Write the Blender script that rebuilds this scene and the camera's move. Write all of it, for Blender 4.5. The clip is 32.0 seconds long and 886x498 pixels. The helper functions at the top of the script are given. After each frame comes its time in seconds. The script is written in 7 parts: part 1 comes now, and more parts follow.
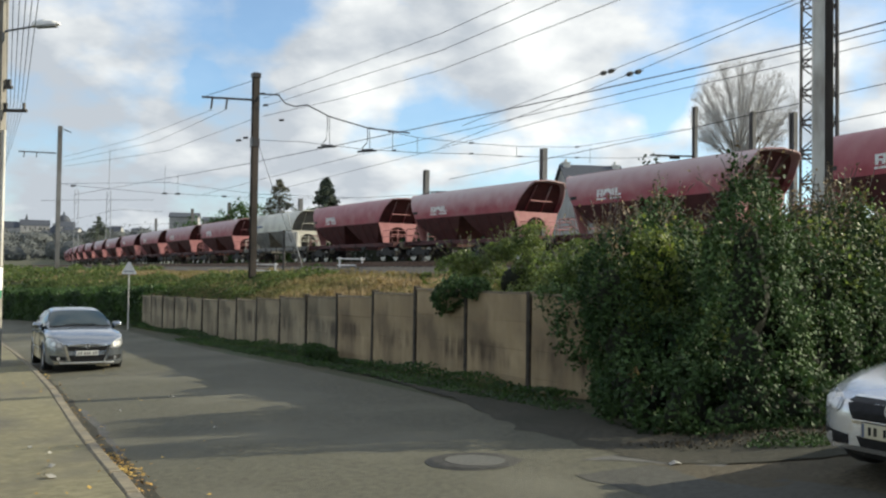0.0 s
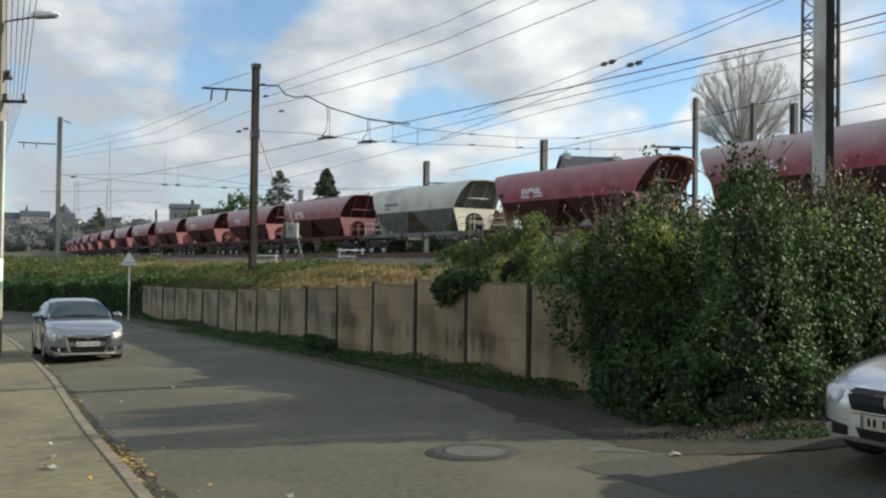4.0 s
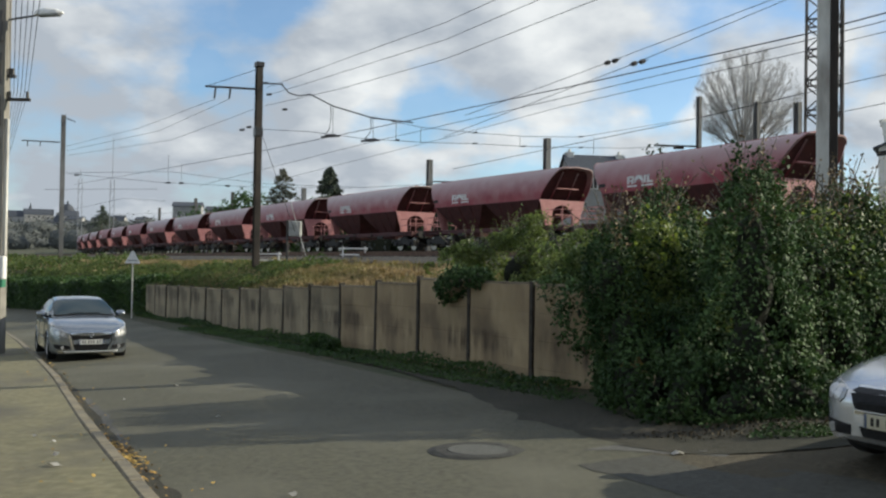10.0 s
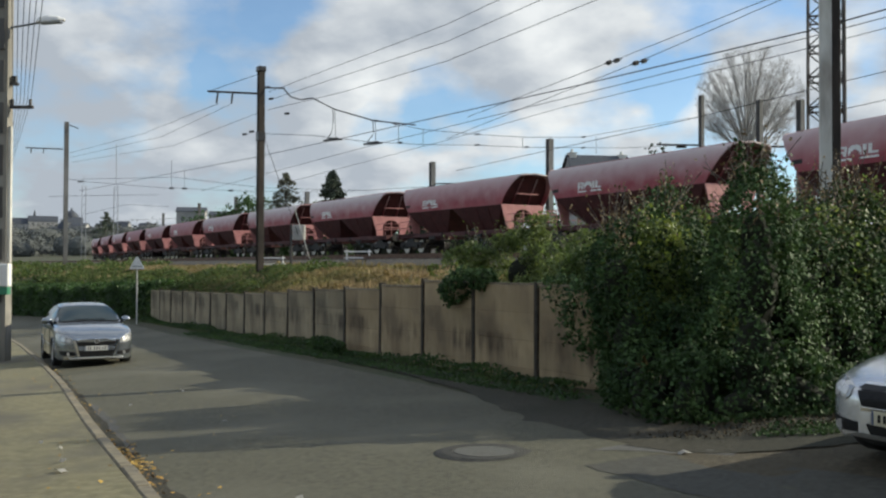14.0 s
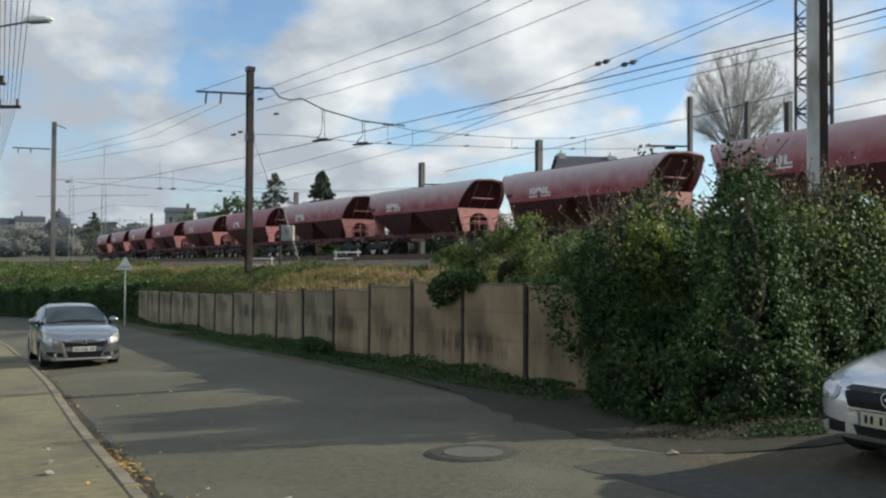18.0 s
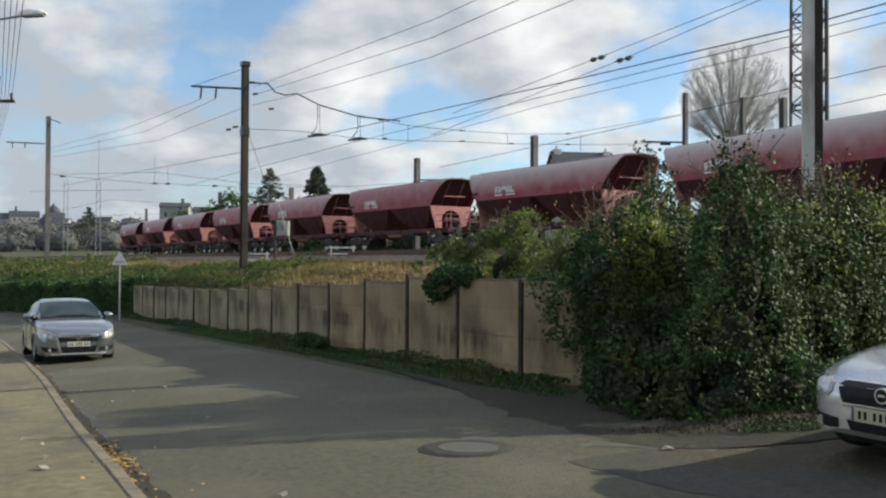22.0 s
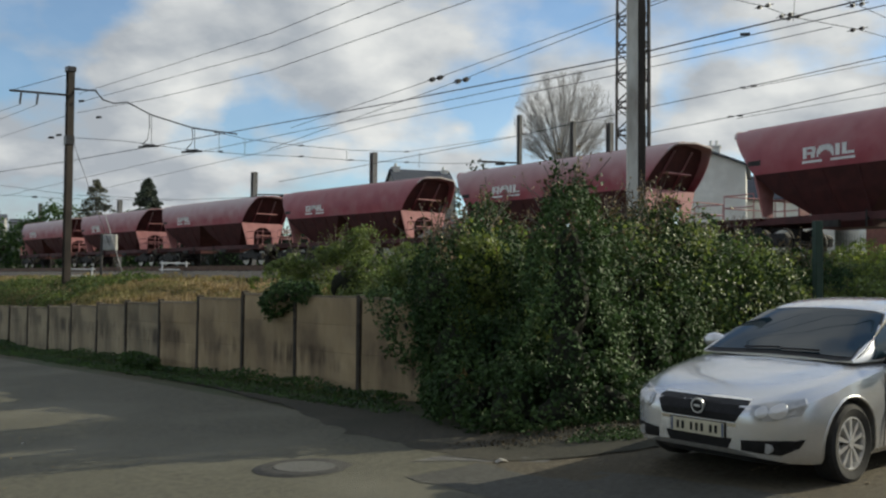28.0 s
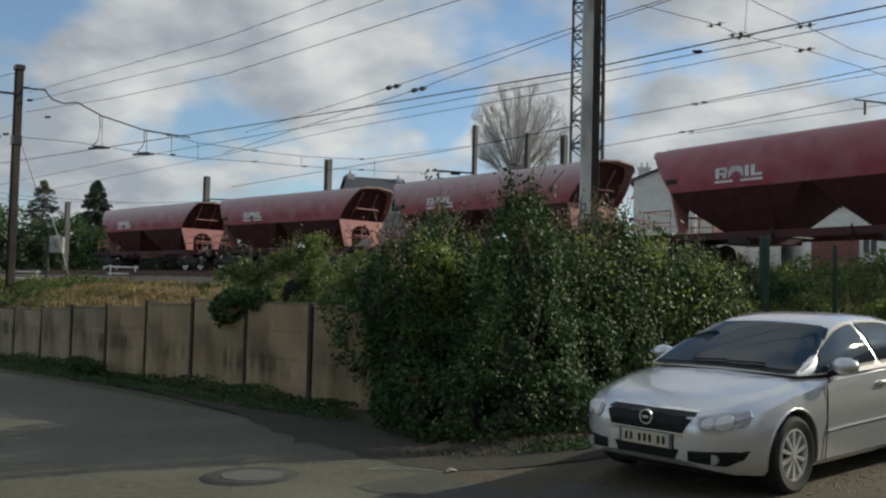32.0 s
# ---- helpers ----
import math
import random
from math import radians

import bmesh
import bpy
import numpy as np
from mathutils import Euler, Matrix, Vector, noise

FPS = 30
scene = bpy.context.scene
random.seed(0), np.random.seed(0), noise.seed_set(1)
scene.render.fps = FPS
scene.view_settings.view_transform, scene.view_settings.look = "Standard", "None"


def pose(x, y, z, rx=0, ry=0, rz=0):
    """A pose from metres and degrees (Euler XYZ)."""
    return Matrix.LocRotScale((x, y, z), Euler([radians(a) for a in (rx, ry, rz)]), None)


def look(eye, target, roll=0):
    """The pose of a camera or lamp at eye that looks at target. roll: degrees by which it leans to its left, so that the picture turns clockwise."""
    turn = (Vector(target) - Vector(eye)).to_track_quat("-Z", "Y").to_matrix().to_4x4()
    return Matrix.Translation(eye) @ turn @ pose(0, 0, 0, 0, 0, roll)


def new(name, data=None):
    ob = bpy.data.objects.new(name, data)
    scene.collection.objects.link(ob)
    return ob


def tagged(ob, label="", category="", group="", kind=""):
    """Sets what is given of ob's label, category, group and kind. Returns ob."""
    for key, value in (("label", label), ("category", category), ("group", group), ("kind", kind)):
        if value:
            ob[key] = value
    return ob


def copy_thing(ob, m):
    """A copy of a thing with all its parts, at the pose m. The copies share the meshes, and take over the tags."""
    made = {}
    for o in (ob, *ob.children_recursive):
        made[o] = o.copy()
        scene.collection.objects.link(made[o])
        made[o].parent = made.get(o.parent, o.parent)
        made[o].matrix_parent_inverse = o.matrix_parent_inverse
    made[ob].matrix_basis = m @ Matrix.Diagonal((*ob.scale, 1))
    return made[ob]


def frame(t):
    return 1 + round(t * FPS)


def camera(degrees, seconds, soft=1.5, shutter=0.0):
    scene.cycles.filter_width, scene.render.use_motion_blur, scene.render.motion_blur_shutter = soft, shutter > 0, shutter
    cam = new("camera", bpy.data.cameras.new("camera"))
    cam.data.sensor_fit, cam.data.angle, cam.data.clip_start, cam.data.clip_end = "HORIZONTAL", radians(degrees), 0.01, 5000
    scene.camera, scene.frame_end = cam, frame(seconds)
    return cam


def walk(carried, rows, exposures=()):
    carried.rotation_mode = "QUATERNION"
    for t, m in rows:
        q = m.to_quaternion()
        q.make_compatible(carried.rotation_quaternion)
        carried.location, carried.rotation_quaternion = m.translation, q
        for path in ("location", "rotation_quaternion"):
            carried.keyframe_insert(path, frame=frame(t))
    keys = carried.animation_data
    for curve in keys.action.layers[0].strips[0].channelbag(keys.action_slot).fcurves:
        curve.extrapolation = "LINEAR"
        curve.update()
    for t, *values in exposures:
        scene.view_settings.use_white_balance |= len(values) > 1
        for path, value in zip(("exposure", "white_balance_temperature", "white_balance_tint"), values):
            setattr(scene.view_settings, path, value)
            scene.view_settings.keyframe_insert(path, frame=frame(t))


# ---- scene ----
cam = camera(51.70, 32.0, soft=2.3)
EYE = (0.0, 0.0, 1.65)
# seconds, yaw, pitch, roll of the held camera
TURNS = [
    (0.0, -0.40, 1.58, -0.79),
    (0.5, -0.39, 1.81, -0.54),
    (1.0, -0.42, 1.63, -0.64),
    (1.5, -0.16, 1.56, -0.60),
    (2.0, -0.13, 1.50, -0.60),
    (2.5, -0.20, 1.53, -0.66),
    (4.5, -0.40, 0.94, -0.82),
    (5.0, -0.18, 1.04, -0.90),
    (5.5, -0.04, 0.94, -0.83),
    (6.0, -0.00, 1.02, -0.70),
    (6.5, -0.09, 0.87, -0.86),
    (7.0, -0.03, 1.01, -0.85),
    (7.5, -0.02, 1.08, -0.89),
    (8.0, -0.21, 1.07, -0.97),
    (8.5, -0.15, 0.92, -1.10),
    (9.0, -0.14, 0.98, -0.98),
    (9.5, -0.13, 0.99, -0.96),
    (10.0, -0.20, 0.94, -0.91),
    (10.5, -0.11, 0.93, -0.68),
    (11.0, -0.07, 0.76, -0.47),
    (11.5, -0.43, 0.25, -0.33),
    (12.0, -0.11, 0.60, -0.12),
    (12.5, -0.07, 0.61, -0.27),
    (13.0, -0.20, 0.80, -0.24),
    (13.5, -0.03, 0.83, -0.18),
    (14.0, 0.05, 1.06, -0.20),
    (14.5, -0.16, 1.11, -0.18),
    (16.5, -0.46, 1.17, 0.00),
    (17.0, -0.42, 1.11, -0.11),
    (17.5, -0.37, 0.99, -0.09),
    (18.0, -0.62, 1.11, -0.23),
    (18.5, -0.63, 1.27, -0.30),
    (19.0, -0.62, 1.37, -0.37),
    (19.5, -0.77, 1.26, -0.30),
    (20.0, -0.86, 1.22, -0.22),
    (20.5, -0.86, 1.21, -0.38),
    (21.0, -0.92, 1.23, -0.35),
    (21.5, -0.98, 0.99, -0.37),
    (22.0, -0.92, 0.83, -0.32),
    (22.5, -1.02, 0.74, -0.31),
    (23.0, -0.94, 0.56, -0.16),
    (23.5, -0.96, 0.54, -0.03),
    (24.0, -0.98, 0.55, -0.05),
    (24.5, -0.99, 0.84, -0.16),
    (26.5, -1.32, 0.97, -0.26),
    (27.0, -4.21, 0.95, -0.36),
    (27.5, -9.18, 1.65, -0.29),
    (28.0, -11.01, 1.93, -0.46),
    (28.5, -11.96, 1.82, -0.61),
    (29.0, -12.37, 1.97, -0.62),
    (29.5, -12.62, 2.05, -0.63),
    (30.0, -13.29, 2.14, -0.76),
    (30.5, -13.20, 2.44, -0.68),
    (31.0, -13.21, 2.36, -0.84),
    (31.5, -13.70, 2.40, -1.18),
    (32.0, -13.95, 2.53, -1.35),
]
STOPS = [(0.0, 0.41), (2.5, 0.37), (5.0, 0.19), (9.0, 0.11), (13.0, 0.11), (18.0, 0.14), (21.0, 0.21), (24.5, 0.31), (26.5, 0.45), (27.5, 0.10), (28.5, -0.12), (31.0, -0.19), (32.0, -0.27)]
KELVIN = [(0.0, 6420), (5.0, 6340), (9.0, 6230), (18.0, 6240), (24.5, 6420), (26.5, 6480), (28.5, 6420), (32.0, 6320)]
STOPS = [(t, s, round(float(np.interp(t, [k[0] for k in KELVIN], [k[1] for k in KELVIN]))), 6) for t, s in STOPS]
walk(cam, [(t, pose(*EYE, 90 + p, r, y)) for t, y, p, r in TURNS], exposures=STOPS)

# ---- light ----
SUN_DIR = Vector((0.900, 0.185, 0.392)).normalized()


# ways towards the blue gaps and the thick heaps of cloud, with their widths
GAPS = [(-0.251, 0.951, 0.182, 0.028), (-0.162, 0.950, 0.266, 0.031), (-0.006, 0.983, 0.185, 0.037), (0.058, 0.982, 0.179, 0.031), (0.183, 0.968, 0.172, 0.038), (0.226, 0.960, 0.164, 0.025), (0.320, 0.912, 0.255, 0.053), (0.242, 0.949, 0.200, 0.025), (-0.321, 0.935, 0.148, 0.028), (-0.027, 0.988, 0.152, 0.019), (-0.048, 0.962, 0.268, 0.019), (0.420, 0.867, 0.269, 0.040), (0.456, 0.856, 0.245, 0.031), (0.226, 0.957, 0.185, 0.031), (0.417, 0.886, 0.201, 0.028), (0.585, 0.782, 0.216, 0.028), (0.564, 0.816, 0.124, 0.031)]
HEAPS = [(-0.339, 0.912, 0.229, 0.068), (-0.404, 0.894, 0.194, 0.056), (-0.304, 0.937, 0.175, 0.028), (-0.096, 0.967, 0.235, 0.059), (-0.057, 0.980, 0.190, 0.031), (-0.135, 0.970, 0.203, 0.031), (-0.145, 0.978, 0.150, 0.028), (0.072, 0.967, 0.245, 0.068), (0.139, 0.957, 0.255, 0.059), (0.195, 0.951, 0.239, 0.043), (0.048, 0.975, 0.217, 0.031), (0.103, 0.973, 0.205, 0.028), (0.142, 0.974, 0.177, 0.016), (0.074, 0.986, 0.148, 0.034), (0.025, 0.991, 0.134, 0.031), (0.193, 0.971, 0.140, 0.040), (0.244, 0.959, 0.145, 0.025), (0.318, 0.931, 0.182, 0.049), (0.509, 0.820, 0.260, 0.046), (0.560, 0.791, 0.245, 0.037), (0.486, 0.856, 0.176, 0.049), (0.573, 0.800, 0.177, 0.046), (0.340, 0.903, 0.263, 0.043), (0.401, 0.907, 0.128, 0.06), (0.345, 0.925, 0.160, 0.04), (0.294, 0.926, 0.239, 0.03), (-0.218, 0.973, 0.080, 0.06), (-0.285, 0.957, 0.059, 0.06)]

# grey undersides of the clouds low on the far side
SHADES = [(-0.40, 0.91, 0.12, 0.30), (-0.20, 0.975, 0.08, 0.22), (-0.46, 0.87, 0.2, 0.25)]


def make_world():
    w = bpy.data.worlds.new("sky")
    scene.world = w
    w.use_nodes = True
    nt = w.node_tree
    nt.nodes.clear()
    N, L = nt.nodes.new, nt.links.new
    out = N("ShaderNodeOutputWorld")
    sky = N("ShaderNodeTexSky")
    sky.sky_type, sky.sun_disc = "NISHITA", False
    sky.sun_elevation = math.asin(SUN_DIR.z)
    sky.sun_rotation = math.atan2(SUN_DIR.x, SUN_DIR.y)
    sky.air_density, sky.dust_density, sky.ozone_density = 1.0, 0.3, 3.0
    bg = N("ShaderNodeBackground")
    bg.inputs[1].default_value = 0.150
    hue = N("ShaderNodeMixRGB"); hue.blend_type = "MULTIPLY"; hue.inputs[0].default_value = 1.0; hue.inputs[2].default_value = (0.92, 0.97, 1.0, 1)
    L(sky.outputs[0], hue.inputs[1]); L(hue.outputs[0], bg.inputs[0])
    # clouds: noise on a flat layer far overhead
    tc = N("ShaderNodeTexCoord")
    sep = N("ShaderNodeSeparateXYZ")
    L(tc.outputs["Generated"], sep.inputs[0])
    den = N("ShaderNodeMath"); den.operation = "ADD"; den.inputs[1].default_value = 0.42
    L(sep.outputs[2], den.inputs[0])
    mx = N("ShaderNodeMath"); mx.operation = "MAXIMUM"; mx.inputs[1].default_value = 0.04
    L(den.outputs[0], mx.inputs[0])
    dv = N("ShaderNodeVectorMath"); dv.operation = "DIVIDE"
    cmb = N("ShaderNodeCombineXYZ"); cmb.inputs[2].default_value = 1
    L(mx.outputs[0], cmb.inputs[0]); L(mx.outputs[0], cmb.inputs[1])
    L(tc.outputs["Generated"], dv.inputs[0]); L(cmb.outputs[0], dv.inputs[1])
    n1 = N("ShaderNodeTexNoise")
    n1.inputs["Scale"].default_value, n1.inputs["Detail"].default_value, n1.inputs["Roughness"].default_value = 3.4, 7, 0.50
    mp = N("ShaderNodeMapping"); mp.inputs["Location"].default_value = (3.1, 1.7, 0.0)
    L(dv.outputs[0], mp.inputs[0]); L(mp.outputs[0], n1.inputs[0])
    r1 = N("ShaderNodeValToRGB")
    r1.color_ramp.elements[0].position, r1.color_ramp.elements[1].position = 0.400, 0.570
    r1.color_ramp.elements[0].color = (0.14, 0.14, 0.14, 1)
    cover = n1.outputs["Fac"]
    # ragged outlines: the way is shaken a little before it is compared
    rag = N("ShaderNodeTexNoise"); rag.inputs["Scale"].default_value, rag.inputs["Detail"].default_value = 14.0, 5
    L(tc.outputs["Generated"], rag.inputs[0])
    shk = N("ShaderNodeVectorMath"); shk.operation = "MULTIPLY_ADD"
    shk.inputs[1].default_value, shk.inputs[2].default_value = (0.10, 0.10, 0.08), (-0.05, -0.05, -0.04)
    L(rag.outputs["Color"], shk.inputs[0])
    way = N("ShaderNodeVectorMath"); way.operation = "ADD"
    L(tc.outputs["Generated"], way.inputs[0]); L(shk.outputs[0], way.inputs[1])
    for spots, amount in ((GAPS, -0.115), (HEAPS, 0.060)):
        for x, y, z, r in spots:
            ds = N("ShaderNodeVectorMath"); ds.operation = "DISTANCE"; ds.inputs[1].default_value = (x, y, z)
            L(way.outputs[0], ds.inputs[0])
            mr = N("ShaderNodeMapRange"); mr.interpolation_type = "SMOOTHSTEP"
            mr.inputs[1].default_value, mr.inputs[2].default_value = 0.0, r * 1.7
            mr.inputs[3].default_value, mr.inputs[4].default_value = amount, 0.0
            L(ds.outputs["Value"], mr.inputs[0])
            ad = N("ShaderNodeMath"); L(cover, ad.inputs[0]); L(mr.outputs[0], ad.inputs[1])
            cover = ad.outputs[0]
    L(cover, r1.inputs[0])
    n2 = N("ShaderNodeTexNoise")
    n2.inputs["Scale"].default_value, n2.inputs["Detail"].default_value, n2.inputs["Roughness"].default_value = 5.2, 7, 0.52
    L(mp.outputs[0], n2.inputs[0])
    r2 = N("ShaderNodeValToRGB")
    e = r2.color_ramp.elements
    e[0].position, e[0].color = 0.34, (0.50, 0.53, 0.585, 1)
    e[1].position, e[1].color = 0.64, (0.96, 0.95, 0.94, 1)
    shade = n2.outputs["Fac"]
    for x, y, z, r in SHADES:
        ds = N("ShaderNodeVectorMath"); ds.operation = "DISTANCE"; ds.inputs[1].default_value = (x, y, z)
        L(tc.outputs["Generated"], ds.inputs[0])
        mr = N("ShaderNodeMapRange"); mr.interpolation_type = "SMOOTHSTEP"
        mr.inputs[1].default_value, mr.inputs[2].default_value = 0.0, r
        mr.inputs[3].default_value, mr.inputs[4].default_value = -0.15, 0.0
        L(ds.outputs["Value"], mr.inputs[0])
        ad = N("ShaderNodeMath"); L(shade, ad.inputs[0]); L(mr.outputs[0], ad.inputs[1])
        shade = ad.outputs[0]
    L(shade, r2.inputs[0])
    cl = N("ShaderNodeBackground"); cl.inputs[1].default_value = 0.86
    L(r2.outputs[0], cl.inputs[0])
    mixs = N("ShaderNodeMixShader")
    L(r1.outputs[0], mixs.inputs[0]); L(bg.outputs[0], mixs.inputs[1]); L(cl.outputs[0], mixs.inputs[2])
    L(mixs.outputs[0], out.inputs[0])


make_world()
sun = new("sun", bpy.data.lights.new("sun", "SUN"))
sun.data.energy, sun.data.angle, sun.data.color = 5.0, radians(0.7), (1.0, 0.90, 0.70)
sun.matrix_world = look((0, 0, 60), Vector((0, 0, 60)) - SUN_DIR)


# ---- materials ----
def mat(name, c1, c2, scale=6.0, rough=0.8, metal=0.0, bump=0.0, fine=60.0, c3=None, big=0.5, spec=0.5, coat=0.0, island=0.0, objrand=0.0, stretch=None, dust_sheen=None, drips=None):
    """Two colours mixed by grain, a third by large stains; relief by the grain."""
    m = bpy.data.materials.new(name)
    m.use_nodes = True
    nt = m.node_tree
    b = nt.nodes["Principled BSDF"]
    N, L = nt.nodes.new, nt.links.new
    tc = N("ShaderNodeTexCoord")
    src = tc.outputs["Object"]
    if stretch:
        mp = N("ShaderNodeMapping"); mp.inputs["Scale"].default_value = stretch
        L(src, mp.inputs[0]); src = mp.outputs[0]
    n1 = N("ShaderNodeTexNoise"); n1.inputs["Scale"].default_value = scale; n1.inputs["Detail"].default_value = 6
    L(src, n1.inputs[0])
    ramp = N("ShaderNodeValToRGB")
    ramp.color_ramp.elements[0].position, ramp.color_ramp.elements[1].position = 0.32, 0.68
    ramp.color_ramp.elements[0].color, ramp.color_ramp.elements[1].color = (*c1, 1), (*c2, 1)
    L(n1.outputs["Fac"], ramp.inputs[0])
    col = ramp.outputs[0]
    if c3:
        n2 = N("ShaderNodeTexNoise"); n2.inputs["Scale"].default_value = big; n2.inputs["Detail"].default_value = 4
        L(src, n2.inputs[0])
        r2 = N("ShaderNodeValToRGB"); r2.color_ramp.elements[0].position, r2.color_ramp.elements[1].position = 0.46, 0.66
        L(n2.outputs["Fac"], r2.inputs[0])
        mx = N("ShaderNodeMixRGB"); mx.inputs[2].default_value = (*c3, 1)
        L(r2.outputs[0], mx.inputs[0]); L(col, mx.inputs[1]); col = mx.outputs[0]
    if dust_sheen:
        # roof grime together with sun sheen, both put into the paint towards the roof
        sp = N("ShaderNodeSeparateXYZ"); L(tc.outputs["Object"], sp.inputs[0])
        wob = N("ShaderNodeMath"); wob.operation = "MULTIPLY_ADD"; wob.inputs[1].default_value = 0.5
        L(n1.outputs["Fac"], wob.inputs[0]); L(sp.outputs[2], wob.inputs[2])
        dr_ = N("ShaderNodeMapRange"); dr_.inputs[1].default_value, dr_.inputs[2].default_value = dust_sheen[0] + 0.25, dust_sheen[1] + 0.25
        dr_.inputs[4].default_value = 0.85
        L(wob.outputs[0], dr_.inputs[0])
        dm = N("ShaderNodeMixRGB"); dm.inputs[2].default_value = (*dust_sheen[2], 1)
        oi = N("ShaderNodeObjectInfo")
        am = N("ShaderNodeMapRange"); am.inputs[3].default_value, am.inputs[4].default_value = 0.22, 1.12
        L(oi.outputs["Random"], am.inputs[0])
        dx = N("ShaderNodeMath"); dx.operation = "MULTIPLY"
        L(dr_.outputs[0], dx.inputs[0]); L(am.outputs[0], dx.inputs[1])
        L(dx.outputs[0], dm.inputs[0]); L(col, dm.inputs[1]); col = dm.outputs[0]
    if drips:
        # rain stains in vertical runs below the slab joint
        geo = N("ShaderNodeNewGeometry")
        dmp = N("ShaderNodeMapping"); dmp.inputs["Scale"].default_value = (5.0, 5.0, 0.9)
        L(geo.outputs["Position"], dmp.inputs[0])
        run = N("ShaderNodeTexNoise"); run.inputs["Scale"].default_value = 1.0; run.inputs["Detail"].default_value = 5
        L(dmp.outputs[0], run.inputs[0])
        rm = N("ShaderNodeMapRange"); rm.inputs[1].default_value, rm.inputs[2].default_value = 0.38, 0.66
        L(run.outputs["Fac"], rm.inputs[0])
        pat = N("ShaderNodeTexNoise"); pat.inputs["Scale"].default_value = 0.8; pat.inputs["Detail"].default_value = 3
        L(geo.outputs["Position"], pat.inputs[0])
        pm = N("ShaderNodeMapRange"); pm.inputs[1].default_value, pm.inputs[2].default_value = 0.40, 0.53
        L(pat.outputs["Fac"], pm.inputs[0])
        zs = N("ShaderNodeSeparateXYZ"); L(geo.outputs["Position"], zs.inputs[0])
        zr = N("ShaderNodeValToRGB")
        zr.color_ramp.elements[0].position, zr.color_ramp.elements[1].position = 0.0, 0.75
        zr.color_ramp.elements[0].color, zr.color_ramp.elements[1].color = (0.35, 0.35, 0.35, 1), (0.12, 0.12, 0.12, 1)
        for at_, v in ((0.18, 1.0), (0.42, 0.9), (0.52, 0.25)):
            e = zr.color_ramp.elements.new(at_); e.color = (v, v, v, 1)
        L(zs.outputs[2], zr.inputs[0])
        k1 = N("ShaderNodeMath"); k1.operation = "MULTIPLY"; L(rm.outputs[0], k1.inputs[0]); L(pm.outputs[0], k1.inputs[1])
        k2 = N("ShaderNodeMath"); k2.operation = "MULTIPLY"; L(k1.outputs[0], k2.inputs[0]); L(zr.outputs[0], k2.inputs[1])
        km = N("ShaderNodeMixRGB"); km.inputs[2].default_value = (*drips, 1)
        L(k2.outputs[0], km.inputs[0]); L(col, km.inputs[1]); col = km.outputs[0]
    if island or objrand:
        if island:
            g = N("ShaderNodeNewGeometry"); rnd = g.outputs["Random Per Island"]
        else:
            g = N("ShaderNodeObjectInfo"); rnd = g.outputs["Random"]
        amt = island or objrand
        mr = N("ShaderNodeMapRange"); mr.inputs[3].default_value, mr.inputs[4].default_value = 1 - amt, 1 + amt
        L(rnd, mr.inputs[0])
        hs = N("ShaderNodeHueSaturation"); L(mr.outputs[0], hs.inputs["Value"]); L(col, hs.inputs["Color"])
        col = hs.outputs[0]
    L(col, b.inputs["Base Color"])
    n3 = N("ShaderNodeTexNoise"); n3.inputs["Scale"].default_value = fine; n3.inputs["Detail"].default_value = 4
    L(src, n3.inputs[0])
    rr = N("ShaderNodeMapRange"); rr.inputs[3].default_value, rr.inputs[4].default_value = max(0.03, rough - 0.1), min(1, rough + 0.1)
    L(n3.outputs["Fac"], rr.inputs[0]); L(rr.outputs[0], b.inputs["Roughness"])
    if bump:
        bp = N("ShaderNodeBump"); bp.inputs["Strength"].default_value = bump; bp.inputs["Distance"].default_value = 0.02
        L(n3.outputs["Fac"], bp.inputs["Height"]); L(bp.outputs[0], b.inputs["Normal"])
    b.inputs["Metallic"].default_value = metal
    b.inputs["Specular IOR Level"].default_value = spec
    b.inputs["Coat Weight"].default_value = coat
    return m


M = {}
M["asphalt"] = mat("asphalt", (0.069, 0.065, 0.043), (0.119, 0.112, 0.076), 14, 0.85, bump=0.5, fine=220, c3=(0.134, 0.126, 0.090), big=0.35)
M["asphalt_dark"] = mat("asphalt_patch", (0.050, 0.048, 0.039), (0.082, 0.079, 0.065), 16, 0.85, bump=0.5, fine=240)
M["asphalt_old"] = mat("asphalt_pale", (0.088, 0.086, 0.078), (0.135, 0.13, 0.118), 12, 0.9, bump=0.6, fine=150, c3=(0.085, 0.08, 0.072), big=0.8)
M["pavement"] = mat("pavement_asphalt", (0.168, 0.150, 0.084), (0.255, 0.228, 0.132), 9, 0.9, bump=0.5, fine=180, c3=(0.135, 0.120, 0.086), big=0.7)
M["kerb"] = mat("kerb_concrete", (0.18, 0.152, 0.102), (0.28, 0.238, 0.165), 8, 0.9, bump=0.4, fine=120, c3=(0.14, 0.13, 0.11), big=1.2)
M["panel"] = mat("wall_concrete", (0.310, 0.230, 0.130), (0.435, 0.328, 0.195), 2.6, 0.92, bump=0.4, fine=70, c3=(0.19, 0.138, 0.082), big=1.3, objrand=0.10, stretch=(1.0, 1, 0.7), drips=(0.075, 0.052, 0.030))
M["coping"] = mat("weathered_coping", (0.13, 0.10, 0.065), (0.26, 0.21, 0.14), 5, 0.92, bump=0.4, fine=70, objrand=0.3)
M["farwall"] = mat("far_masonry", (0.27, 0.265, 0.255), (0.38, 0.37, 0.355), 0.6, 0.9, fine=20)
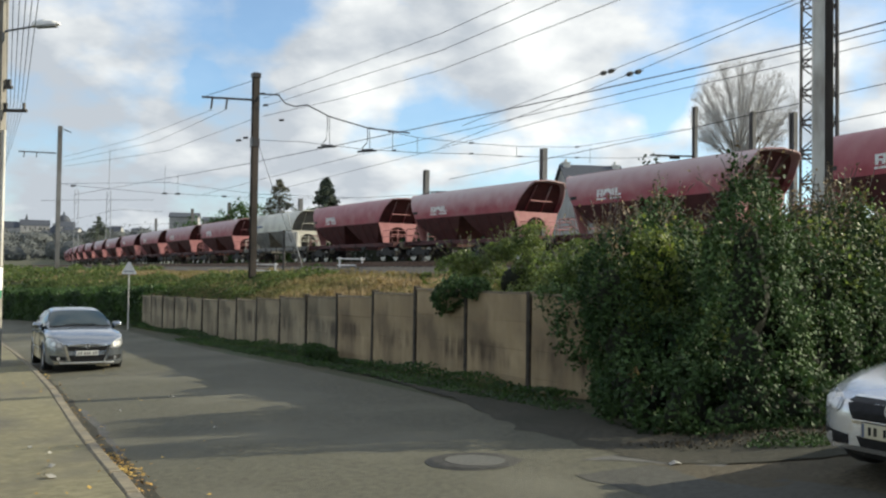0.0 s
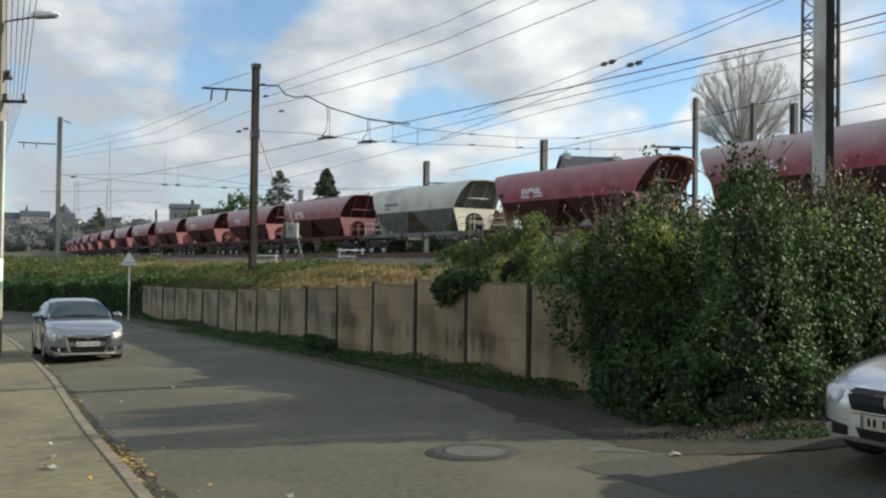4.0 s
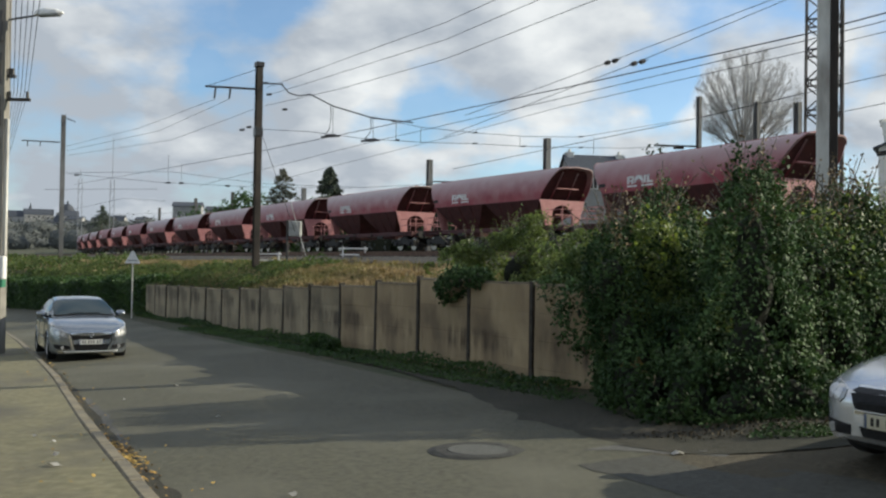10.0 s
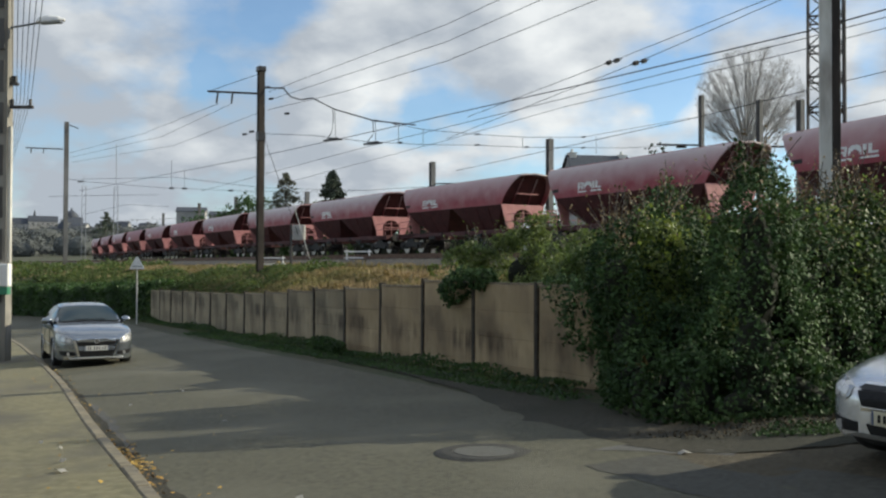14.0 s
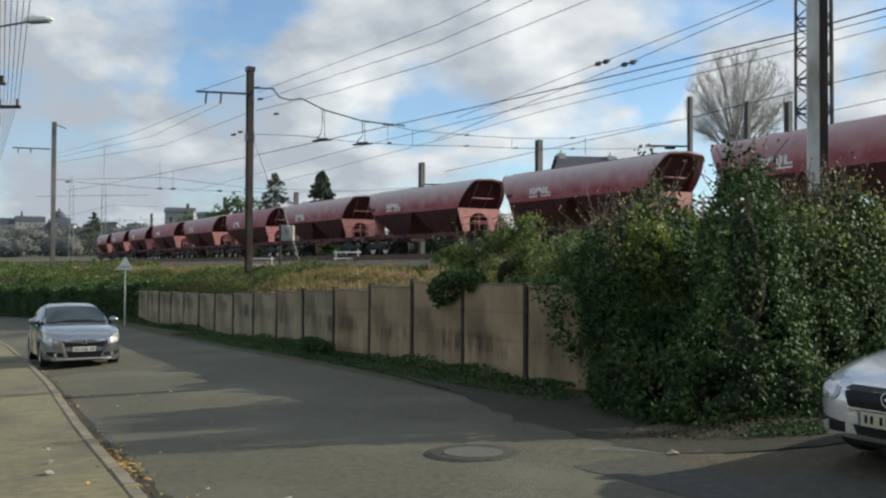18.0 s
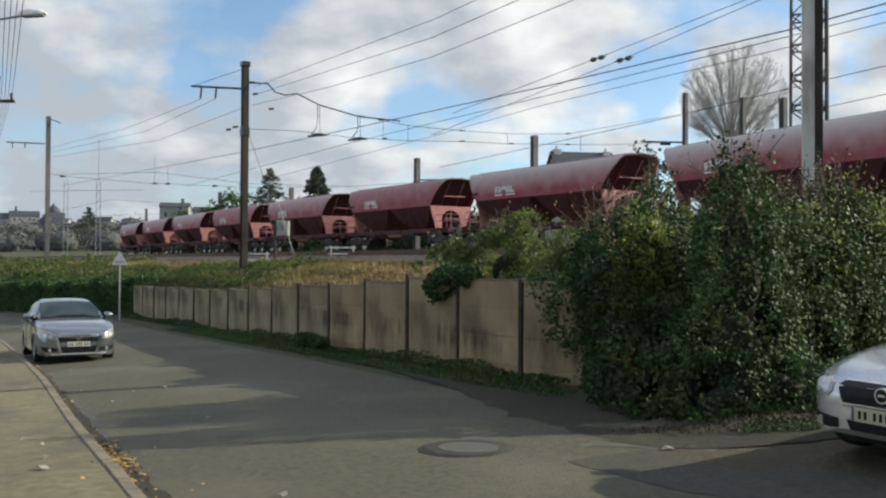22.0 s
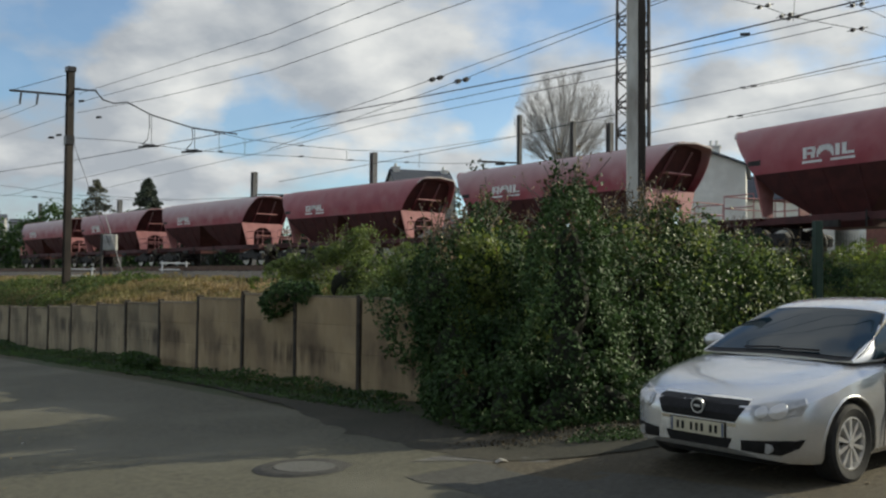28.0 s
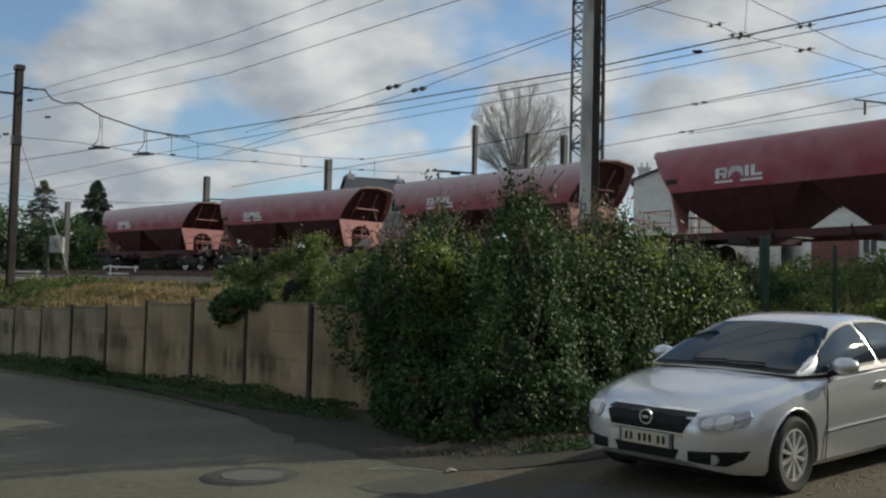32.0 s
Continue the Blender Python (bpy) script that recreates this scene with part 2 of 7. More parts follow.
M["post"] = mat("post_concrete", (0.028, 0.023, 0.018), (0.07, 0.057, 0.043), 6, 0.92, bump=0.4, fine=80)
M["soil"] = mat("ground_cover", (0.036, 0.038, 0.018), (0.085, 0.073, 0.038), 3.5, 0.95, bump=0.7, fine=30, c3=(0.045, 0.062, 0.022), big=0.22)
# bare soil, darkened further to carry the shade by the thicket
M["earth"] = mat("dark_earth", (0.027, 0.025, 0.016), (0.064, 0.057, 0.038), 18, 0.95, bump=0.8, fine=90, c3=(0.030, 0.030, 0.017), big=0.7)
M["gravel"] = mat("yard_gravel", (0.055, 0.045, 0.028), (0.138, 0.112, 0.072), 20, 0.95, bump=0.9, fine=90, c3=(0.075, 0.062, 0.038), big=0.9)
M["pebble"] = mat("yard_pebble", (0.13, 0.105, 0.07), (0.30, 0.25, 0.175), 3, 0.9, fine=60, island=0.45)
# greyer concrete mix for the farther slabs
M["panel_grey"] = mat("greyer_concrete", (0.265, 0.213, 0.134), (0.385, 0.315, 0.208), 2.6, 0.92, bump=0.4, fine=70, c3=(0.15, 0.122, 0.080), big=1.3, objrand=0.12, stretch=(1.0, 1, 0.7), drips=(0.065, 0.050, 0.033))
M["ballast"] = mat("ballast", (0.058, 0.049, 0.038), (0.130, 0.110, 0.088), 14, 0.95, bump=0.8, fine=40)
M["red"] = mat("red_wagon_paint", (0.25, 0.027, 0.042), (0.325, 0.050, 0.064), 1.6, 0.52, bump=0.05, fine=30, c3=(0.29, 0.080, 0.09), big=0.8, dust_sheen=(2.85, 4.0, (0.52, 0.455, 0.44)))
# wagon red darkened by the shade on lower bins and end sheets
M["darkred"] = mat("shade_red_steel", (0.052, 0.012, 0.013), (0.088, 0.020, 0.020), 3, 0.7, bump=0.1, fine=30)
# wagon red paled to pink: the sun on the end frames put into colour
M["pink"] = mat("sunlight_pink_plate", (0.37, 0.145, 0.145), (0.47, 0.215, 0.21), 3, 0.6, fine=30)
M["greyw"] = mat("grey_wagon_paint", (0.58, 0.555, 0.47), (0.69, 0.665, 0.575), 1.4, 0.55, bump=0.05, fine=30, c3=(0.44, 0.41, 0.35), big=0.7)
# grey wagon's lower parts, likewise with the shade in the colour
M["greydark"] = mat("grey_wagon_lower", (0.14, 0.135, 0.125), (0.23, 0.22, 0.20), 2, 0.7, fine=30)
M["black"] = mat("black_bogie_steel", (0.012, 0.011, 0.011), (0.035, 0.030, 0.027), 6, 0.75, bump=0.2, fine=40)
M["wheelsteel"] = mat("bare_wheel_steel", (0.30, 0.28, 0.26), (0.45, 0.43, 0.41), 8, 0.35, metal=0.9, fine=60)
M["railsteel"] = mat("rusty_rail_steel", (0.11, 0.06, 0.04), (0.19, 0.12, 0.085), 6, 0.7, metal=0.3, fine=60)
M["white"] = mat("white_paint", (0.68, 0.66, 0.64), (0.80, 0.79, 0.77), 5, 0.6, fine=40)
M["mast"] = mat("weathered_mast", (0.050, 0.047, 0.045), (0.115, 0.108, 0.102), 3, 0.85, bump=0.2, fine=40, c3=(0.045, 0.035, 0.028), big=0.8, stretch=(1, 1, 0.3))
M["mastgrey"] = mat("grey_concrete_mast", (0.52, 0.505, 0.46), (0.66, 0.645, 0.60), 3, 0.9, bump=0.3, fine=40, c3=(0.24, 0.21, 0.18), big=1.6, stretch=(1, 1, 0.3))
M["lattice"] = mat("galvanised_lattice", (0.17, 0.18, 0.20), (0.25, 0.26, 0.28), 4, 0.7, fine=50)
M["mastweb"] = mat("dark_mast_steel", (0.010, 0.010, 0.011), (0.032, 0.029, 0.028), 3, 0.85, bump=0.2, fine=40, c3=(0.03, 0.027, 0.026), big=0.9, stretch=(1, 1, 0.3), spec=0.2)
M["mastpale"] = mat("pale_mast_steel", (0.085, 0.086, 0.09), (0.165, 0.165, 0.168), 3, 0.85, bump=0.2, fine=40, c3=(0.07, 0.064, 0.058), big=0.8, stretch=(1, 1, 0.3))
M["wire"] = mat("dark_wire", (0.025, 0.025, 0.028), (0.05, 0.05, 0.055), 3, 0.6, fine=20)
M["palegrey"] = mat("pale_grey_paint", (0.36, 0.36, 0.35), (0.48, 0.48, 0.47), 4, 0.6, fine=40, c3=(0.28, 0.27, 0.25), big=1.5)
M["insul"] = mat("dark_insulator", (0.016, 0.014, 0.013), (0.036, 0.030, 0.027), 3, 0.3, fine=20)
M["palebark"] = mat("pale_bark", (0.33, 0.32, 0.31), (0.48, 0.465, 0.445), 6, 0.9, fine=30)
M["flank"] = mat("dark_brown_steel", (0.022, 0.018, 0.015), (0.055, 0.043, 0.035), 4, 0.9, bump=0.3, fine=40, stretch=(1, 1, 0.3))
M["bark"] = mat("bark", (0.09, 0.075, 0.06), (0.19, 0.165, 0.14), 6, 0.9, bump=0.5, fine=30, stretch=(1, 1, 0.3))
M["leaf"] = mat("ivy_leaf", (0.020, 0.045, 0.015), (0.078, 0.128, 0.044), 0.9, 0.62, fine=20, island=0.55, spec=0.18)
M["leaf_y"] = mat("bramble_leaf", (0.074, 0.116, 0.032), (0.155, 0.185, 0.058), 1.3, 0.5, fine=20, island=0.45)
M["leaf_rust"] = mat("autumn_shoot_leaf", (0.13, 0.085, 0.038), (0.25, 0.17, 0.072), 1.3, 0.6, fine=20, island=0.5)
M["bankleaf"] = mat("bank_weed_leaf", (0.088, 0.096, 0.032), (0.20, 0.175, 0.066), 0.7, 0.6, fine=20, island=0.5, c3=(0.20, 0.14, 0.065), big=0.35)
M["leaf_gold"] = mat("yellow_green_leaf", (0.10, 0.145, 0.032), (0.19, 0.23, 0.06), 1.3, 0.5, fine=20, island=0.45)
M["hedge"] = mat("hedge_leaf", (0.026, 0.055, 0.017), (0.068, 0.118, 0.034), 0.9, 0.5, fine=20, island=0.4)
# near-black: the deep shade between leaves as a colour
M["core"] = mat("foliage_shade", (0.010, 0.014, 0.006), (0.022, 0.024, 0.012), 5, 0.95, fine=30)
M["drygrass"] = mat("dry_grass", (0.19, 0.138, 0.078), (0.37, 0.285, 0.165), 0.9, 0.85, fine=20, island=0.5, c3=(0.13, 0.12, 0.05), big=0.3)
M["grass"] = mat("green_grass", (0.046, 0.076, 0.023), (0.118, 0.146, 0.043), 0.8, 0.7, fine=20, island=0.4)
M["conifer"] = mat("conifer_needles", (0.055, 0.072, 0.048), (0.105, 0.125, 0.085), 1, 0.7, fine=20, island=0.35)
M["larch"] = mat("larch_needles", (0.085, 0.088, 0.058), (0.15, 0.145, 0.10), 1, 0.7, fine=20, island=0.35)
# distance haze is mixed into this base colour, paler and bluer than the wood
M["hazewood"] = mat("haze_pale_wood", (0.068, 0.074, 0.072), (0.102, 0.108, 0.104), 0.25, 0.9, fine=3, island=0.10)
M["green"] = mat("green_fence_paint", (0.010, 0.032, 0.020), (0.020, 0.050, 0.030), 6, 0.5, fine=40)
M["plaster"] = mat("pale_render", (0.68, 0.67, 0.63), (0.78, 0.77, 0.73), 2, 0.9, bump=0.1, fine=60, c3=(0.60, 0.58, 0.54), big=0.4)
M["slate"] = mat("slate_roof", (0.040, 0.046, 0.060), (0.075, 0.083, 0.102), 8, 0.7, bump=0.3, fine=50)
M["brickred"] = mat("red_garage_paint", (0.16, 0.06, 0.05), (0.22, 0.09, 0.07), 4, 0.7, fine=40)
M["darkglass"] = mat("dark_window", (0.02, 0.022, 0.025), (0.035, 0.037, 0.04), 3, 0.08, fine=10)
M["silver"] = mat("silver_car_paint", (0.64, 0.645, 0.655), (0.70, 0.705, 0.715), 90, 0.25, metal=0.62, fine=300, coat=0.8)
M["silverblue"] = mat("blue_silver_car_paint", (0.275, 0.305, 0.345), (0.32, 0.35, 0.39), 90, 0.22, metal=0.85, fine=300, coat=0.8)
M["moulding"] = mat("dull_grey_moulding", (0.32, 0.325, 0.33), (0.38, 0.385, 0.39), 20, 0.75, fine=90, spec=0.2)
M["plate_white"] = mat("white_number_plate", (0.50, 0.50, 0.48), (0.58, 0.58, 0.56), 10, 0.5, fine=80)
M["tyre"] = mat("tyre_rubber", (0.012, 0.012, 0.012), (0.025, 0.025, 0.025), 12, 0.85, fine=60)
M["plastic"] = mat("black_plastic", (0.008, 0.008, 0.009), (0.016, 0.016, 0.017), 12, 0.45, fine=80, spec=0.18)
M["chrome"] = mat("chrome", (0.70, 0.70, 0.70), (0.78, 0.78, 0.78), 10, 0.12, metal=1.0, fine=80)
M["alloy"] = mat("alloy_rim", (0.58, 0.58, 0.58), (0.68, 0.68, 0.68), 10, 0.36, metal=0.6, fine=80)
M["plate"] = mat("number_plate", (0.50, 0.46, 0.33), (0.58, 0.54, 0.40), 10, 0.5, fine=80)
M["lampglass"] = mat("headlamp_glass", (0.30, 0.305, 0.31), (0.42, 0.425, 0.43), 16, 0.16, metal=0.2, fine=80, coat=1.0)
M["blueplate"] = mat("blue_lettering", (0.05, 0.08, 0.16), (0.09, 0.12, 0.22), 10, 0.5, fine=80)
M["deadleaf"] = mat("fallen_leaves", (0.30, 0.16, 0.035), (0.50, 0.34, 0.08), 2, 0.8, fine=30, island=0.5)
M["litterleaf"] = mat("brown_leaf_litter", (0.050, 0.040, 0.024), (0.11, 0.085, 0.048), 3, 0.9, fine=30, island=0.6)
M["paper"] = mat("pale_litter", (0.50, 0.48, 0.44), (0.66, 0.64, 0.60), 4, 0.8, fine=30)


def leafy(m, amount=0.4):
    """Lets part of the light shine through thin leaves."""
    nt = m.node_tree
    b, out = nt.nodes["Principled BSDF"], nt.nodes["Material Output"]
    tr = nt.nodes.new("ShaderNodeBsdfTranslucent")
    gain = nt.nodes.new("ShaderNodeHueSaturation"); gain.inputs["Value"].default_value = 1.5; gain.inputs["Saturation"].default_value = 1.1
    nt.links.new(b.inputs["Base Color"].links[0].from_socket, gain.inputs["Color"])
    nt.links.new(gain.outputs[0], tr.inputs[0])
    mx = nt.nodes.new("ShaderNodeMixShader"); mx.inputs[0].default_value = amount
    nt.links.new(b.outputs[0], mx.inputs[1]); nt.links.new(tr.outputs[0], mx.inputs[2]); nt.links.new(mx.outputs[0], out.inputs[0])


for k_ in ("leaf", "leaf_y", "leaf_gold", "bankleaf", "grass", "drygrass", "hedge"):
    leafy(M[k_], 0.10 if k_ == "leaf" else 0.4)


# ---- mesh helpers ----
def link_mesh(name, bm, material, smooth=False):
    me = bpy.data.meshes.new(name)
    bm.normal_update()
    bm.to_mesh(me)
    bm.free()
    if smooth:
        me.polygons.foreach_set("use_smooth", [True] * len(me.polygons))
    for mm in (material if isinstance(material, (list, tuple)) else [material]):
        me.materials.append(mm)
    return new(name, me)


def part(name, bm, material, parent, label="", smooth=False, at=None):
    ob = link_mesh(name, bm, material, smooth)
    ob.parent = parent
    if at is not None:
        ob.matrix_basis = at
    if label:
        ob["label"] = label
    return ob


def raw(name, verts, faces, material, parent=None, smooth=False):
    me = bpy.data.meshes.new(name)
    me.from_pydata([tuple(map(float, v)) for v in verts], [], [tuple(f) for f in faces])
    if smooth:
        me.polygons.foreach_set("use_smooth", [True] * len(me.polygons))
    me.materials.append(material)
    me.update()
    ob = new(name, me)
    if parent:
        ob.parent = parent
    return ob


def thing(name, label, category, at=None, group="", kind=""):
    ob = new(name)
    ob.empty_display_size = 0.2
    if at is not None:
        ob.matrix_basis = at
    return tagged(ob, label, category, group, kind)


def box(bm, x0, x1, y0, y1, z0, z1, m=None, bevel=0.0):
    vs = [bm.verts.new(p) for p in ((x0, y0, z0), (x1, y0, z0), (x1, y1, z0), (x0, y1, z0), (x0, y0, z1), (x1, y0, z1), (x1, y1, z1), (x0, y1, z1))]
    fs = [bm.faces.new([vs[i] for i in f]) for f in ((3, 2, 1, 0), (4, 5, 6, 7), (0, 1, 5, 4), (1, 2, 6, 5), (2, 3, 7, 6), (3, 0, 4, 7))]
    if bevel:
        es = list({e for f in fs for e in f.edges})
        r = bmesh.ops.bevel(bm, geom=es, offset=bevel, segments=1, affect="EDGES")
        vs = list({v for f in r["faces"] for v in f.verts} | {v for v in vs if v.is_valid})
    if m is not None:
        bmesh.ops.transform(bm, matrix=m, verts=vs)
    return vs


def rod(bm, p, q, r, n=6, r2=None):
    """A round bar from p to q."""
    p, q = Vector(p), Vector(q)
    d = (q - p)
    m = d.to_track_quat("Z", "Y").to_matrix()
    r2 = r if r2 is None else r2
    a = [bm.verts.new(p + m @ Vector((r * math.cos(2 * math.pi * i / n), r * math.sin(2 * math.pi * i / n), 0))) for i in range(n)]
    b = [bm.verts.new(q + m @ Vector((r2 * math.cos(2 * math.pi * i / n), r2 * math.sin(2 * math.pi * i / n), 0))) for i in range(n)]
    for i in range(n):
        bm.faces.new((a[i], a[(i + 1) % n], b[(i + 1) % n], b[i]))
    bm.faces.new(a[::-1]); bm.faces.new(b)


def chain(bm, pts, r, n=5):
    """One bent round bar through the points."""
    pts = [Vector(p) for p in pts]
    rings = []
    for i, p in enumerate(pts):
        d = (pts[min(i + 1, len(pts) - 1)] - pts[max(i - 1, 0)]).normalized()
        side = d.cross(Vector((0, 0, 1)))
        side = side.normalized() if side.length > 0.05 else d.cross(Vector((1, 0, 0))).normalized()
        up = side.cross(d)
        rings.append([bm.verts.new(p + side * (r * math.cos(2 * math.pi * k / n)) + up * (r * math.sin(2 * math.pi * k / n))) for k in range(n)])
    for A, B in zip(rings, rings[1:]):
        for k in range(n):
            bm.faces.new((A[k], A[(k + 1) % n], B[(k + 1) % n], B[k]))
    bm.faces.new(rings[0][::-1]); bm.faces.new(rings[-1])


def lathe(bm, prof, n=24, axis="y", ring_only=False):
    """prof: (radius, along). Turned round the axis."""
    rings = []
    for r, h in prof:
        ring = []
        for i in range(n):
            a = 2 * math.pi * i / n
            c, s = r * math.cos(a), r * math.sin(a)
            ring.append(bm.verts.new((c, h, s) if axis == "y" else (c, s, h)))
        rings.append(ring)
    for A, B in zip(rings, rings[1:]):
        for i in range(n):
            bm.faces.new((A[i], A[(i + 1) % n], B[(i + 1) % n], B[i]))
    if ring_only:
        for i in range(n):
            bm.faces.new((rings[-1][i], rings[-1][(i + 1) % n], rings[0][(i + 1) % n], rings[0][i]))
    else:
        for ring, flip in ((rings[0], True), (rings[-1], False)):
            bm.faces.new(ring[::-1] if flip else ring)
    bmesh.ops.recalc_face_normals(bm, faces=bm.faces)


def loft(bm, rings, close=True, caps=True):
    V = [[bm.verts.new(p) for p in r] for r in rings]
    n = len(V[0])
    for A, B in zip(V, V[1:]):
        for i in range(n if close else n - 1):
            bm.faces.new((A[i], A[(i + 1) % n], B[(i + 1) % n], B[i]))
    if caps:
        bm.faces.new(V[0][::-1]); bm.faces.new(V[-1])
    bmesh.ops.recalc_face_normals(bm, faces=bm.faces)
    return V


def prism(bm, outline, y0, y1):
    """Outline in x, z pulled along y."""
    a = [bm.verts.new((x, y0, z)) for x, z in outline]
    b = [bm.verts.new((x, y1, z)) for x, z in outline]
    n = len(a)
    for i in range(n):
        bm.faces.new((a[i], a[(i + 1) % n], b[(i + 1) % n], b[i]))
    bm.faces.new(a[::-1]); bm.faces.new(b)
    bmesh.ops.recalc_face_normals(bm, faces=bm.faces)


# ---- the lie of the land ----
TH = radians(31.32)                          # the railway runs this far to the left of +y
NX, NY = math.cos(TH), math.sin(TH)
RAIL_B, RAIL_Z = 31.50, 2.454
DRIFT = -0.0458
CURVE = 0.000714
BEND = 0.00805


def across(x, y):
    return x * NX + y * NY


def ab(s, b, z=0.0):
    """A point s metres along the line, b metres across from the eye."""
    return Vector((b * NX - s * NY, b * NY + s * NX, z))


def on_line(s, lat=0.0, z=0.0, b=RAIL_B):
    """A point on the gently bent railway, and its heading."""
    k = CURVE if s > 0 else 0.0
    # a tighter bend towards the lane from 40 m to 5 m, straight again after it
    u = min(max(40.0 - s, 0.0), 35.0)
    off = DRIFT * s + 0.5 * k * s * s - BEND * u * (0.5 * u + max(5.0 - s, 0.0))
    x = Vector((NX * b - s * NY, NY * b + s * NX, 0)) + off * Vector((NX, NY, 0))
    d = Vector((-NY, NX, 0)) + (DRIFT + k * s + BEND * u) * Vector((NX, NY, 0))
    d.normalize()
    n = Vector((d.y, -d.x, 0))
    p = x - n * lat
    return Vector((p.x, p.y, z)), math.atan2(-d.x, d.y)


def lerp(x, pts):
    return float(np.interp(x, [p[0] for p in pts], [p[1] for p in pts]))


FOOT = [(-220, -69), (-60, -11), (-25, 7.3), (-13.5, 11.3), (2.0, 10.6), (4.5, 12.4), (7, 15.6), (300, 15.9)]
BANK = [(0, 0.0), (0.5, 0.50), (1.2, 0.66), (3.4, 0.90), (8, 0.965), (16, 1.0)]


def ease(a, b, x):
    f = min(1.0, max(0.0, (x - a) / (b - a)))
    return f * f * (3 - 2 * f)


def base_z(x, y):
    """The lane's level: it falls away along the wall and towards the kerb; the yard lies a little higher."""
    s = min(max(-x * NY + y * NX, -25), 48)
    b = min(max(x * NX + y * NY, 1.0), 11)
    return -0.0205 * s + 0.002 * max(s, 0) * (b - 9.5) + 0.15 * ease(2.4, 4.0, x)


def land(x, y):
    b = across(x, y)
    k = b - lerp(x, FOOT)
    z0 = base_z(x, y)
    if k <= 0:
        return z0
    top = 1.54 + 0.20 * ease(15.2, 17, b) + 0.36 * ease(22, 27, b)
    right = min(1, max(0, (x - 4) / 4))
    f = lerp(k, BANK) * (1 - right) + lerp(k, [(0, 0), (3, 0.35), (8, 0.9), (12, 1.0)]) * right
    z = z0 + (top - z0) * f
    far = math.hypot(x, y)
    if far > 160:
        z += 0.018 * (far - 160) * min(1, max(0, (b - 30) / 60)) + 0.012 * (far - 160)
    return z


def build_ground():
    xs = np.concatenate([np.linspace(-1500, -120, 18), np.linspace(-100, -32, 18), np.arange(-30, 30.1, 1.0), np.linspace(33, 110, 16), np.linspace(140, 1500, 16)])
    ys = np.concatenate([np.linspace(-900, -60, 10), np.linspace(-50, -4, 10), np.arange(-2, 62, 0.8), np.linspace(64, 130, 22), np.linspace(145, 1900, 26)])
    V, Fc = [], []
    for y in ys:
        for x in xs:
            V.append((x, y, land(x, y) - (0.03 if 2.3 < x < 5.5 and across(x, y) < lerp(x, FOOT) - 0.6 else 0.014)))
    nx = len(xs)
    for j in range(len(ys) - 1):
        for i in range(nx - 1):
            a = j * nx + i
            Fc.append((a, a + 1, a + nx + 1, a + nx))
    ob = raw("ground", V, Fc, M["soil"], smooth=True)
    tagged(ob, "uneven bank of soil, weeds and dry grass", "ground", kind="structure")


build_ground()


def unseen_wall_behind():
    """An unseen plain wall, added behind the eye to hold back the sky's fill light."""
    V = [(x, y, z) for y in (-9.0, -5.5) for x in (-34, 11) for z in (-1.0, 8.5)]
    ob = raw("wall_south", V, [(0, 1, 3, 2), (4, 6, 7, 5), (0, 4, 5, 1), (2, 3, 7, 6), (1, 5, 7, 3), (0, 2, 6, 4)], M["farwall"])
    tagged(ob, "unseen plain grey wall added behind the eye to dim the sky light", "wall", kind="structure")


unseen_wall_behind()
KERB = [(1.35, 0.00), (-0.36, 3.49), (-2.38, 7.51), (-4.01, 10.73), (-6.94, 16.78), (-9.76, 22.30), (-13.31, 29.01), (-17.94, 37.33), (-24.92, 47.83), (-35.29, 59.04), (-50.05, 67.57)]
EDGE = [(4.06, 4.94), (2.82, 7.96), (2.30, 9.40), (1.85, 10.72), (1.20, 12.25), (-0.25, 15.15), (-2.85, 19.90), (-5.95, 25.25), (-9.97, 32.54), (-13.78, 39.88), (-18.81, 47.09), (-29.33, 58.10), (-47.24, 73.23)]


def ribbon(name, left, right, material, lift, label, cat, n=90, kind="structure", rows=16):
    """A strip of made ground between two lines, following the land."""
    def along(pts, k):
        d = [0]
        for p, q in zip(pts, pts[1:]):
            d.append(d[-1] + math.dist(p, q))
        s = d[-1] * k
        return (float(np.interp(s, d, [p[0] for p in pts])), float(np.interp(s, d, [p[1] for p in pts])))
    V, Fc = [], []
    for i in range(n + 1):
        a, b = along(left, i / n), along(right, i / n)
        for j in range(rows + 1):
            f = j / rows
            x, y = a[0] + (b[0] - a[0]) * f, a[1] + (b[1] - a[1]) * f
            V.append((x, y, base_z(x, y) + lift))
    for i in range(n):
        for j in range(rows):
            k = i * (rows + 1) + j
            Fc.append((k, k + 1, k + rows + 2, k + rows + 1))
    me = raw(name, V, Fc, material, smooth=True)
    return tagged(me, label, cat, kind=kind)


ROAD_L = [(3.0, -12.0)] + KERB
ROAD_R = [(14, -12.0), (12.0, 2.0)] + EDGE
ribbon("road", ROAD_L, ROAD_R, M["asphalt"], 0.004, "worn grey asphalt lane, partly sunlit", "road")
PAVE_L = [(x - 4.2, y - 2.2) for x, y in KERB]
ribbon("pavement", [(-3.5, -12)] + PAVE_L, [(2.8, -12)] + [(x - 0.11, y - 0.05) for x, y in KERB], M["pavement"], 0.10, "pale worn asphalt pavement with fallen leaves", "pavement")
ribbon("yard", [(3.76, 4.84), (2.52, 7.86), (1.69, 9.16), (1.59, 9.95), (3.22, 11.05)], [(16, -2), (16, 4), (16, 8), (16, 11), (15, 14)], M["gravel"], 0.001, "gravelly earth parking strip", "ground", n=30)


# ---- concrete panel wall ----
WALL_A, WALL_D = Vector((1.59, 15.30, 0)), Vector((-0.4939, 0.8695, 0))
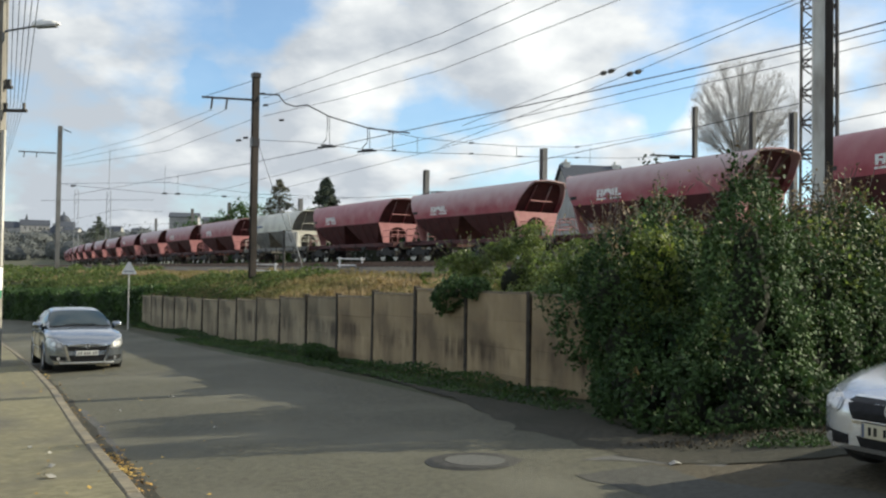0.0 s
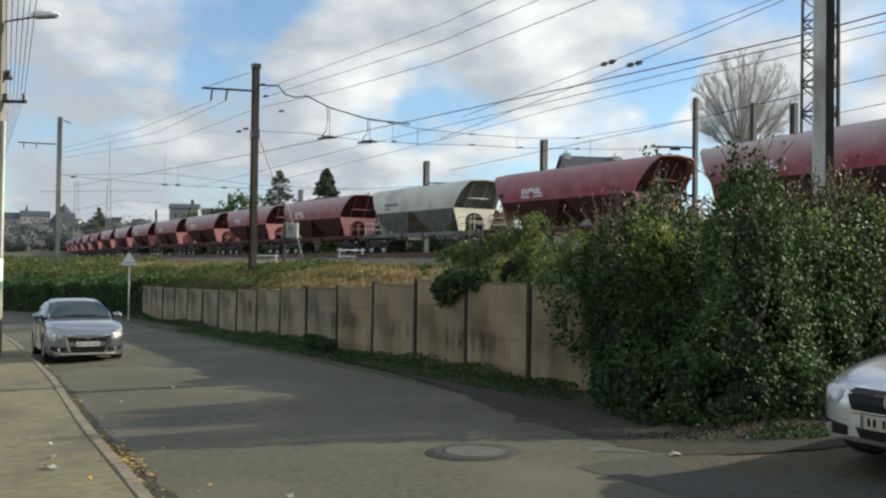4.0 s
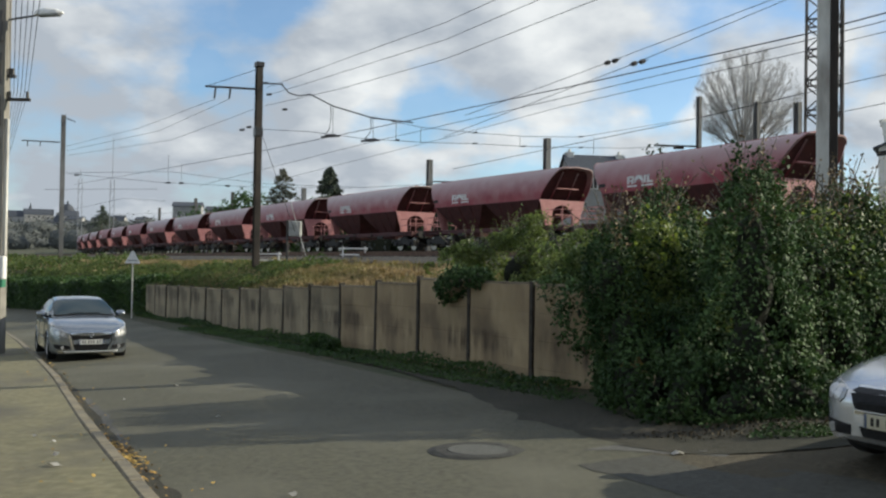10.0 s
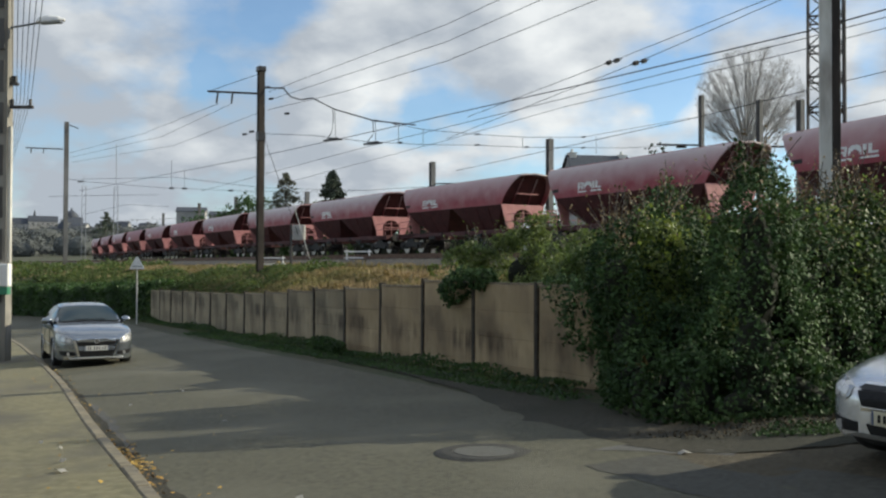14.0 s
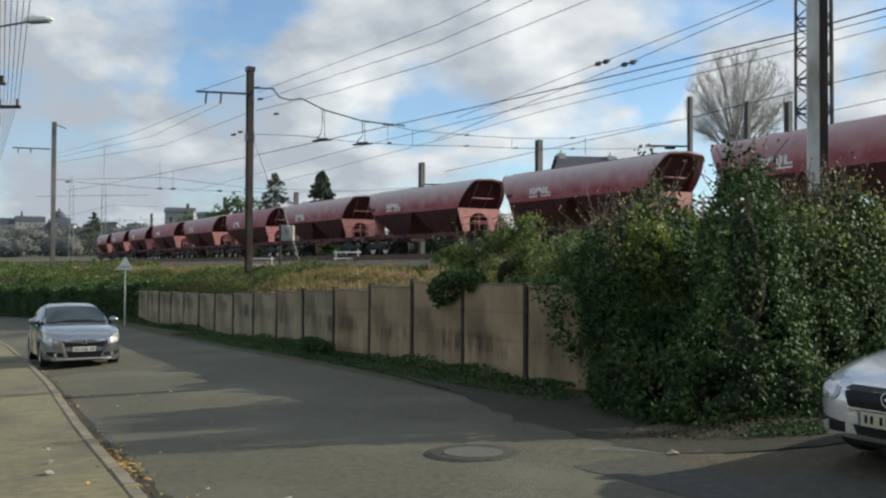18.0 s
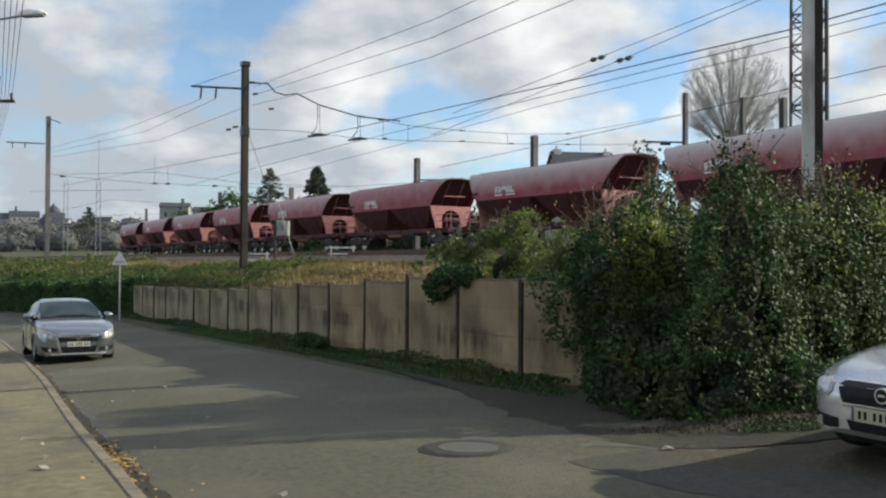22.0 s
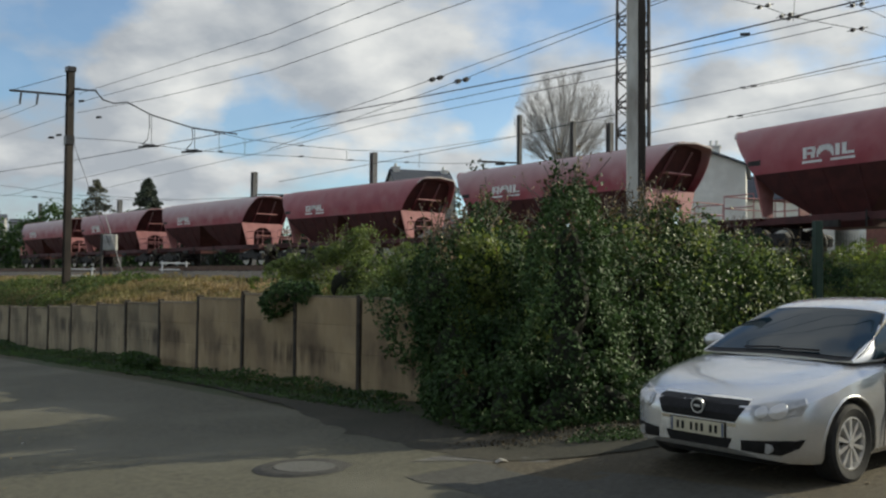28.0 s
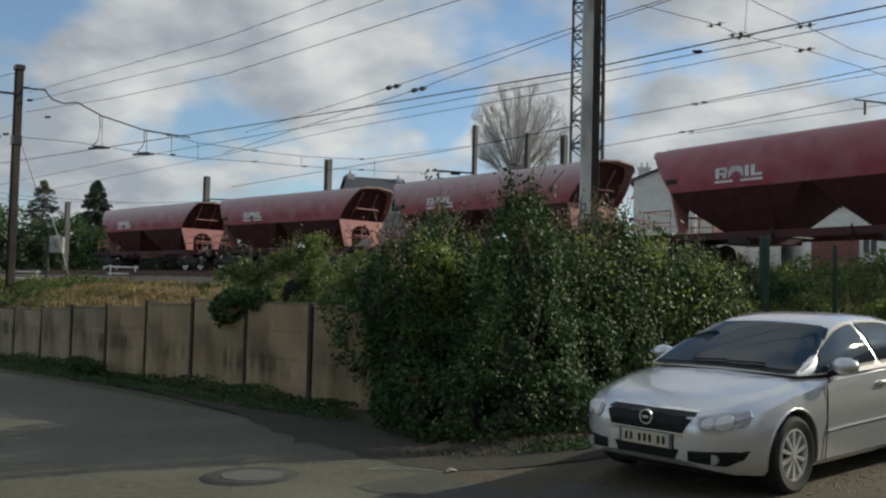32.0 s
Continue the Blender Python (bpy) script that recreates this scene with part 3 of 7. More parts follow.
TOPS = [1.36, 1.36, 1.37, 1.24, 1.12, 1.05, 0.96, 0.87, 0.79, 0.71, 0.67, 0.65, 0.62, 0.58, 0.57, 0.52]


def build_wall():
    wall = thing("wall_north", "stained brown concrete slab wall with slim posts", "wall", kind="structure")
    ang = math.atan2(WALL_D.y, WALL_D.x)
    rng = random.Random(4)
    for i in range(-1, 15):
        p = WALL_A + WALL_D * (2.0 * i)
        top = TOPS[max(0, i)] if i >= 0 else 1.38
        nxt = TOPS[max(0, min(i + 1, 15))]
        g = base_z(p.x, p.y) - 0.3
        lean = rng.uniform(-0.02, 0.02)
        # slabs one above another, level at the top, so that the wall steps down at each post
        h0, h1 = nxt - 0.025, nxt - 0.045
        for j in range(4):
            bm = bmesh.new()
            f0, f1 = j / 4, (j + 1) / 4
            o = lean + rng.uniform(-0.006, 0.006)
            seg = []
            for (x, h) in ((0.06, h0), (1.94, h1)):
                z0, z1 = g + (h - g) * f0 + 0.001, g + (h - g) * f1 - 0.001
                seg.append([(x, -0.04 + o, z0), (x, 0.05 + o, z0), (x, 0.05 + o, z1), (x, -0.04 + o, z1)])
            loft(bm, seg)
            bmesh.ops.bevel(bm, geom=list(bm.edges), offset=0.005, segments=1, affect="EDGES")
            part("slab", bm, M["panel"] if i < 4 else M["panel_grey"], wall, at=Matrix.Translation(p) @ Matrix.Rotation(ang, 4, "Z"))
        # a worn coping strip
        bm = bmesh.new()
        loft(bm, [[(0.06, -0.055, h0), (0.06, 0.065, h0), (0.06, 0.05, h0 + 0.035), (0.06, -0.04, h0 + 0.035)],
                  [(1.94, -0.055, h1), (1.94, 0.065, h1), (1.94, 0.05, h1 + 0.035), (1.94, -0.04, h1 + 0.035)]])
        part("coping", bm, M["coping"], wall, at=Matrix.Translation(p) @ Matrix.Rotation(ang, 4, "Z"))
        bm = bmesh.new()
        box(bm, -0.048, 0.048, -0.062, 0.075, g, top + 0.03, bevel=0.012)
        part("post", bm, M["post"], wall, at=Matrix.Translation(p) @ Matrix.Rotation(ang, 4, "Z") @ pose(0, 0, 0, rng.uniform(-1, 1), rng.uniform(-1, 1), 0))


build_wall()


# ---- railway ----
def build_track(b, s0, s1, bent, label, dz=0.0):
    tr = thing("railway_track", label, "railway track", group="railway tracks", kind="structure")
    step = 4.0
    n = int((s1 - s0) / step)
    prof = [(-2.3, 2.02), (-1.55, 2.27), (1.55, 2.27), (2.3, 2.02)]

    def at_(s, lat, z):
        return on_line(s, lat, z, b)[0] if bent else ab(s, b - lat, z + dz)
    V, Fc = [], []
    for i in range(n + 1):
        for lat, z in prof:
            V.append(at_(s0 + i * step, lat, z))
    for i in range(n):
        for j in range(3):
            k = i * 4 + j
            Fc.append((k, k + 1, k + 5, k + 4))
    o = raw("ballast", V, Fc, M["ballast"], tr)
    for side in (-0.75, 0.75):
        V, Fc = [], []
        pr = [(-0.07, 2.29), (-0.02, 2.32), (-0.035, 2.44), (-0.035, 2.454), (0.035, 2.454), (0.035, 2.44), (0.02, 2.32), (0.07, 2.29)]
        for i in range(n + 1):
            for lat, z in pr:
                V.append(at_(s0 + i * step, side + lat, z))
        for i in range(n):
            for j in range(7):
                k = i * 8 + j
                Fc.append((k, k + 1, k + 9, k + 8))
        raw("rail", V, Fc, M["railsteel"], tr)
    bm = bmesh.new()
    s = max(s0, -20)
    while s < min(s1, 120):
        p = at_(s, 0, 2.28)
        box(bm, -0.12, 0.12, -1.25, 1.25, -0.08, 0.03, Matrix.Translation(p) @ Matrix.Rotation(TH + math.pi / 2, 4, "Z"))
        s += 0.65
    o = part("sleepers", bm, M["mast"], tr)
    o["kind"] = "stuff"


build_track(RAIL_B, -330, 420, True, "rusty railway track on brown ballast under the train")
build_track(19.0, 14, 300, False, "empty rusty railway track on brown ballast", -0.36)
build_track(38.0, -120, 150, False, "empty rusty railway track on brown ballast")


# ---- hopper wagons ----
def shell_section():
    """Half of the upper body's section, from the kink to the roof's middle: lateral, height."""
    pts = [(1.50, 2.60), (1.52, 2.88), (1.505, 3.15), (1.455, 3.42), (1.37, 3.68), (1.25, 3.91), (1.10, 4.08), (0.93, 4.17), (0.0, 4.25)]
    return pts


def end_x(z):
    """The end of the body leans outwards towards the roof."""
    return 5.12 + (z - 2.60) / 1.60 * 1.17


def build_wagon(grey=False):
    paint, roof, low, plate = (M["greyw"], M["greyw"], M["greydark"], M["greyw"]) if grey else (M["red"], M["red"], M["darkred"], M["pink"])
    w = thing("hopper_wagon", "pale grey bogie hopper wagon with rounded roof" if grey else "dark red bogie hopper wagon, dust and sheen paling its rounded roof", "train wagon", group="wagons of the train")
    half = shell_section()

    def ex(sgn, z):
        return end_x(z) - (0.65 if grey and sgn < 0 else 0.0)
    sec = half + [(-y, z) for y, z in half[-2::-1]]
    # upper shell: sides and roof, in two skins of paint
    bm = bmesh.new()
    xs = [-1, -0.66, -0.33, 0, 0.33, 0.66, 1]
    rings = [[(f * ex(f, z), y, z) for y, z in sec] for f in xs]
    V = [[bm.verts.new(p) for p in r] for r in rings]
    for A, B in zip(V, V[1:]):
        for i in range(len(sec) - 1):
            f = bm.faces.new((A[i], A[i + 1], B[i + 1], B[i]))
            f.material_index = 1 if 4 <= i <= len(sec) - 6 else 0
    # inner skin for thickness at the ends
    bmesh.ops.recalc_face_normals(bm, faces=bm.faces)
    bmesh.ops.solidify(bm, geom=list(bm.faces), thickness=0.05)
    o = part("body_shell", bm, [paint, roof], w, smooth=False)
    me = o.data
    me.polygons.foreach_set("use_smooth", [True] * len(me.polygons))
    me.set_sharp_from_angle(angle=radians(28))
    # sloping end sheets under the overhang, with ribs
    for sgn in (-1, 1):
        bm = bmesh.new()
        inner = [(y * 0.965, z) for y, z in half]
        cols = []
        for y, z in inner:
            x = sgn * (ex(sgn, z) - 0.38)
            cols.append((bm.verts.new((x, y, z)), bm.verts.new((x, -y if y > 0.01 else -0.012, z))))
        for (a, b), (c, d) in zip(cols, cols[1:]):
            bm.faces.new((a, c, d, b) if sgn > 0 else (b, d, c, a))
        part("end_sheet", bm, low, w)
        bm = bmesh.new()
        for y in (-0.55, 0.55):
            bm = bmesh.new()
            rod(bm, (sgn * (ex(sgn, 2.65) - 0.34), y, 2.65), (sgn * (ex(sgn, 4.0) - 0.34), y * 0.9, 4.0), 0.045, 4)
            part("end_rib", bm, paint, w)
        bm = bmesh.new()
        box(bm, sgn * ex(sgn, 3.2) - 0.16, sgn * ex(sgn, 3.2) + 0.02, -0.72, 0.72, 3.17, 3.22)
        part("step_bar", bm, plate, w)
        # roof rim along the end
        bm = bmesh.new()
        chain(bm, [(sgn * (ex(sgn, z) + 0.01), y, z) for y, z in sec[5:-5]], 0.04, 5)
        part("roof_rim", bm, paint if not grey else M["greyw"], w)
        # upright end frame with an arched opening
        bm = bmesh.new()
        outer = [(-1.5, 2.62), (-1.08, 1.28), (-0.64, 1.28), (-0.64, 1.92)] + [(-0.64 * math.cos(a), 1.92 + 0.44 * math.sin(a)) for a in (0.4, 0.8, 1.2, math.pi / 2, 1.94, 2.34, 2.74)] + [(0.64, 1.92), (0.64, 1.28), (1.08, 1.28), (1.5, 2.62)]
        x0 = sgn * ex(sgn, 2.60)
        f0 = [bm.verts.new((x0 - 0.03, y, z)) for y, z in outer]
        f1 = [bm.verts.new((x0 + 0.03, y, z)) for y, z in outer]
        n = len(outer)
        for i in range(n):
            bm.faces.new((f0[i], f0[(i + 1) % n], f1[(i + 1) % n], f1[i]))
        bm.faces.new(f0[::-1]); bm.faces.new(f1)
        bmesh.ops.recalc_face_normals(bm, faces=bm.faces)
        part("end_frame", bm, plate, w, "end frame with an arched opening, sunlight in its pink paint")
        bm = bmesh.new()
        rod(bm, (x0 + sgn * 0.05, 0, 1.3), (x0 + sgn * 0.05, 0, 2.3), 0.03, 5)
        part("brace_upright", bm, plate, w)
        bm = bmesh.new()
        rod(bm, (x0 + sgn * 0.12, -0.55, 1.85), (x0 + sgn * 0.12, 0.55, 1.85), 0.03, 5)
        part("brace_cross", bm, plate, w)
        # end platform, railings, headstock and buffers
        bm = bmesh.new()
        box(bm, sgn * 5.0, sgn * 6.72, -1.35, 1.35, 1.18, 1.24)
        part("end_platform", bm, low, w)
        for y in (-1.25, 1.25):
            for x in (5.35, 6.6):
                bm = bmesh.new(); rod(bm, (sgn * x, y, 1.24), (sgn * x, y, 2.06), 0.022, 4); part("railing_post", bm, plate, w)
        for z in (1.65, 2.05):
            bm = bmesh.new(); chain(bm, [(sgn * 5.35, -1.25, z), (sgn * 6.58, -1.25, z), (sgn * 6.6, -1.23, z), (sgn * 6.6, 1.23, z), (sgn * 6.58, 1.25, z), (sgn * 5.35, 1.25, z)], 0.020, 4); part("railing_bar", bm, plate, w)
        bm = bmesh.new()
        box(bm, sgn * 6.72, sgn * 6.86, -1.3, 1.3, 0.92, 1.26, bevel=0.01)
        part("headstock", bm, low, w)
        for y in (-0.87, 0.87):
            bm = bmesh.new()
            rod(bm, (sgn * 6.86, y, 1.06), (sgn * 7.3, y, 1.06), 0.11, 8)
            rod(bm, (sgn * 7.3, y, 1.06), (sgn * 7.40, y, 1.06), 0.23, 10)
            part("buffer", bm, M["black"], w)
    # two lower bins with a gap between their slopes
    for sgn in (-1, 1):
        bm = bmesh.new()
        z1, z0 = 2.60, 1.28
        xo, xi = ex(sgn, 2.60) * sgn, 0.12 * sgn
        bo, bi = 3.55 * sgn, 1.55 * sgn
        loft(bm, [[(xo, -1.5, z1), (xi, -1.5, z1), (xi, 1.5, z1), (xo, 1.5, z1)],
                  [(4.5 * sgn, -1.16, 1.95), (0.75 * sgn, -1.16, 1.95), (0.75 * sgn, 1.16, 1.95), (4.5 * sgn, 1.16, 1.95)],
                  [(bo, -0.72, z0), (bi, -0.72, z0), (bi, 0.72, z0), (bo, 0.72, z0)],
                  [(bo * 0.97, -0.62, 0.85), (bi * 1.02, -0.62, 0.85), (bi * 1.02, 0.62, 0.85), (bo * 0.97, 0.62, 0.85)]])
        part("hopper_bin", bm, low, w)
        bm = bmesh.new()
        for x in (1.4, 2.6, 3.8):
            for y in (-1, 1):
                bm = bmesh.new()
                rod(bm, (sgn * x, y * 1.48, 2.55), (sgn * (1.5 + (x - 1.4) * 0.85), y * 0.78, 1.32), 0.035, 4)
                part("bin_rib", bm, low, w)
        bm = bmesh.new()
        rod(bm, (sgn * 1.3, -1.28, 1.05), (sgn * 1.3, 1.28, 1.05), 0.05, 6)
        rod(bm, (sgn * 1.3, -1.3, 0.8), (sgn * 1.3, -1.3, 1.3), 0.03, 5)
        box(bm, sgn * 2.2, sgn * 2.9, -1.3, -1.2, 0.85, 1.05)
        part("discharge_gear", bm, M["black"], w)
    # sole bars
    for y in (-1.15, 1.15):
        bm = bmesh.new()
        box(bm, -6.72, 6.72, y - 0.07, y + 0.07, 1.0, 1.24, bevel=0.01)
        part("sole_bar", bm, low, w)
    # roof hatch rails
    for y in (-0.52, 0.52):
        bm = bmesh.new()
        box(bm, -6.2, 6.2, y - 0.03, y + 0.03, 4.17, 4.275)
        part("roof_rail", bm, roof, w)
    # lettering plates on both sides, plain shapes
    for sg in (-1, 1):
        y = sg * 1.512
        bm = bmesh.new()
        d = sg if sg < 0 else 1
        x0 = -3.25

        def bar(xa, xb, za, zb):
            box(bm, min(xa, xb), max(xa, xb), y - 0.012, y + 0.012, za, zb)
        if grey:
            for i in range(5):
                bar(x0 + i * 0.36, x0 + i * 0.36 + 0.27, 3.00, 3.20)
            bar(x0 - 0.05, x0 + 0.6, 2.80, 2.90)
        else:
            bar(x0, x0 + 0.13, 2.92, 3.26)
            bar(x0 + 0.15, x0 + 0.42, 3.19, 3.26)
            bar(x0 + 0.33, x0 + 0.44, 3.07, 3.22)
            bar(x0 + 0.15, x0 + 0.42, 3.03, 3.10)
            bar(x0 + 0.28, x0 + 0.41, 2.92, 3.05)
            for k in range(8):
                a0, a1 = math.pi * k / 8, math.pi * (k + 1) / 8
                box(bm, x0 + 0.76 - 0.27 * math.cos(a0), x0 + 0.76 - 0.27 * math.cos(a1) + 0.03, y - 0.012, y + 0.012, 2.92 + 0.21 * min(math.sin(a0), math.sin(a1)), 3.0 + 0.27 * max(math.sin(a0), math.sin(a1)))
            bar(x0 + 1.12, x0 + 1.26, 2.92, 3.26)
            bar(x0 + 1.34, x0 + 1.48, 2.92, 3.26)
            bar(x0 + 1.48, x0 + 1.74, 2.92, 3.0)
            bar(x0 - 0.02, x0 + 0.66, 2.78, 2.85)
            bar(x0 + 0.96, x0 + 1.76, 2.78, 2.85)
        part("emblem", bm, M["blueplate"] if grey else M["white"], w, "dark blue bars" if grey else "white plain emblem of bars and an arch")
        bm = bmesh.new()
        box(bm, -5.35, -4.85, y - 0.012, y + 0.012, 2.90, 3.06)
        part("data_plate", bm, M["black"], w)
    # bogies
    for sgn in (-1, 1):
        bg = new("bogie")
        bg.parent = w
        bg.matrix_basis = pose(sgn * 5.5, 0, 0)
        for y in (-1.0, 1.0):
            bm = bmesh.new()
            prism(bm, [(-1.35, 0.62), (-1.2, 0.74), (-0.55, 0.74), (-0.35, 0.92), (0.35, 0.92), (0.55, 0.74), (1.2, 0.74), (1.35, 0.62), (1.3, 0.36), (0.6, 0.36), (0.4, 0.42), (-0.4, 0.42), (-0.6, 0.36), (-1.3, 0.36)], y - 0.09, y + 0.09)
            for x in (-0.9, 0.9):
                rod(bm, (x, y - 0.2, 0.46), (x, y + 0.2, 0.46), 0.15, 8)
            for x in (-0.2, 0.0, 0.2):
                rod(bm, (x, y, 0.42), (x, y, 0.8), 0.08, 6)
            part("bogie_frame", bm, M["black"], bg)
        bm = bmesh.new()
        box(bm, -0.25, 0.25, -1.0, 1.0, 0.62, 1.0)
        part("bolster", bm, M["black"], bg)
        for x in (-0.9, 0.9):
            bm = bmesh.new()
            for y in (-0.75, 0.75):
                s = 1 if y > 0 else -1
                for ra, rb, ya, yb in ((0.49, 0.46, y - s * 0.07, y - s * 0.035), (0.46, 0.455, y - s * 0.035, y + s * 0.07)):
                    rod(bm, (x, ya, 0.46), (x, yb, 0.46), ra, 20, rb)
            rod(bm, (x, -0.95, 0.46), (x, 0.95, 0.46), 0.08, 8)
            part("wheelset", bm, M["black"], bg)
            for y in (-0.823, 0.823):
                bm = bmesh.new()
                rod(bm, (x, y - 0.004, 0.46), (x, y + 0.004, 0.46), 0.41, 20)
                part("wheel_face", bm, M["wheelsteel"], bg)
    return w


RED_WAGON = build_wagon(False)
GREY_WAGON = build_wagon(True)
PITCH_L = 15.139
# metres along the line of the front top edge of wagon 0 at each time; wagons ahead of it lie one length nearer each
TRAIN = [(0.0, 235.24), (3.0, 217.09), (6.0, 198.40), (9.0, 179.23), (12.0, 159.60), (15.0, 139.56), (18.0, 119.15), (21.0, 98.39), (24.0, 77.33), (26.5, 59.56), (29.0, 41.62), (31.0, 27.16), (32.0, 19.90)]
WAGONS = {}
for k in range(-2, 18):
    if k == 11:
        WAGONS[k] = GREY_WAGON
    elif k == -2:
        WAGONS[k] = RED_WAGON
    else:
        WAGONS[k] = copy_thing(RED_WAGON, Matrix())


def wagon_pose(k, s0):
    p, h = on_line(s0 - k * PITCH_L + 6.12, 0, RAIL_Z)
    return Matrix.Translation(p) @ Matrix.Rotation(h - math.pi / 2, 4, "Z")


# ---- masts and wires ----
def h_mast(name, x, y, z0, z1, wid, label, material, faces=None):
    t = thing(name, label, "mast", at=Matrix.Translation((x, y, z0)) @ Matrix.Rotation(TH, 4, "Z"), group="railway masts")
    h = z1 - z0
    bm = bmesh.new()
    a, f = wid / 2, wid * 0.13
    box(bm, -a, a, -a, -a + f, -0.4, h)
    box(bm, -a, a, a - f, a, -0.4, h)
    part("flange", bm, faces or material, t)
    bm = bmesh.new()
    box(bm, -f / 2, f / 2, -a + f, a - f, -0.4, h - 0.02)
    part("web", bm, material, t)
    return t


MAST1 = h_mast("catenary_mast", -8.05, 40.0, 1.75, 10.35, 0.27, "dark weathered catenary mast beside the track", M["mastweb"], M["flank"])
MAST0 = h_mast("catenary_mast", -29.0, 70.0, 2.0, 12.6, 0.30, "grey weathered catenary mast beside the track", M["mastpale"])
for x, y, z1, wd in ((-0.97, 75, 10.2, 0.40), (6.7, 58, 9.75, 0.36), (15.5, 55, 12.0, 0.24), (19.0, 55, 11.75, 0.29), (20.3, 52, 11.2, 0.34)):
    h_mast("catenary_mast", x, y, 2.0, z1, wd, "grey catenary mast behind the train", M["mastpale"])


def wire(name, pts, r, label, sag=0.0, group="overhead wires"):
    bm = bmesh.new()
    out = []
    for p, q in zip(pts, pts[1:]):
        p, q = Vector(p), Vector(q)
        n = 8 if sag else 1
        for i in range(n):
            f = i / n
            v = p.lerp(q, f); v.z -= sag * 4 * f * (1 - f)
            out.append(v)
    out.append(Vector(pts[-1]))
    chain(bm, out, r, 4)
    ob = link_mesh(name, bm, M["wire"])
    return tagged(ob, label, "wire", group=group)


# feeder wires: three from mast to mast, three onwards over the lane
for pts in (((-9.94, 40, 8.73), (-18.2, 55, 9.55), (-28.95, 70, 10.16)), ((-9.35, 40, 8.73), (-17.0, 55, 9.40), (-28.73, 70, 9.86)), ((-8.23, 40, 8.31), (-16.3, 55, 8.85), (-28.60, 70, 9.51)),
            ((-7.8, 40.5, 9.36), (0.07, 27.6, 8.98), (6.5, 17.0, 9.25), (16, 1.4, 10.2)), ((-7.8, 40.5, 8.99), (0.07, 27.6, 8.45), (6.5, 17.0, 8.75), (16, 1.4, 9.7)), ((-7.9, 40.7, 8.58), (-3.8, 33.9, 8.10), (0.07, 27.6, 7.86), (6.5, 17.0, 8.15), (16, 1.4, 9.1))):
    wire("feeder_wire", pts, 0.010, "thin dark feeder wire strung between masts")
# wires over the near track, the first a stout carrying cable
for r, pts in ((0.016, ((-39.5, 98.7, 9.6), (-10.5, 51.0, 7.70), (-4.6, 41.2, 7.40), (3.75, 27.5, 7.04), (8.1, 20.4, 6.93), (12.4, 13.3, 7.10), (18, 4, 7.6))),
               (0.010, ((-15.8, 59.6, 6.50), (-3.4, 39.2, 6.74), (3.75, 27.5, 6.75), (8.05, 20.4, 6.77), (12.4, 13.3, 6.88), (18, 4, 7.1))),
               (0.009, ((-9.1, 52.5, 6.40), (0.1, 37.3, 6.79), (4.0, 31.0, 7.05), (8.8, 23.0, 7.08), (12, 17.7, 7.2))),
               (0.009, ((0.77, 30.5, 6.63), (4.41, 24.5, 7.13), (7.48, 19.4, 7.60), (13, 10.4, 8.35))), (0.009, ((0.09, 31.6, 6.06), (4.95, 23.6, 6.92), (7.84, 18.9, 7.58), (13, 10.4, 8.4)))):
    wire("contact_wire", pts, r, "thin dark overhead contact wire above the rails")
# wires over the train's track
for r, pts in ((0.014, ((0.7, 52.7, 7.15), (10.1, 37.3, 7.7), (13.7, 31.3, 8.03), (16.2, 27.2, 8.23), (18.7, 23.1, 8.50), (24, 14.5, 9.0))), (0.009, ((15.9, 28.5, 8.23), (19.0, 23.4, 8.42), (24, 15, 8.7))),
               (0.013, ((14.7, 33.5, 7.47), (17.4, 29.1, 7.74), (20.1, 24.7, 8.16), (26, 15, 8.9))), (0.009, ((16.9, 30.7, 7.65), (20.35, 25.0, 7.86), (26, 15.5, 8.3))), (0.010, ((21.8, 29.5, 7.43), (26, 22.6, 7.8)))):
    wire("contact_wire", pts, r, "thin dark overhead contact wire above the rails")


def near_pole():
    t = thing("catenary_mast", "pale concrete catenary mast with a dark recessed side", "mast", at=Matrix.Translation((7.61, 18.0, 0.6)) @ Matrix.Rotation(radians(-14), 4, "Z"), group="railway masts")
    bm = bmesh.new()
    box(bm, -0.19, 0.028, -0.10, 0.10, 0, 9.0, bevel=0.02)
    part("column", bm, M["mastgrey"], t)
    # dark brown box along the column's right side
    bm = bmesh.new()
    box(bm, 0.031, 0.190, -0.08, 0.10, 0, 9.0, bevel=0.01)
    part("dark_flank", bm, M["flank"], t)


near_pole()


def lattice_tower():
    t = thing("lattice_tower", "slim dark lattice tower with crossed braces behind the railway", "tower", at=Matrix.Translation((18.42, 44.0, 2.0)) @ Matrix.Rotation(radians(-22), 4, "Z"))
    H, w0, w1 = 16.0, 0.84, 0.78
    c = lambda i, z: ((-1, 1, 1, -1)[i % 4] * (w0 + (w1 - w0) * z / H), (-1, -1, 1, 1)[i % 4] * (w0 + (w1 - w0) * z / H), z)
    for i in range(4):
        bm = bmesh.new(); rod(bm, c(i, 0), c(i, H), 0.075, 5); part("leg", bm, M["mast"], t)
    n = 11
    for k in range(n):
        z0, z1 = H * k / n, H * (k + 1) / n
        for i in range(4):
            bm = bmesh.new(); rod(bm, c(i, z0), c(i + 1, z0), 0.05, 4); part("strut", bm, M["mast"], t)
            for a, b in ((i, i + 1), (i + 1, i)):
                bm = bmesh.new(); rod(bm, c(a, z0), c(b, z1), 0.034, 4); part("brace", bm, M["mast"], t)


lattice_tower()


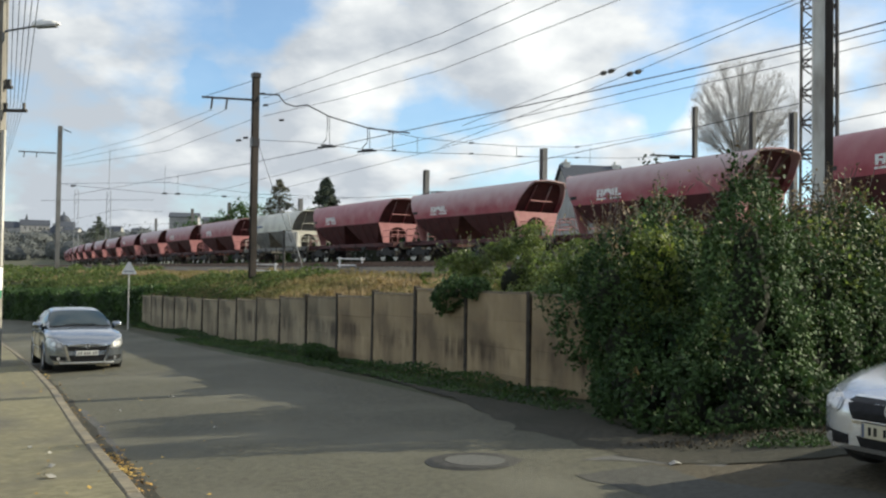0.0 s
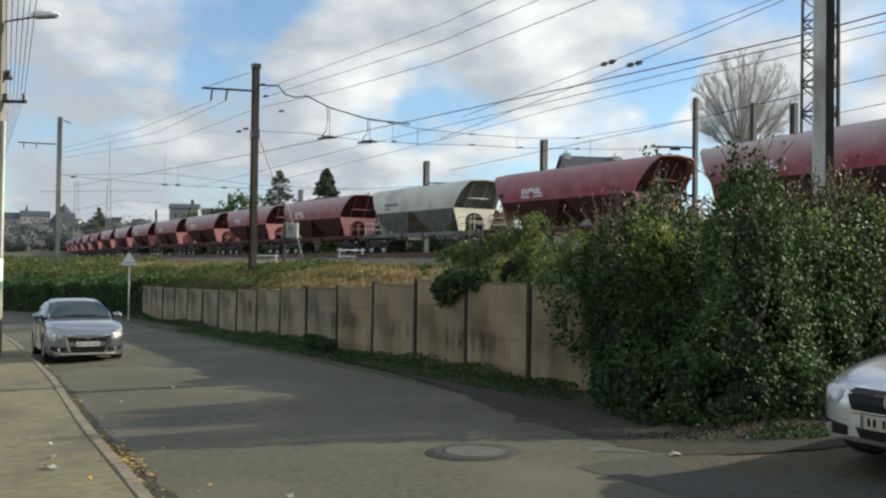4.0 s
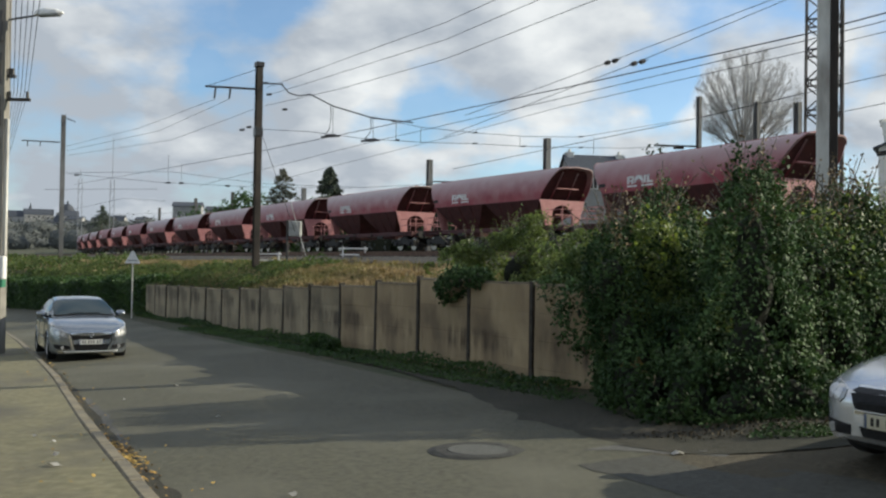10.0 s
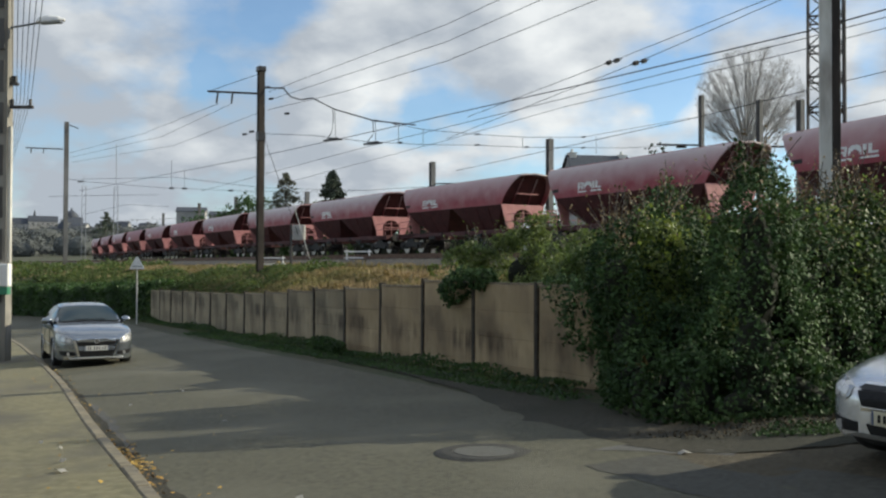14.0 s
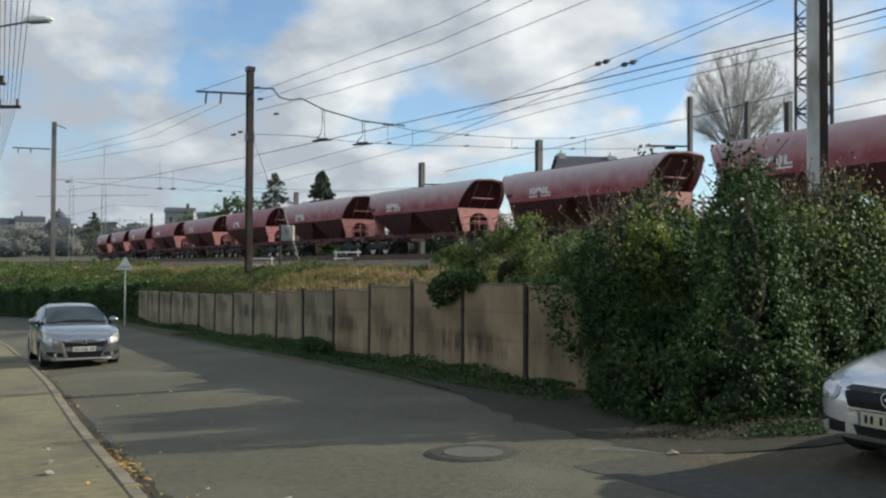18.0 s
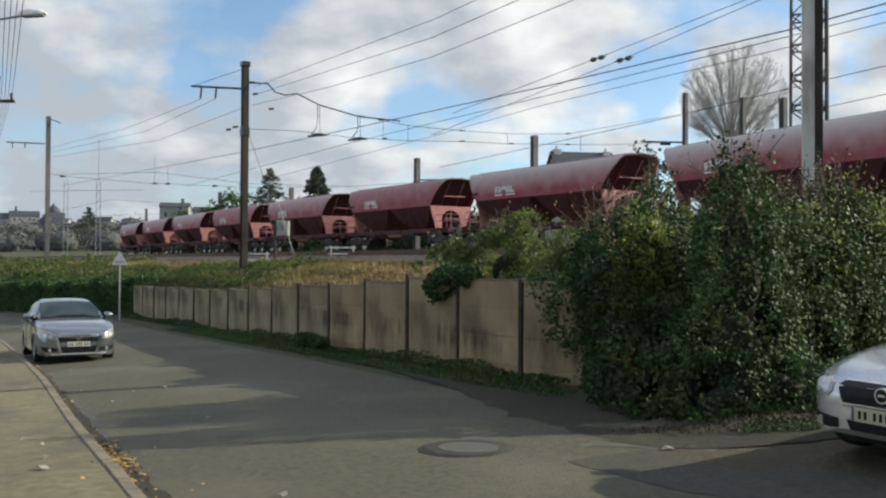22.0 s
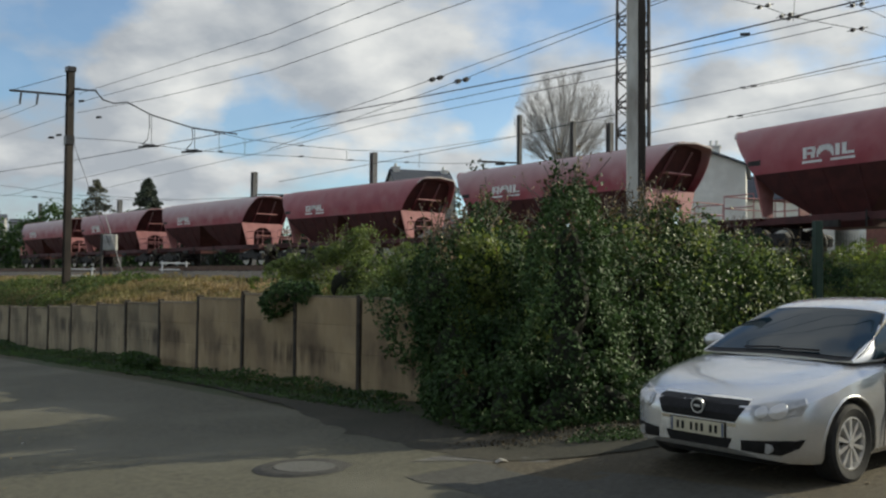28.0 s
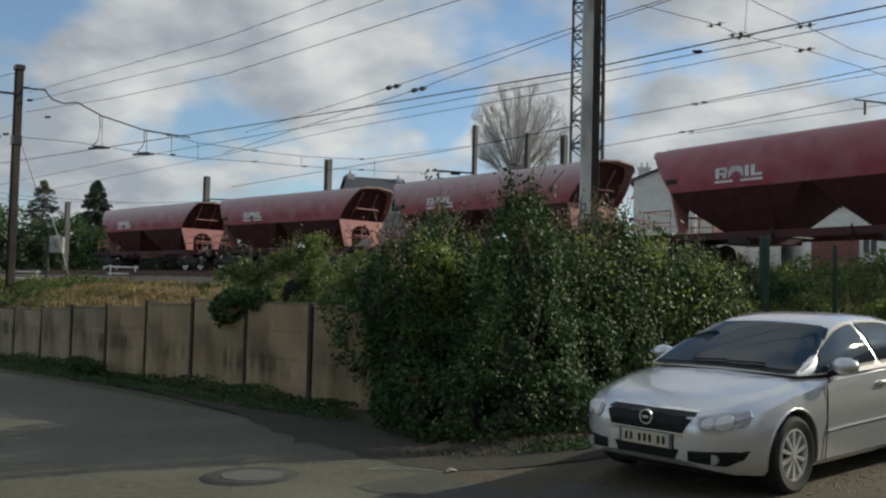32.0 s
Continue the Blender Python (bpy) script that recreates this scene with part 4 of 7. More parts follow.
# ---- plants ----
def leaves(points, normals, size, rng, flat=0.6, long=1.25, bias=(0, 0, 0)):
    """Small folded leaves, one for each point: vertices and faces."""
    n = len(points)
    d = normals * flat + rng.normal(size=(n, 3)) * (1 - flat) * 1.2 + np.array(bias)
    d /= np.linalg.norm(d, axis=1)[:, None] + 1e-9
    r = rng.normal(size=(n, 3)); r[:, 2] -= 0.5
    u = r - (r * d).sum(1)[:, None] * d
    u /= np.linalg.norm(u, axis=1)[:, None] + 1e-9
    v = np.cross(d, u)
    s = size * rng.uniform(0.6, 1.35, (n, 1))
    base, tip = points - u * s * 0.5 * long, points + u * s * 0.5 * long
    mid = points - d * s * 0.12
    l, rr = mid + v * s * 0.45, mid - v * s * 0.45
    c = points + d * s * 0.06
    V = np.stack([base, l, tip, rr, c], 1).reshape(-1, 3)
    k = np.arange(n)[:, None] * 5
    Fc = np.concatenate([k + np.array([[0, 4, 1]]), k + np.array([[1, 4, 2]]), k + np.array([[2, 4, 3]]), k + np.array([[3, 4, 0]])], 0)
    return V, Fc


def mesh_np(name, V, Fc, material, parent=None, kind=""):
    me = bpy.data.meshes.new(name)
    V = np.asarray(V, np.float32); Fc = np.asarray(Fc, np.int32)
    me.vertices.add(len(V)); me.vertices.foreach_set("co", V.ravel())
    k = Fc.shape[1]
    me.loops.add(Fc.size); me.loops.foreach_set("vertex_index", Fc.ravel())
    me.polygons.add(len(Fc)); me.polygons.foreach_set("loop_start", np.arange(len(Fc), dtype=np.int32) * k)
    me.update(calc_edges=True)
    me.materials.append(material)
    ob = new(name, me)
    if parent:
        ob.parent = parent
    if kind:
        ob["kind"] = kind
    return ob


def blob_points(blobs, n, rng, floor_z=-9, rough=0.16, depth=0.12):
    """Points spread over the lumpy outside of a heap of ellipsoids."""
    B = np.array(blobs, float)
    area = (B[:, 3] * B[:, 4] + B[:, 4] * B[:, 5] + B[:, 3] * B[:, 5])
    pick = rng.choice(len(B), size=n, p=area / area.sum())
    d = rng.normal(size=(n, 3)); d /= np.linalg.norm(d, axis=1)[:, None]
    c, r = B[pick, :3], B[pick, 3:6]
    # lumps by a few sine waves
    q = d * r
    lump = np.sin(q[:, 0] * 5.1 + c[:, 1] * 3) * np.sin(q[:, 1] * 4.3 + c[:, 0]) * np.sin(q[:, 2] * 4.7 + c[:, 2] * 2)
    fine = np.sin(q[:, 0] * 13.7 + c[:, 2] * 5) * np.sin(q[:, 1] * 12.1 + c[:, 0] * 4) * np.sin(q[:, 2] * 14.9 + c[:, 1] * 3)
    f = 1 + rough * (lump + 0.8 * fine) + rng.normal(size=n) * depth * 0.5 - np.abs(rng.normal(size=n)) * depth
    P = c + q * f[:, None]
    Nn = d / r; Nn /= np.linalg.norm(Nn, axis=1)[:, None]
    ok = P[:, 2] > floor_z
    # drop what lies deep inside another lump
    for b in B:
        e = (((P - b[:3]) / b[3:6]) ** 2).sum(1)
        ok &= ~(e < 0.70)
    return P[ok], Nn[ok]


# solid lumps added inside foliage, by default near-black for the shade within
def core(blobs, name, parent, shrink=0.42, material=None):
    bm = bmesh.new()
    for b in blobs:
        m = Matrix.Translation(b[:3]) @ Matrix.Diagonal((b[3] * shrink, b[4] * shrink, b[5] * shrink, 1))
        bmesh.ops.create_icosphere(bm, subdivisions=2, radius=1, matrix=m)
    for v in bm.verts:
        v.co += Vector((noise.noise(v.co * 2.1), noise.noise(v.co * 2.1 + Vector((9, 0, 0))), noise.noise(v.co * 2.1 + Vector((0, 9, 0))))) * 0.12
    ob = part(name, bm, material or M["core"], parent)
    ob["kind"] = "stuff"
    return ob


def clumps(blobs, n, rng, small=(0.16, 0.36), floor_z=-9, rough=0.2, depth=0.15):
    """Small leafy heads set over the outside of large lumps."""
    P, Nn = blob_points(blobs, n, rng, floor_z, rough, depth)
    r = rng.uniform(*small, len(P))
    return [(*p, a * rng.uniform(0.8, 1.2), a * rng.uniform(0.8, 1.2), a * rng.uniform(0.7, 1.1)) for p, a in zip(P, r)], Nn


def bush(name, blobs, n, size, material, label, category, seed, floor_z=-9, flat=0.55, group="", rough=0.16, depth=0.12, heads=0, small=(0.16, 0.36), bias=(0, 0, 0), inner=0.42):
    rng = np.random.default_rng(seed)
    t = thing(name, label, category, group=group)
    if heads:
        hd, hn = clumps(blobs, heads, rng, small, floor_z, rough, depth)
        B = np.array(hd)
        pick = rng.integers(len(B), size=n)
        d = rng.normal(size=(n, 3)) + hn[pick] * 1.1
        d /= np.linalg.norm(d, axis=1)[:, None]
        P = B[pick, :3] + d * B[pick, 3:6] * (1 - np.abs(rng.normal(size=(n, 1))) * 0.16)
        ok = P[:, 2] > floor_z
        P, Nn = P[ok], d[ok]
    else:
        P, Nn = blob_points(blobs, n, rng, floor_z, rough, depth)
    V, Fc = leaves(P, Nn, size, rng, flat, bias=bias)
    mesh_np("foliage", V, Fc, material, t, "stuff")
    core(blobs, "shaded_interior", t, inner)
    return t


IVY = [(3.20, 13.4, 0.60, 0.72, 1.0, 1.30), (3.05, 13.4, 1.45, 0.60, 0.70, 1.10), (3.15, 12.3, 0.20, 0.66, 0.85, 0.90), (2.75, 14.0, 0.85, 0.50, 0.7, 0.90), (2.75, 13.3, 0.0, 0.5, 0.8, 0.6),
       (3.92, 11.5, 1.30, 0.55, 0.62, 1.68), (3.80, 11.1, 0.50, 0.74, 0.72, 1.25), (3.70, 10.95, 0.0, 0.72, 0.62, 0.75), (4.05, 11.9, 2.0, 0.5, 0.5, 0.85),
       (4.75, 12.45, 1.15, 0.75, 0.85, 1.25), (4.70, 11.85, 0.40, 0.80, 0.75, 1.0), (5.5, 12.95, 0.95, 0.92, 0.9, 1.40), (5.55, 12.6, 0.5, 0.85, 0.8, 1.15), (6.05, 13.35, 1.40, 0.55, 0.6, 1.40),
       (6.4, 13.6, 0.95, 0.95, 0.9, 1.32), (7.3, 13.9, 0.95, 0.9, 0.9, 1.35), (8.2, 14.1, 0.95, 0.75, 0.7, 1.22), (6.4, 13.35, 0.5, 0.95, 0.8, 1.1), (7.6, 13.8, 0.4, 0.9, 0.7, 1.0),
       (2.42, 12.75, 1.45, 0.40, 0.6, 0.82), (2.58, 12.6, 0.70, 0.46, 0.7, 0.90), (3.50, 14.1, 1.80, 0.52, 0.6, 1.05), (5.25, 13.0, 1.6, 0.55, 0.6, 1.10), (5.80, 13.2, 1.75, 0.5, 0.5, 1.10),
       (2.58, 11.75, 0.0, 0.45, 0.7, 0.75), (2.98, 10.95, 0.0, 0.58, 0.6, 0.72), (3.42, 10.50, 0.02, 0.65, 0.5, 0.68), (4.15, 10.60, 0.08, 0.70, 0.5, 0.62)]


def shoots(blobs, n, material, parent, seed, length=0.5, size=0.06):
    """Thin leafy shoots that stand out of the top of a thicket."""
    rng = np.random.default_rng(seed)
    B = np.array(blobs, float)
    bm = bmesh.new()
    P = []
    for i in range(n):
        b = B[rng.integers(len(B))]
        a, e = rng.uniform(0, 6.28), rng.uniform(0.5, 1.45)
        d = np.array([math.cos(a) * math.cos(e), math.sin(a) * math.cos(e), math.sin(e)])
        p = b[:3] + d * b[3:6] * 0.95
        if any((((p - c[:3]) / c[3:6]) ** 2).sum() < 0.8 for c in B):
            continue
        q = d + rng.normal(size=3) * 0.3; q[2] = abs(q[2]) + 0.3; q /= np.linalg.norm(q)
        L = length * rng.uniform(0.4, 1.2)
        pts = [Vector(p + q * L * f + np.array([0, 0, -0.12 * L * f * f])) for f in (0, 0.5, 1)]
        chain(bm, pts, 0.006, 3)
        for f in np.linspace(0.15, 1.0, 9):
            P.append(p + q * L * f + rng.normal(size=3) * 0.035)
    part("stem_growth", bm, M["bark"], parent)["kind"] = "stuff"
    P = np.array(P)
    V, Fc = leaves(P, rng.normal(size=P.shape), size, rng, 0.3)
    mesh_np("shoot_leaves", V, Fc, material, parent, "stuff")


ivy = bush("ivy_thicket", IVY, 250000, 0.050, M["leaf"], "large glossy dark green ivy thicket over the wall's end", "bush", 1, floor_z=-0.25, flat=0.46, rough=0.19, depth=0.16, bias=(0.26, -0.06, 0.20))
# yellow-green leaves whose bright colour carries sun shining through from behind
YELLOW = [(3.0, 12.80, 1.72, 0.40, 0.30, 0.60), (2.92, 12.75, 1.20, 0.30, 0.28, 0.50)]
rng_ = np.random.default_rng(15)
P_, N_ = blob_points(YELLOW, 6500, rng_, depth=0.35)
V_, F_ = leaves(P_, N_, 0.055, rng_, 0.4, bias=(0.40, -0.20, 0.25))
mesh_np("yellowing_foliage", V_, F_, M["leaf_gold"], ivy, "stuff")
# lighter leaves laid over the right top; the sunlight is in their colour
SUN_TONED = [(6.15, 13.1, 1.5, 0.7, 0.6, 1.2), (7.0, 13.4, 1.3, 0.8, 0.6, 1.15), (7.9, 13.75, 1.2, 0.8, 0.6, 1.1), (8.5, 14.0, 0.8, 0.5, 0.5, 0.9), (5.25, 12.7, 1.6, 0.6, 0.6, 0.85)]
P_, N_ = blob_points(SUN_TONED, 26000, rng_, depth=0.3)
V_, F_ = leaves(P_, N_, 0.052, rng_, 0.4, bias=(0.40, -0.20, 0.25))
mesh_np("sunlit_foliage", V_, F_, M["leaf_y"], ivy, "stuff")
shoots([b for b in IVY if b[2] + b[5] > 2.25], 260, M["leaf_rust"], ivy, 11, 0.6, 0.038)
BRAMBLE = [(0.9, 21.6, 1.3, 0.9, 0.9, 0.85), (1.9, 21.2, 1.5, 1.0, 0.9, 0.95), (3.0, 20.9, 1.4, 1.1, 0.9, 0.9), (3.9, 19.9, 1.3, 0.9, 0.9, 0.9), (3.3, 16.6, 1.2, 0.9, 1.1, 0.85), (4.5, 16.2, 1.4, 1.1, 1.0, 0.95), (2.5, 18.0, 1.0, 0.8, 0.9, 0.8)]
BACK = [(7.4, 19.3, 1.6, 1.1, 1.0, 1.35), (9.0, 20.0, 1.5, 1.3, 1.0, 1.4), (10.6, 19.6, 1.4, 1.2, 1.0, 1.25), (6.0, 18.6, 1.5, 1.0, 0.9, 1.2), (12.0, 19.0, 1.2, 1.0, 0.9, 1.0)]
bk = bush("bramble_bush", BACK, 34000, 0.068, M["leaf"], "green bush on the bank behind the mast", "bush", 6, flat=0.4, rough=0.3, depth=0.2, heads=520, small=(0.16, 0.36))
shoots(BACK, 220, M["leaf_rust"], bk, 13, 0.7, 0.040)
br = bush("bramble_bush", BRAMBLE, 95000, 0.052, M["leaf_y"], "yellow-green bramble bush on the bank", "bush", 2, flat=0.4, rough=0.3, depth=0.2, heads=1100, small=(0.16, 0.36))
shoots(BRAMBLE, 180, M["leaf_y"], br, 12, 0.6, 0.038)
bush("overhanging_ivy", [(0.42, 17.30, 1.34, 0.40, 0.42, 0.26), (0.72, 16.85, 1.40, 0.26, 0.35, 0.20), (0.22, 17.45, 1.20, 0.28, 0.35, 0.25)], 7500, 0.055, M["leaf"], "dark green ivy clump hanging over the wall", "bush", 3, rough=0.3, depth=0.25, inner=0.3)
bush("creeping_ivy", [(1.95, 14.55, 1.25, 0.36, 0.4, 0.28), (2.15, 14.0, 0.9, 0.34, 0.4, 0.5)], 4200, 0.055, M["leaf"], "ivy creeping over the wall's last panel", "bush", 4, rough=0.35, depth=0.4, inner=0.12)


def spread(poly, n, rng):
    """Random ground points inside a convex or simple polygon."""
    poly = np.array(poly, float)
    lo, hi = poly.min(0), poly.max(0)
    out = []
    while len(out) < n:
        p = lo + rng.random((n * 2, 2)) * (hi - lo)
        inside = np.zeros(len(p), bool)
        j = len(poly) - 1
        for i in range(len(poly)):
            xi, yi = poly[i]; xj, yj = poly[j]
            c = ((yi > p[:, 1]) != (yj > p[:, 1])) & (p[:, 0] < (xj - xi) * (p[:, 1] - yi) / (yj - yi + 1e-12) + xi)
            inside ^= c; j = i
        out.extend(p[inside].tolist())
    return np.array(out[:n])


def blades(name, poly, n, h, material, label, seed, width=0.012, patch=0.0, lift=0.0):
    rng = np.random.default_rng(seed)
    P = spread(poly, n, rng)
    if patch:
        keep = (np.sin(P[:, 0] * 1.3 + 1) * np.sin(P[:, 1] * 1.1) + np.sin(P[:, 0] * 0.43 + P[:, 1] * 0.51) + rng.normal(size=n) * 0.5) > patch - 1
        P = P[keep]
    n = len(P)
    z = np.array([land(x, y) for x, y in P]) + lift - 0.03
    hh = h * rng.uniform(0.35, 1.25, n) * (0.7 + 0.3 * np.sin(P[:, 0] * 2.1) * np.sin(P[:, 1] * 1.7))
    a = rng.uniform(0, 6.283, n); lean = rng.uniform(0.05, 0.55, n) * hh
    w = width * rng.uniform(0.6, 1.6, n)
    b0 = np.stack([P[:, 0] - np.sin(a) * w, P[:, 1] + np.cos(a) * w, z], 1)
    b1 = np.stack([P[:, 0] + np.sin(a) * w, P[:, 1] - np.cos(a) * w, z], 1)
    md = np.stack([P[:, 0] + np.cos(a) * lean * 0.35, P[:, 1] + np.sin(a) * lean * 0.35, z + hh * 0.6], 1)
    m0, m1 = md.copy(), md.copy()
    m0[:, 0] -= np.sin(a) * w * 0.7; m0[:, 1] += np.cos(a) * w * 0.7
    m1[:, 0] += np.sin(a) * w * 0.7; m1[:, 1] -= np.cos(a) * w * 0.7
    tp = np.stack([P[:, 0] + np.cos(a) * lean, P[:, 1] + np.sin(a) * lean, z + hh], 1)
    V = np.stack([b0, b1, m1, m0, tp], 1).reshape(-1, 3)
    k = np.arange(n)[:, None] * 5
    Fc = np.concatenate([k + [[0, 1, 2]], k + [[0, 2, 3]], k + [[3, 2, 4]]], 0)
    ob = mesh_np(name, V, Fc, material)
    tagged(ob, label, "grass", kind="stuff")


def weeds(name, poly, n, h, size, material, label, seed, clump=0.0):
    """Low leafy growth with an uneven top."""
    rng = np.random.default_rng(seed)
    P = spread(poly, n, rng)
    hmax = h * (0.45 + 0.55 * np.abs(np.sin(P[:, 0] * 1.7 + P[:, 1] * 0.6) * np.sin(P[:, 1] * 1.3 - P[:, 0] * 0.5))) * (1 + clump * np.sin(P[:, 0] * 0.7 + 2) * np.sin(P[:, 1] * 0.45))
    z = np.array([land(x, y) for x, y in P]) + np.maximum(hmax, 0.03) * rng.random(n) ** 0.6
    P3 = np.column_stack([P, z])
    Nn = np.tile([0, 0, 1.0], (n, 1)) + rng.normal(size=(n, 3)) * 0.4
    V, Fc = leaves(P3, Nn, size, rng, 0.45)
    ob = mesh_np(name, V, Fc, material)
    tagged(ob, label, "weeds", kind="stuff")


def strip(a, b, w0, w1):
    """A quad along a line, from w0 to w1 to its right."""
    d = Vector((b[0] - a[0], b[1] - a[1])).normalized()
    n = Vector((d.y, -d.x))
    return [(a[0] + n.x * w0, a[1] + n.y * w0), (b[0] + n.x * w0, b[1] + n.y * w0), (b[0] + n.x * w1, b[1] + n.y * w1), (a[0] + n.x * w1, a[1] + n.y * w1)]


WA, WB = (2.2, 14.2), (-13.3, 41.4)
blades("dry_grass", strip(WA, WB, 0.9, 4.6), 15000, 0.36, M["drygrass"], "tall dry straw-coloured grass behind the wall", 21, 0.013, 0.55)
blades("dry_grass", strip((-2, 27), (-14, 46), 2.5, 8), 12000, 0.30, M["drygrass"], "dry straw-coloured grass on the bank", 27, 0.016, 0.7)
weeds("bank_weeds", strip(WA, WB, 0.4, 4.2), 32000, 0.27, 0.065, M["bankleaf"], "mixed green and yellow weeds on the bank", 22, 0.5)
weeds("bank_weeds", strip((-8, 33), (-27, 57), 0.9, 5.5), 30000, 0.42, 0.085, M["grass"], "green weeds on the bank beside the railway", 23, 0.6)
weeds("bank_weeds", strip((-6, 30), (-26, 58), 2.5, 8), 16000, 0.22, 0.08, M["bankleaf"], "yellowing weeds on the bank beside the railway", 24, 0.6)
weeds("bank_weeds", strip((-26, 55), (-62, 84), 0.5, 12), 16000, 0.5, 0.18, M["grass"], "rough green growth on the far bank", 32, 0.6)
blades("bank_grass", strip((-20, 50), (-62, 86), 1.0, 16), 16000, 0.38, M["drygrass"], "pale rough grass on the far bank", 33, 0.03, 0.8)
blades("bank_grass", strip((-7, 32), (-26, 58), 4, 13), 16000, 0.34, M["drygrass"], "dry rough grass beside the railway", 34, 0.018, 0.7)
weeds("wall_weeds", strip((2.2, 13.9), (-13.2, 40.9), -0.42, -0.02), 9000, 0.18, 0.050, M["hedge"], "low green weeds along the foot of the wall", 25, 0.7)
weeds("wall_weeds", strip((-2.2, 21.3), (-3.0, 22.8), -0.45, -0.05), 1500, 0.42, 0.055, M["hedge"], "taller weed clump at the foot of the wall", 26)
blades("verge_grass", strip((1.9, 14.4), (-13.2, 40.9), -0.45, 0.0), 4000, 0.13, M["grass"], "short grass along the foot of the wall", 28, 0.007)
weeds("verge_weeds", strip((2.5, 13.2), (-8.0, 31.5), -0.95, -0.35), 7000, 0.06, 0.04, M["hedge"], "thin low weeds on the earth verge", 35, 0.5)
weeds("verge_weeds", [(2.4, 12.6), (2.75, 10.6), (3.3, 10.0), (4.6, 9.9), (6.2, 11.0), (3.6, 12.5)], 5000, 0.08, 0.045, M["leaf"], "fallen and creeping ivy leaves at the thicket's foot", 36, 0.5)
weeds("verge_weeds", [(1.9, 10.0), (2.5, 9.55), (3.3, 9.35), (4.4, 9.4), (5.6, 10.0), (6.6, 10.7)], 1500, 0.05, 0.028, M["litterleaf"], "brown leaf litter on the earth before the thicket", 37, 0.55)
weeds("yard_weeds", [(3.1, 9.25), (3.7, 8.95), (4.5, 9.0), (5.0, 9.5), (3.5, 9.75)], 1500, 0.06, 0.030, M["leaf"], "low grass on the darkened earth by the thicket", 44)
weeds("yard_weeds", [(2.7, 10.4), (3.9, 9.9), (5.6, 10.2), (6.8, 11.2), (3, 11.2)], 1800, 0.06, 0.035, M["hedge"], "sparse low grass beside the thicket", 29)
weeds("slope_weeds", [(7.5, 14.6), (9.4, 14.2), (19, 14.4), (22, 20), (10, 21)], 34000, 0.75, 0.075, M["leaf_y"], "yellow-green weeds on the slope behind the fence", 30, 0.4)
weeds("slope_weeds", [(9.5, 19.0), (12.0, 16.5), (25, 12.5), (30, 16), (13, 24)], 36000, 1.15, 0.09, M["leaf_gold"], "tall yellow-green weeds on the slope below the train", 37, 0.35)
blades("slope_grass", [(9.5, 18.0), (12.0, 16.0), (25, 12.5), (30, 16), (13, 24)], 4000, 1.1, M["drygrass"], "tall dry grass on the slope below the train", 38, 0.012, 0.4)
weeds("slope_weeds", [(6.5, 15.5), (9.4, 14.4), (19, 15.0), (22, 20), (9, 21)], 12000, 0.95, 0.09, M["grass"], "green weeds on the slope behind the fence", 31, 0.4)


def hedge():
    t = thing("hedge", "dense clipped dark green hedge along the lane", "hedge")
    rng = np.random.default_rng(41)
    line = [(-13.3, 41.6), (-17.9, 46.0), (-28.0, 56.0), (-42, 67.5)]
    P, Nn = [], []
    for (a, b) in zip(line, line[1:]):
        L = math.dist(a, b)
        d = np.array([(b[0] - a[0]) / L, (b[1] - a[1]) / L]); nrm = np.array([d[1], -d[0]])
        n = int(L * 1500)
        f = rng.random(n) * L
        side = rng.random(n)
        w = np.where(side < 0.5, 0.0, rng.random(n) * 1.2)
        hgt = 1.50 + 0.10 * np.sin(f * 2.1) + 0.06 * np.sin(f * 5.3)
        zz = np.where(side < 0.5, rng.random(n) * hgt, hgt)
        xy = np.array(a) + f[:, None] * d + w[:, None] * nrm
        g = np.array([base_z(x, y) for x, y in xy])
        P.append(np.column_stack([xy, g + zz]) + rng.normal(size=(n, 3)) * 0.07)
        Nn.append(np.where((side < 0.5)[:, None], np.array([-nrm[0], -nrm[1], 0.2]), np.array([0, 0, 1.0])))
        # near-black block added for the shade inside the hedge
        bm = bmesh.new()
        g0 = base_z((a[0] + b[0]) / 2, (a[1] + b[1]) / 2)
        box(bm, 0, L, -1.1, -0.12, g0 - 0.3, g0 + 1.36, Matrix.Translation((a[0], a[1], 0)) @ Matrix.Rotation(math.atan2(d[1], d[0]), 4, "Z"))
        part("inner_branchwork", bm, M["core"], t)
    V, Fc = leaves(np.concatenate(P), np.concatenate(Nn), 0.10, rng, 0.5)
    mesh_np("foliage", V, Fc, M["hedge"], t, "stuff")


hedge()


